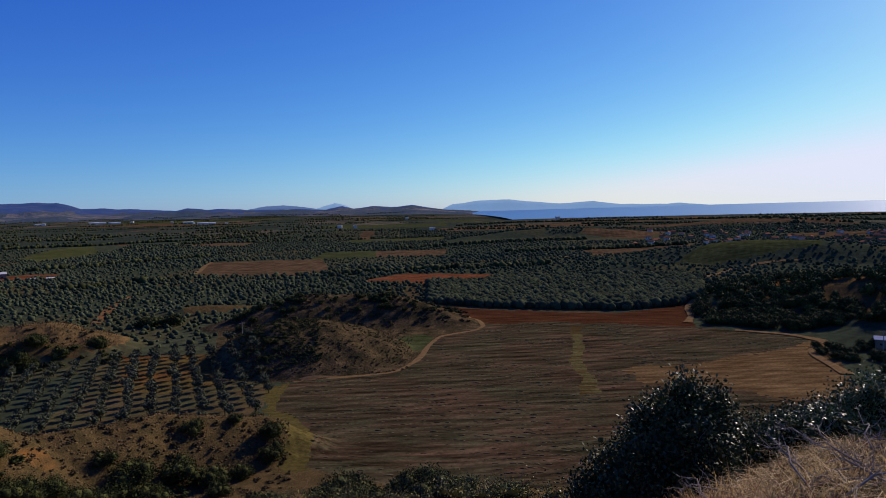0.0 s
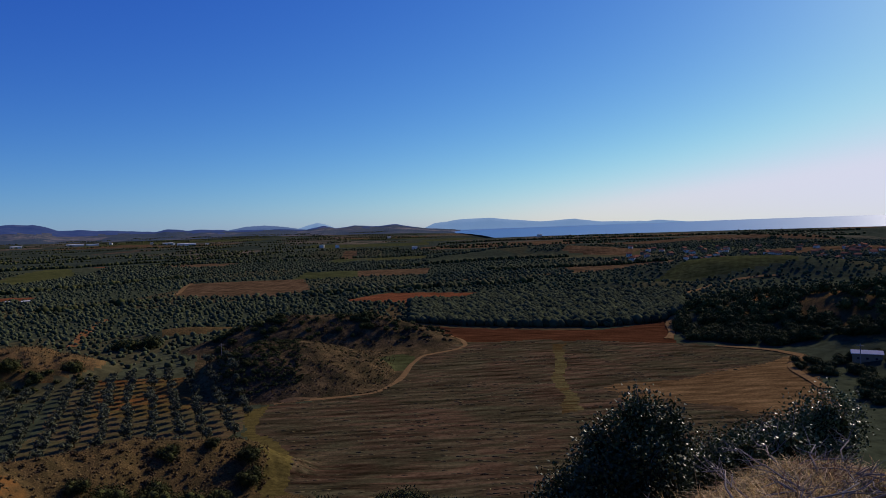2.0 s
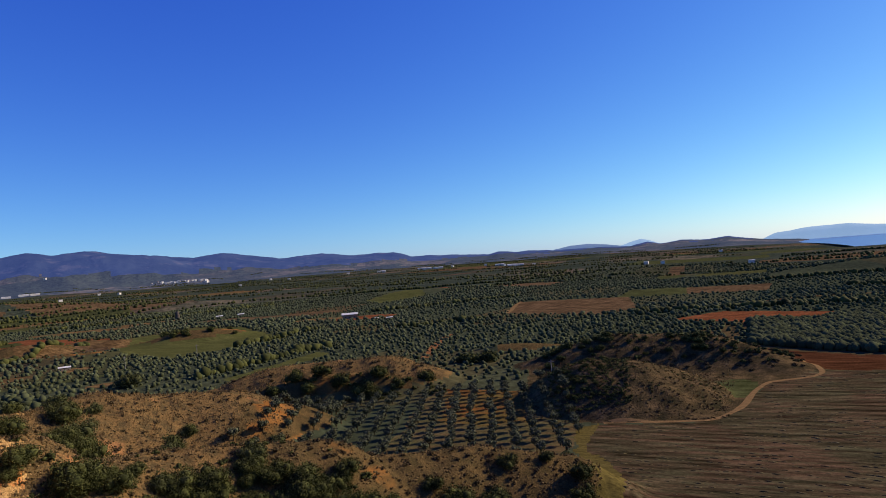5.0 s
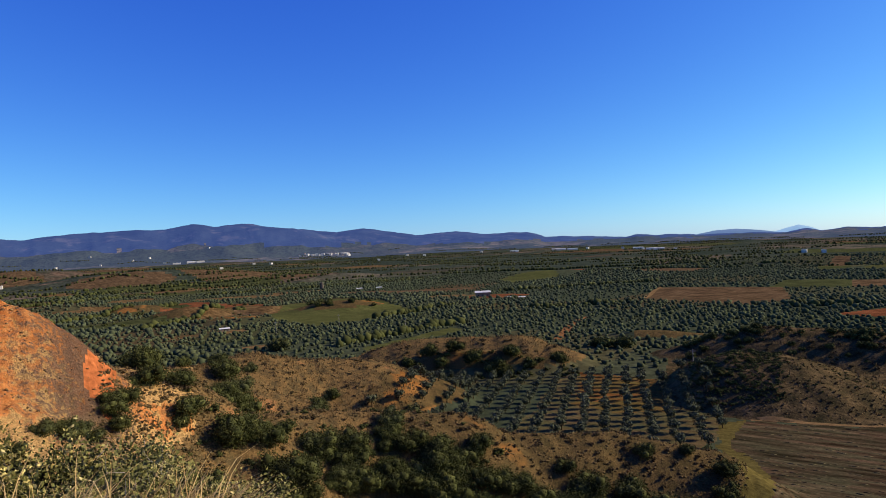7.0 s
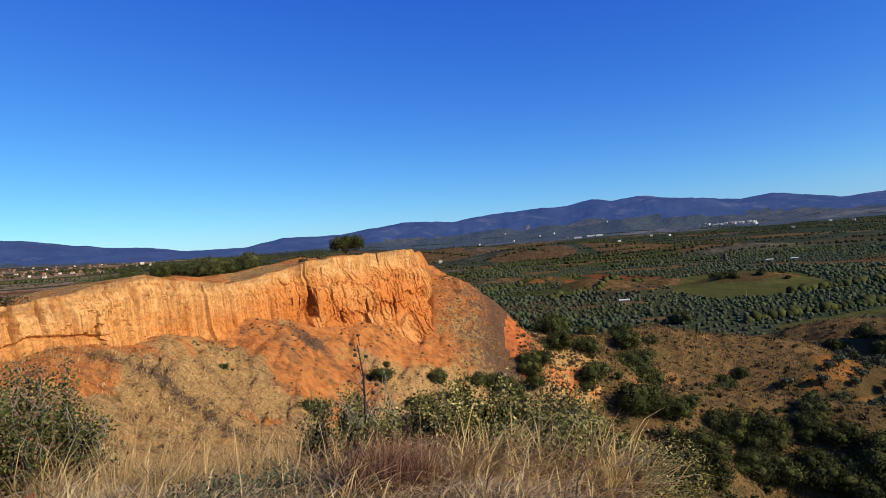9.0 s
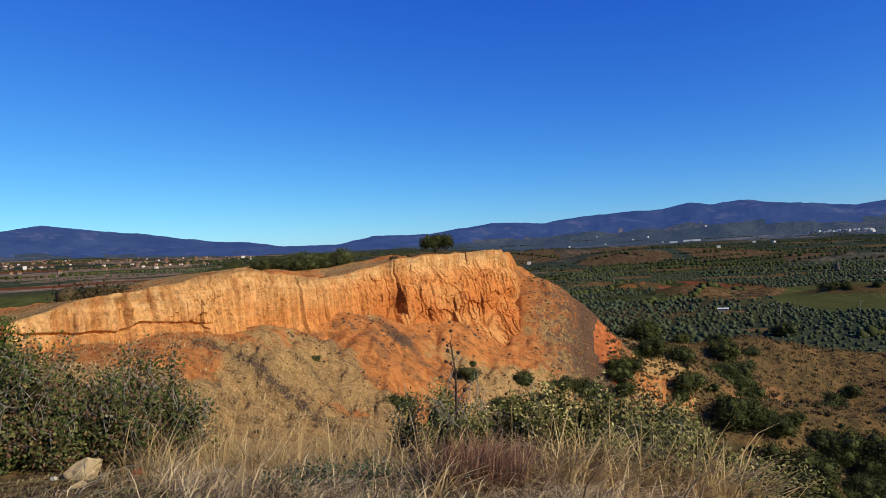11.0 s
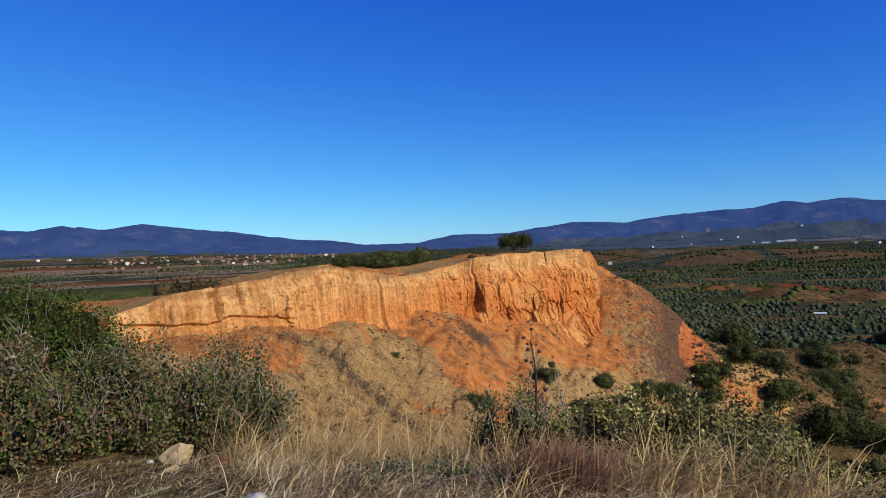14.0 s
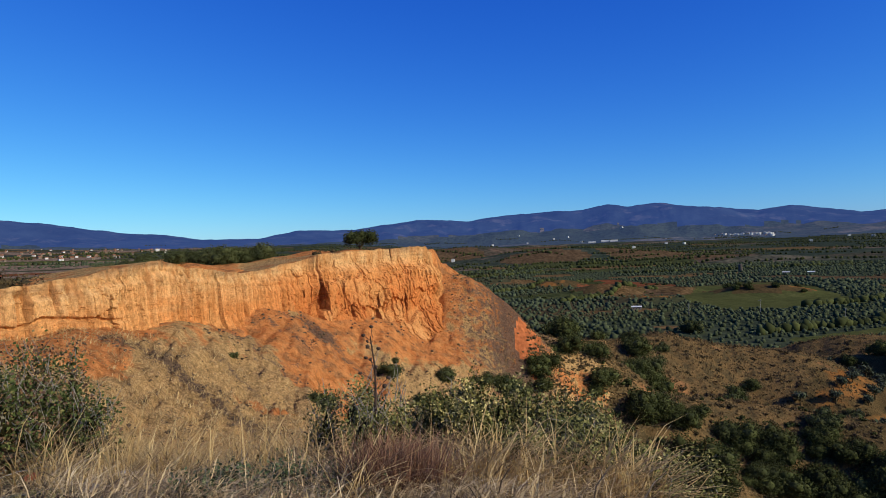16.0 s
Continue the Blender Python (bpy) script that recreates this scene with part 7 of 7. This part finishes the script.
def stone(az, r, w, d, h, mat, label, seed, category="stone", sharp=0.3):
    """A weathered lump: cut planes, knocked edges."""
    gen = np.random.default_rng(seed)
    bm = bmesh.new()
    bmesh.ops.create_icosphere(bm, subdivisions=3, radius=1)
    planes = [(Vector(gen.normal(size=3)).normalized(), gen.uniform(0.42, 0.75)) for _ in range(10)]
    for v in bm.verts:
        for nrm, dist in planes:
            over = v.co.dot(nrm) - dist
            if over > 0:
                v.co -= nrm * over
        v.co *= 1 + sharp * 0.3 * noise.noise(v.co * 3 + Vector((seed, 0, 0)))
        v.co = Vector((v.co.x * w / 2, v.co.y * d / 2, v.co.z * h * 0.62))
    x, y = at(az, r)
    me = bpy.data.meshes.new("stone")
    bm.to_mesh(me)
    bm.free()
    me.materials.append(mat)
    ob = new("brick_fragment" if mat is M_BRICK else "stone", me)
    ob.matrix_world = pose(x, y, float(height(x, y)) + h * 0.35, 0, 0, gen.uniform(-20, 20) + az)
    return tagged(ob, label, category)


stone(107.2, 8.5, 0.5, 0.38, 0.27, M_STONE, "pale yellow limestone block lying in grass", 11, sharp=0.8)
stone(107.2, 7.8, 0.18, 0.12, 0.07, M_STONE, "small flat pale stone in short grass", 2)
stone(108.9, 8.6, 0.09, 0.08, 0.06, M_WHITESTONE, "white pebble beside the limestone block", 3)
stone(103.8, 8.2, 0.18, 0.12, 0.09, M_BRICK, "broken red brick fragment in short grass", 4, "brick", 0.15)
stone(98.0, 8.0, 0.24, 0.16, 0.12, M_WHITESTONE, "white stone half hidden in dry grass", 5)
stone(113.0, 6.7, 0.2, 0.15, 0.06, M_WHITESTONE, "flat white stone sunk in bare soil", 6)
stone(101.5, 5.8, 0.28, 0.2, 0.12, M_WHITESTONE, "white stone among dry twigs", 7)


def dead_branches():
    """Fallen grey branches in the dry grass by the dark bush."""
    gen = np.random.default_rng(71)
    for k in range(30):
        az, r = gen.uniform(-37, -22), gen.uniform(6.0, 10.0)
        x, y = at(az, r)
        g = float(height(x, y))
        ob = new("dead_branch")
        ob.matrix_world = pose(x, y, g, 0, 0, gen.uniform(0, 360))
        l = gen.uniform(0.5, 1.1)
        main = [(0, 0, 0.02), (l * 0.4, 0.05, 0.12), (l * 0.75, -0.04, 0.16), (l, 0.06, 0.10)]
        under(ob, "stem", fast_mesh("stem", *tube(main, [0.012, 0.010, 0.007, 0.003], 5), [M_TWIG]))
        for q in range(6):
            t = gen.uniform(0.2, 0.95)
            s = np.array([l * t, 0, 0.12])
            e = s + np.array([gen.uniform(0.05, 0.25), gen.uniform(-0.22, 0.22), gen.uniform(-0.05, 0.2)])
            under(ob, "twig", fast_mesh("twig", *tube([s, (s + e) / 2 + gen.normal(size=3) * 0.02, e], [0.006, 0.004, 0.002], 4), [M_TWIG]))
        tagged(ob, "bleached grey dead branch lying in dry grass", "branch", "dead branches")


dead_branches()


def litter():
    """Fallen twigs and straw on the bare ground by the stones."""
    gen = np.random.default_rng(81)
    for k in range(14):
        x, y = at(gen.uniform(97, 120), gen.uniform(6.2, 8.6))
        ob = new("fallen_twig")
        ob.matrix_world = pose(x, y, float(height(x, y)) + 0.01, 0, 0, gen.uniform(0, 360))
        l = gen.uniform(0.35, 0.9)
        under(ob, "stem", fast_mesh("stem", *tube([(0, 0, 0.0), (l * 0.4, 0.03, 0.03), (l, -0.04, 0.02)], [0.007, 0.006, 0.003], 5), [M_TWIG]))
        s = np.array([l * 0.5, 0.0, 0.03])
        under(ob, "side_twig", fast_mesh("side_twig", *tube([s, s + np.array([0.08, 0.06, 0.03]), s + np.array([0.2, 0.1, 0.02])], [0.005, 0.004, 0.002], 4), [M_TWIG]))
        tagged(ob, "dry grey twig fallen on short grass", "twig", "fallen twigs")
    for k in range(9):
        stone(gen.uniform(96, 121), gen.uniform(5.8, 8.8), gen.uniform(0.04, 0.09), gen.uniform(0.03, 0.07), gen.uniform(0.02, 0.05), M_STONE, "small pale pebble on bare soil", 100 + k)


litter()
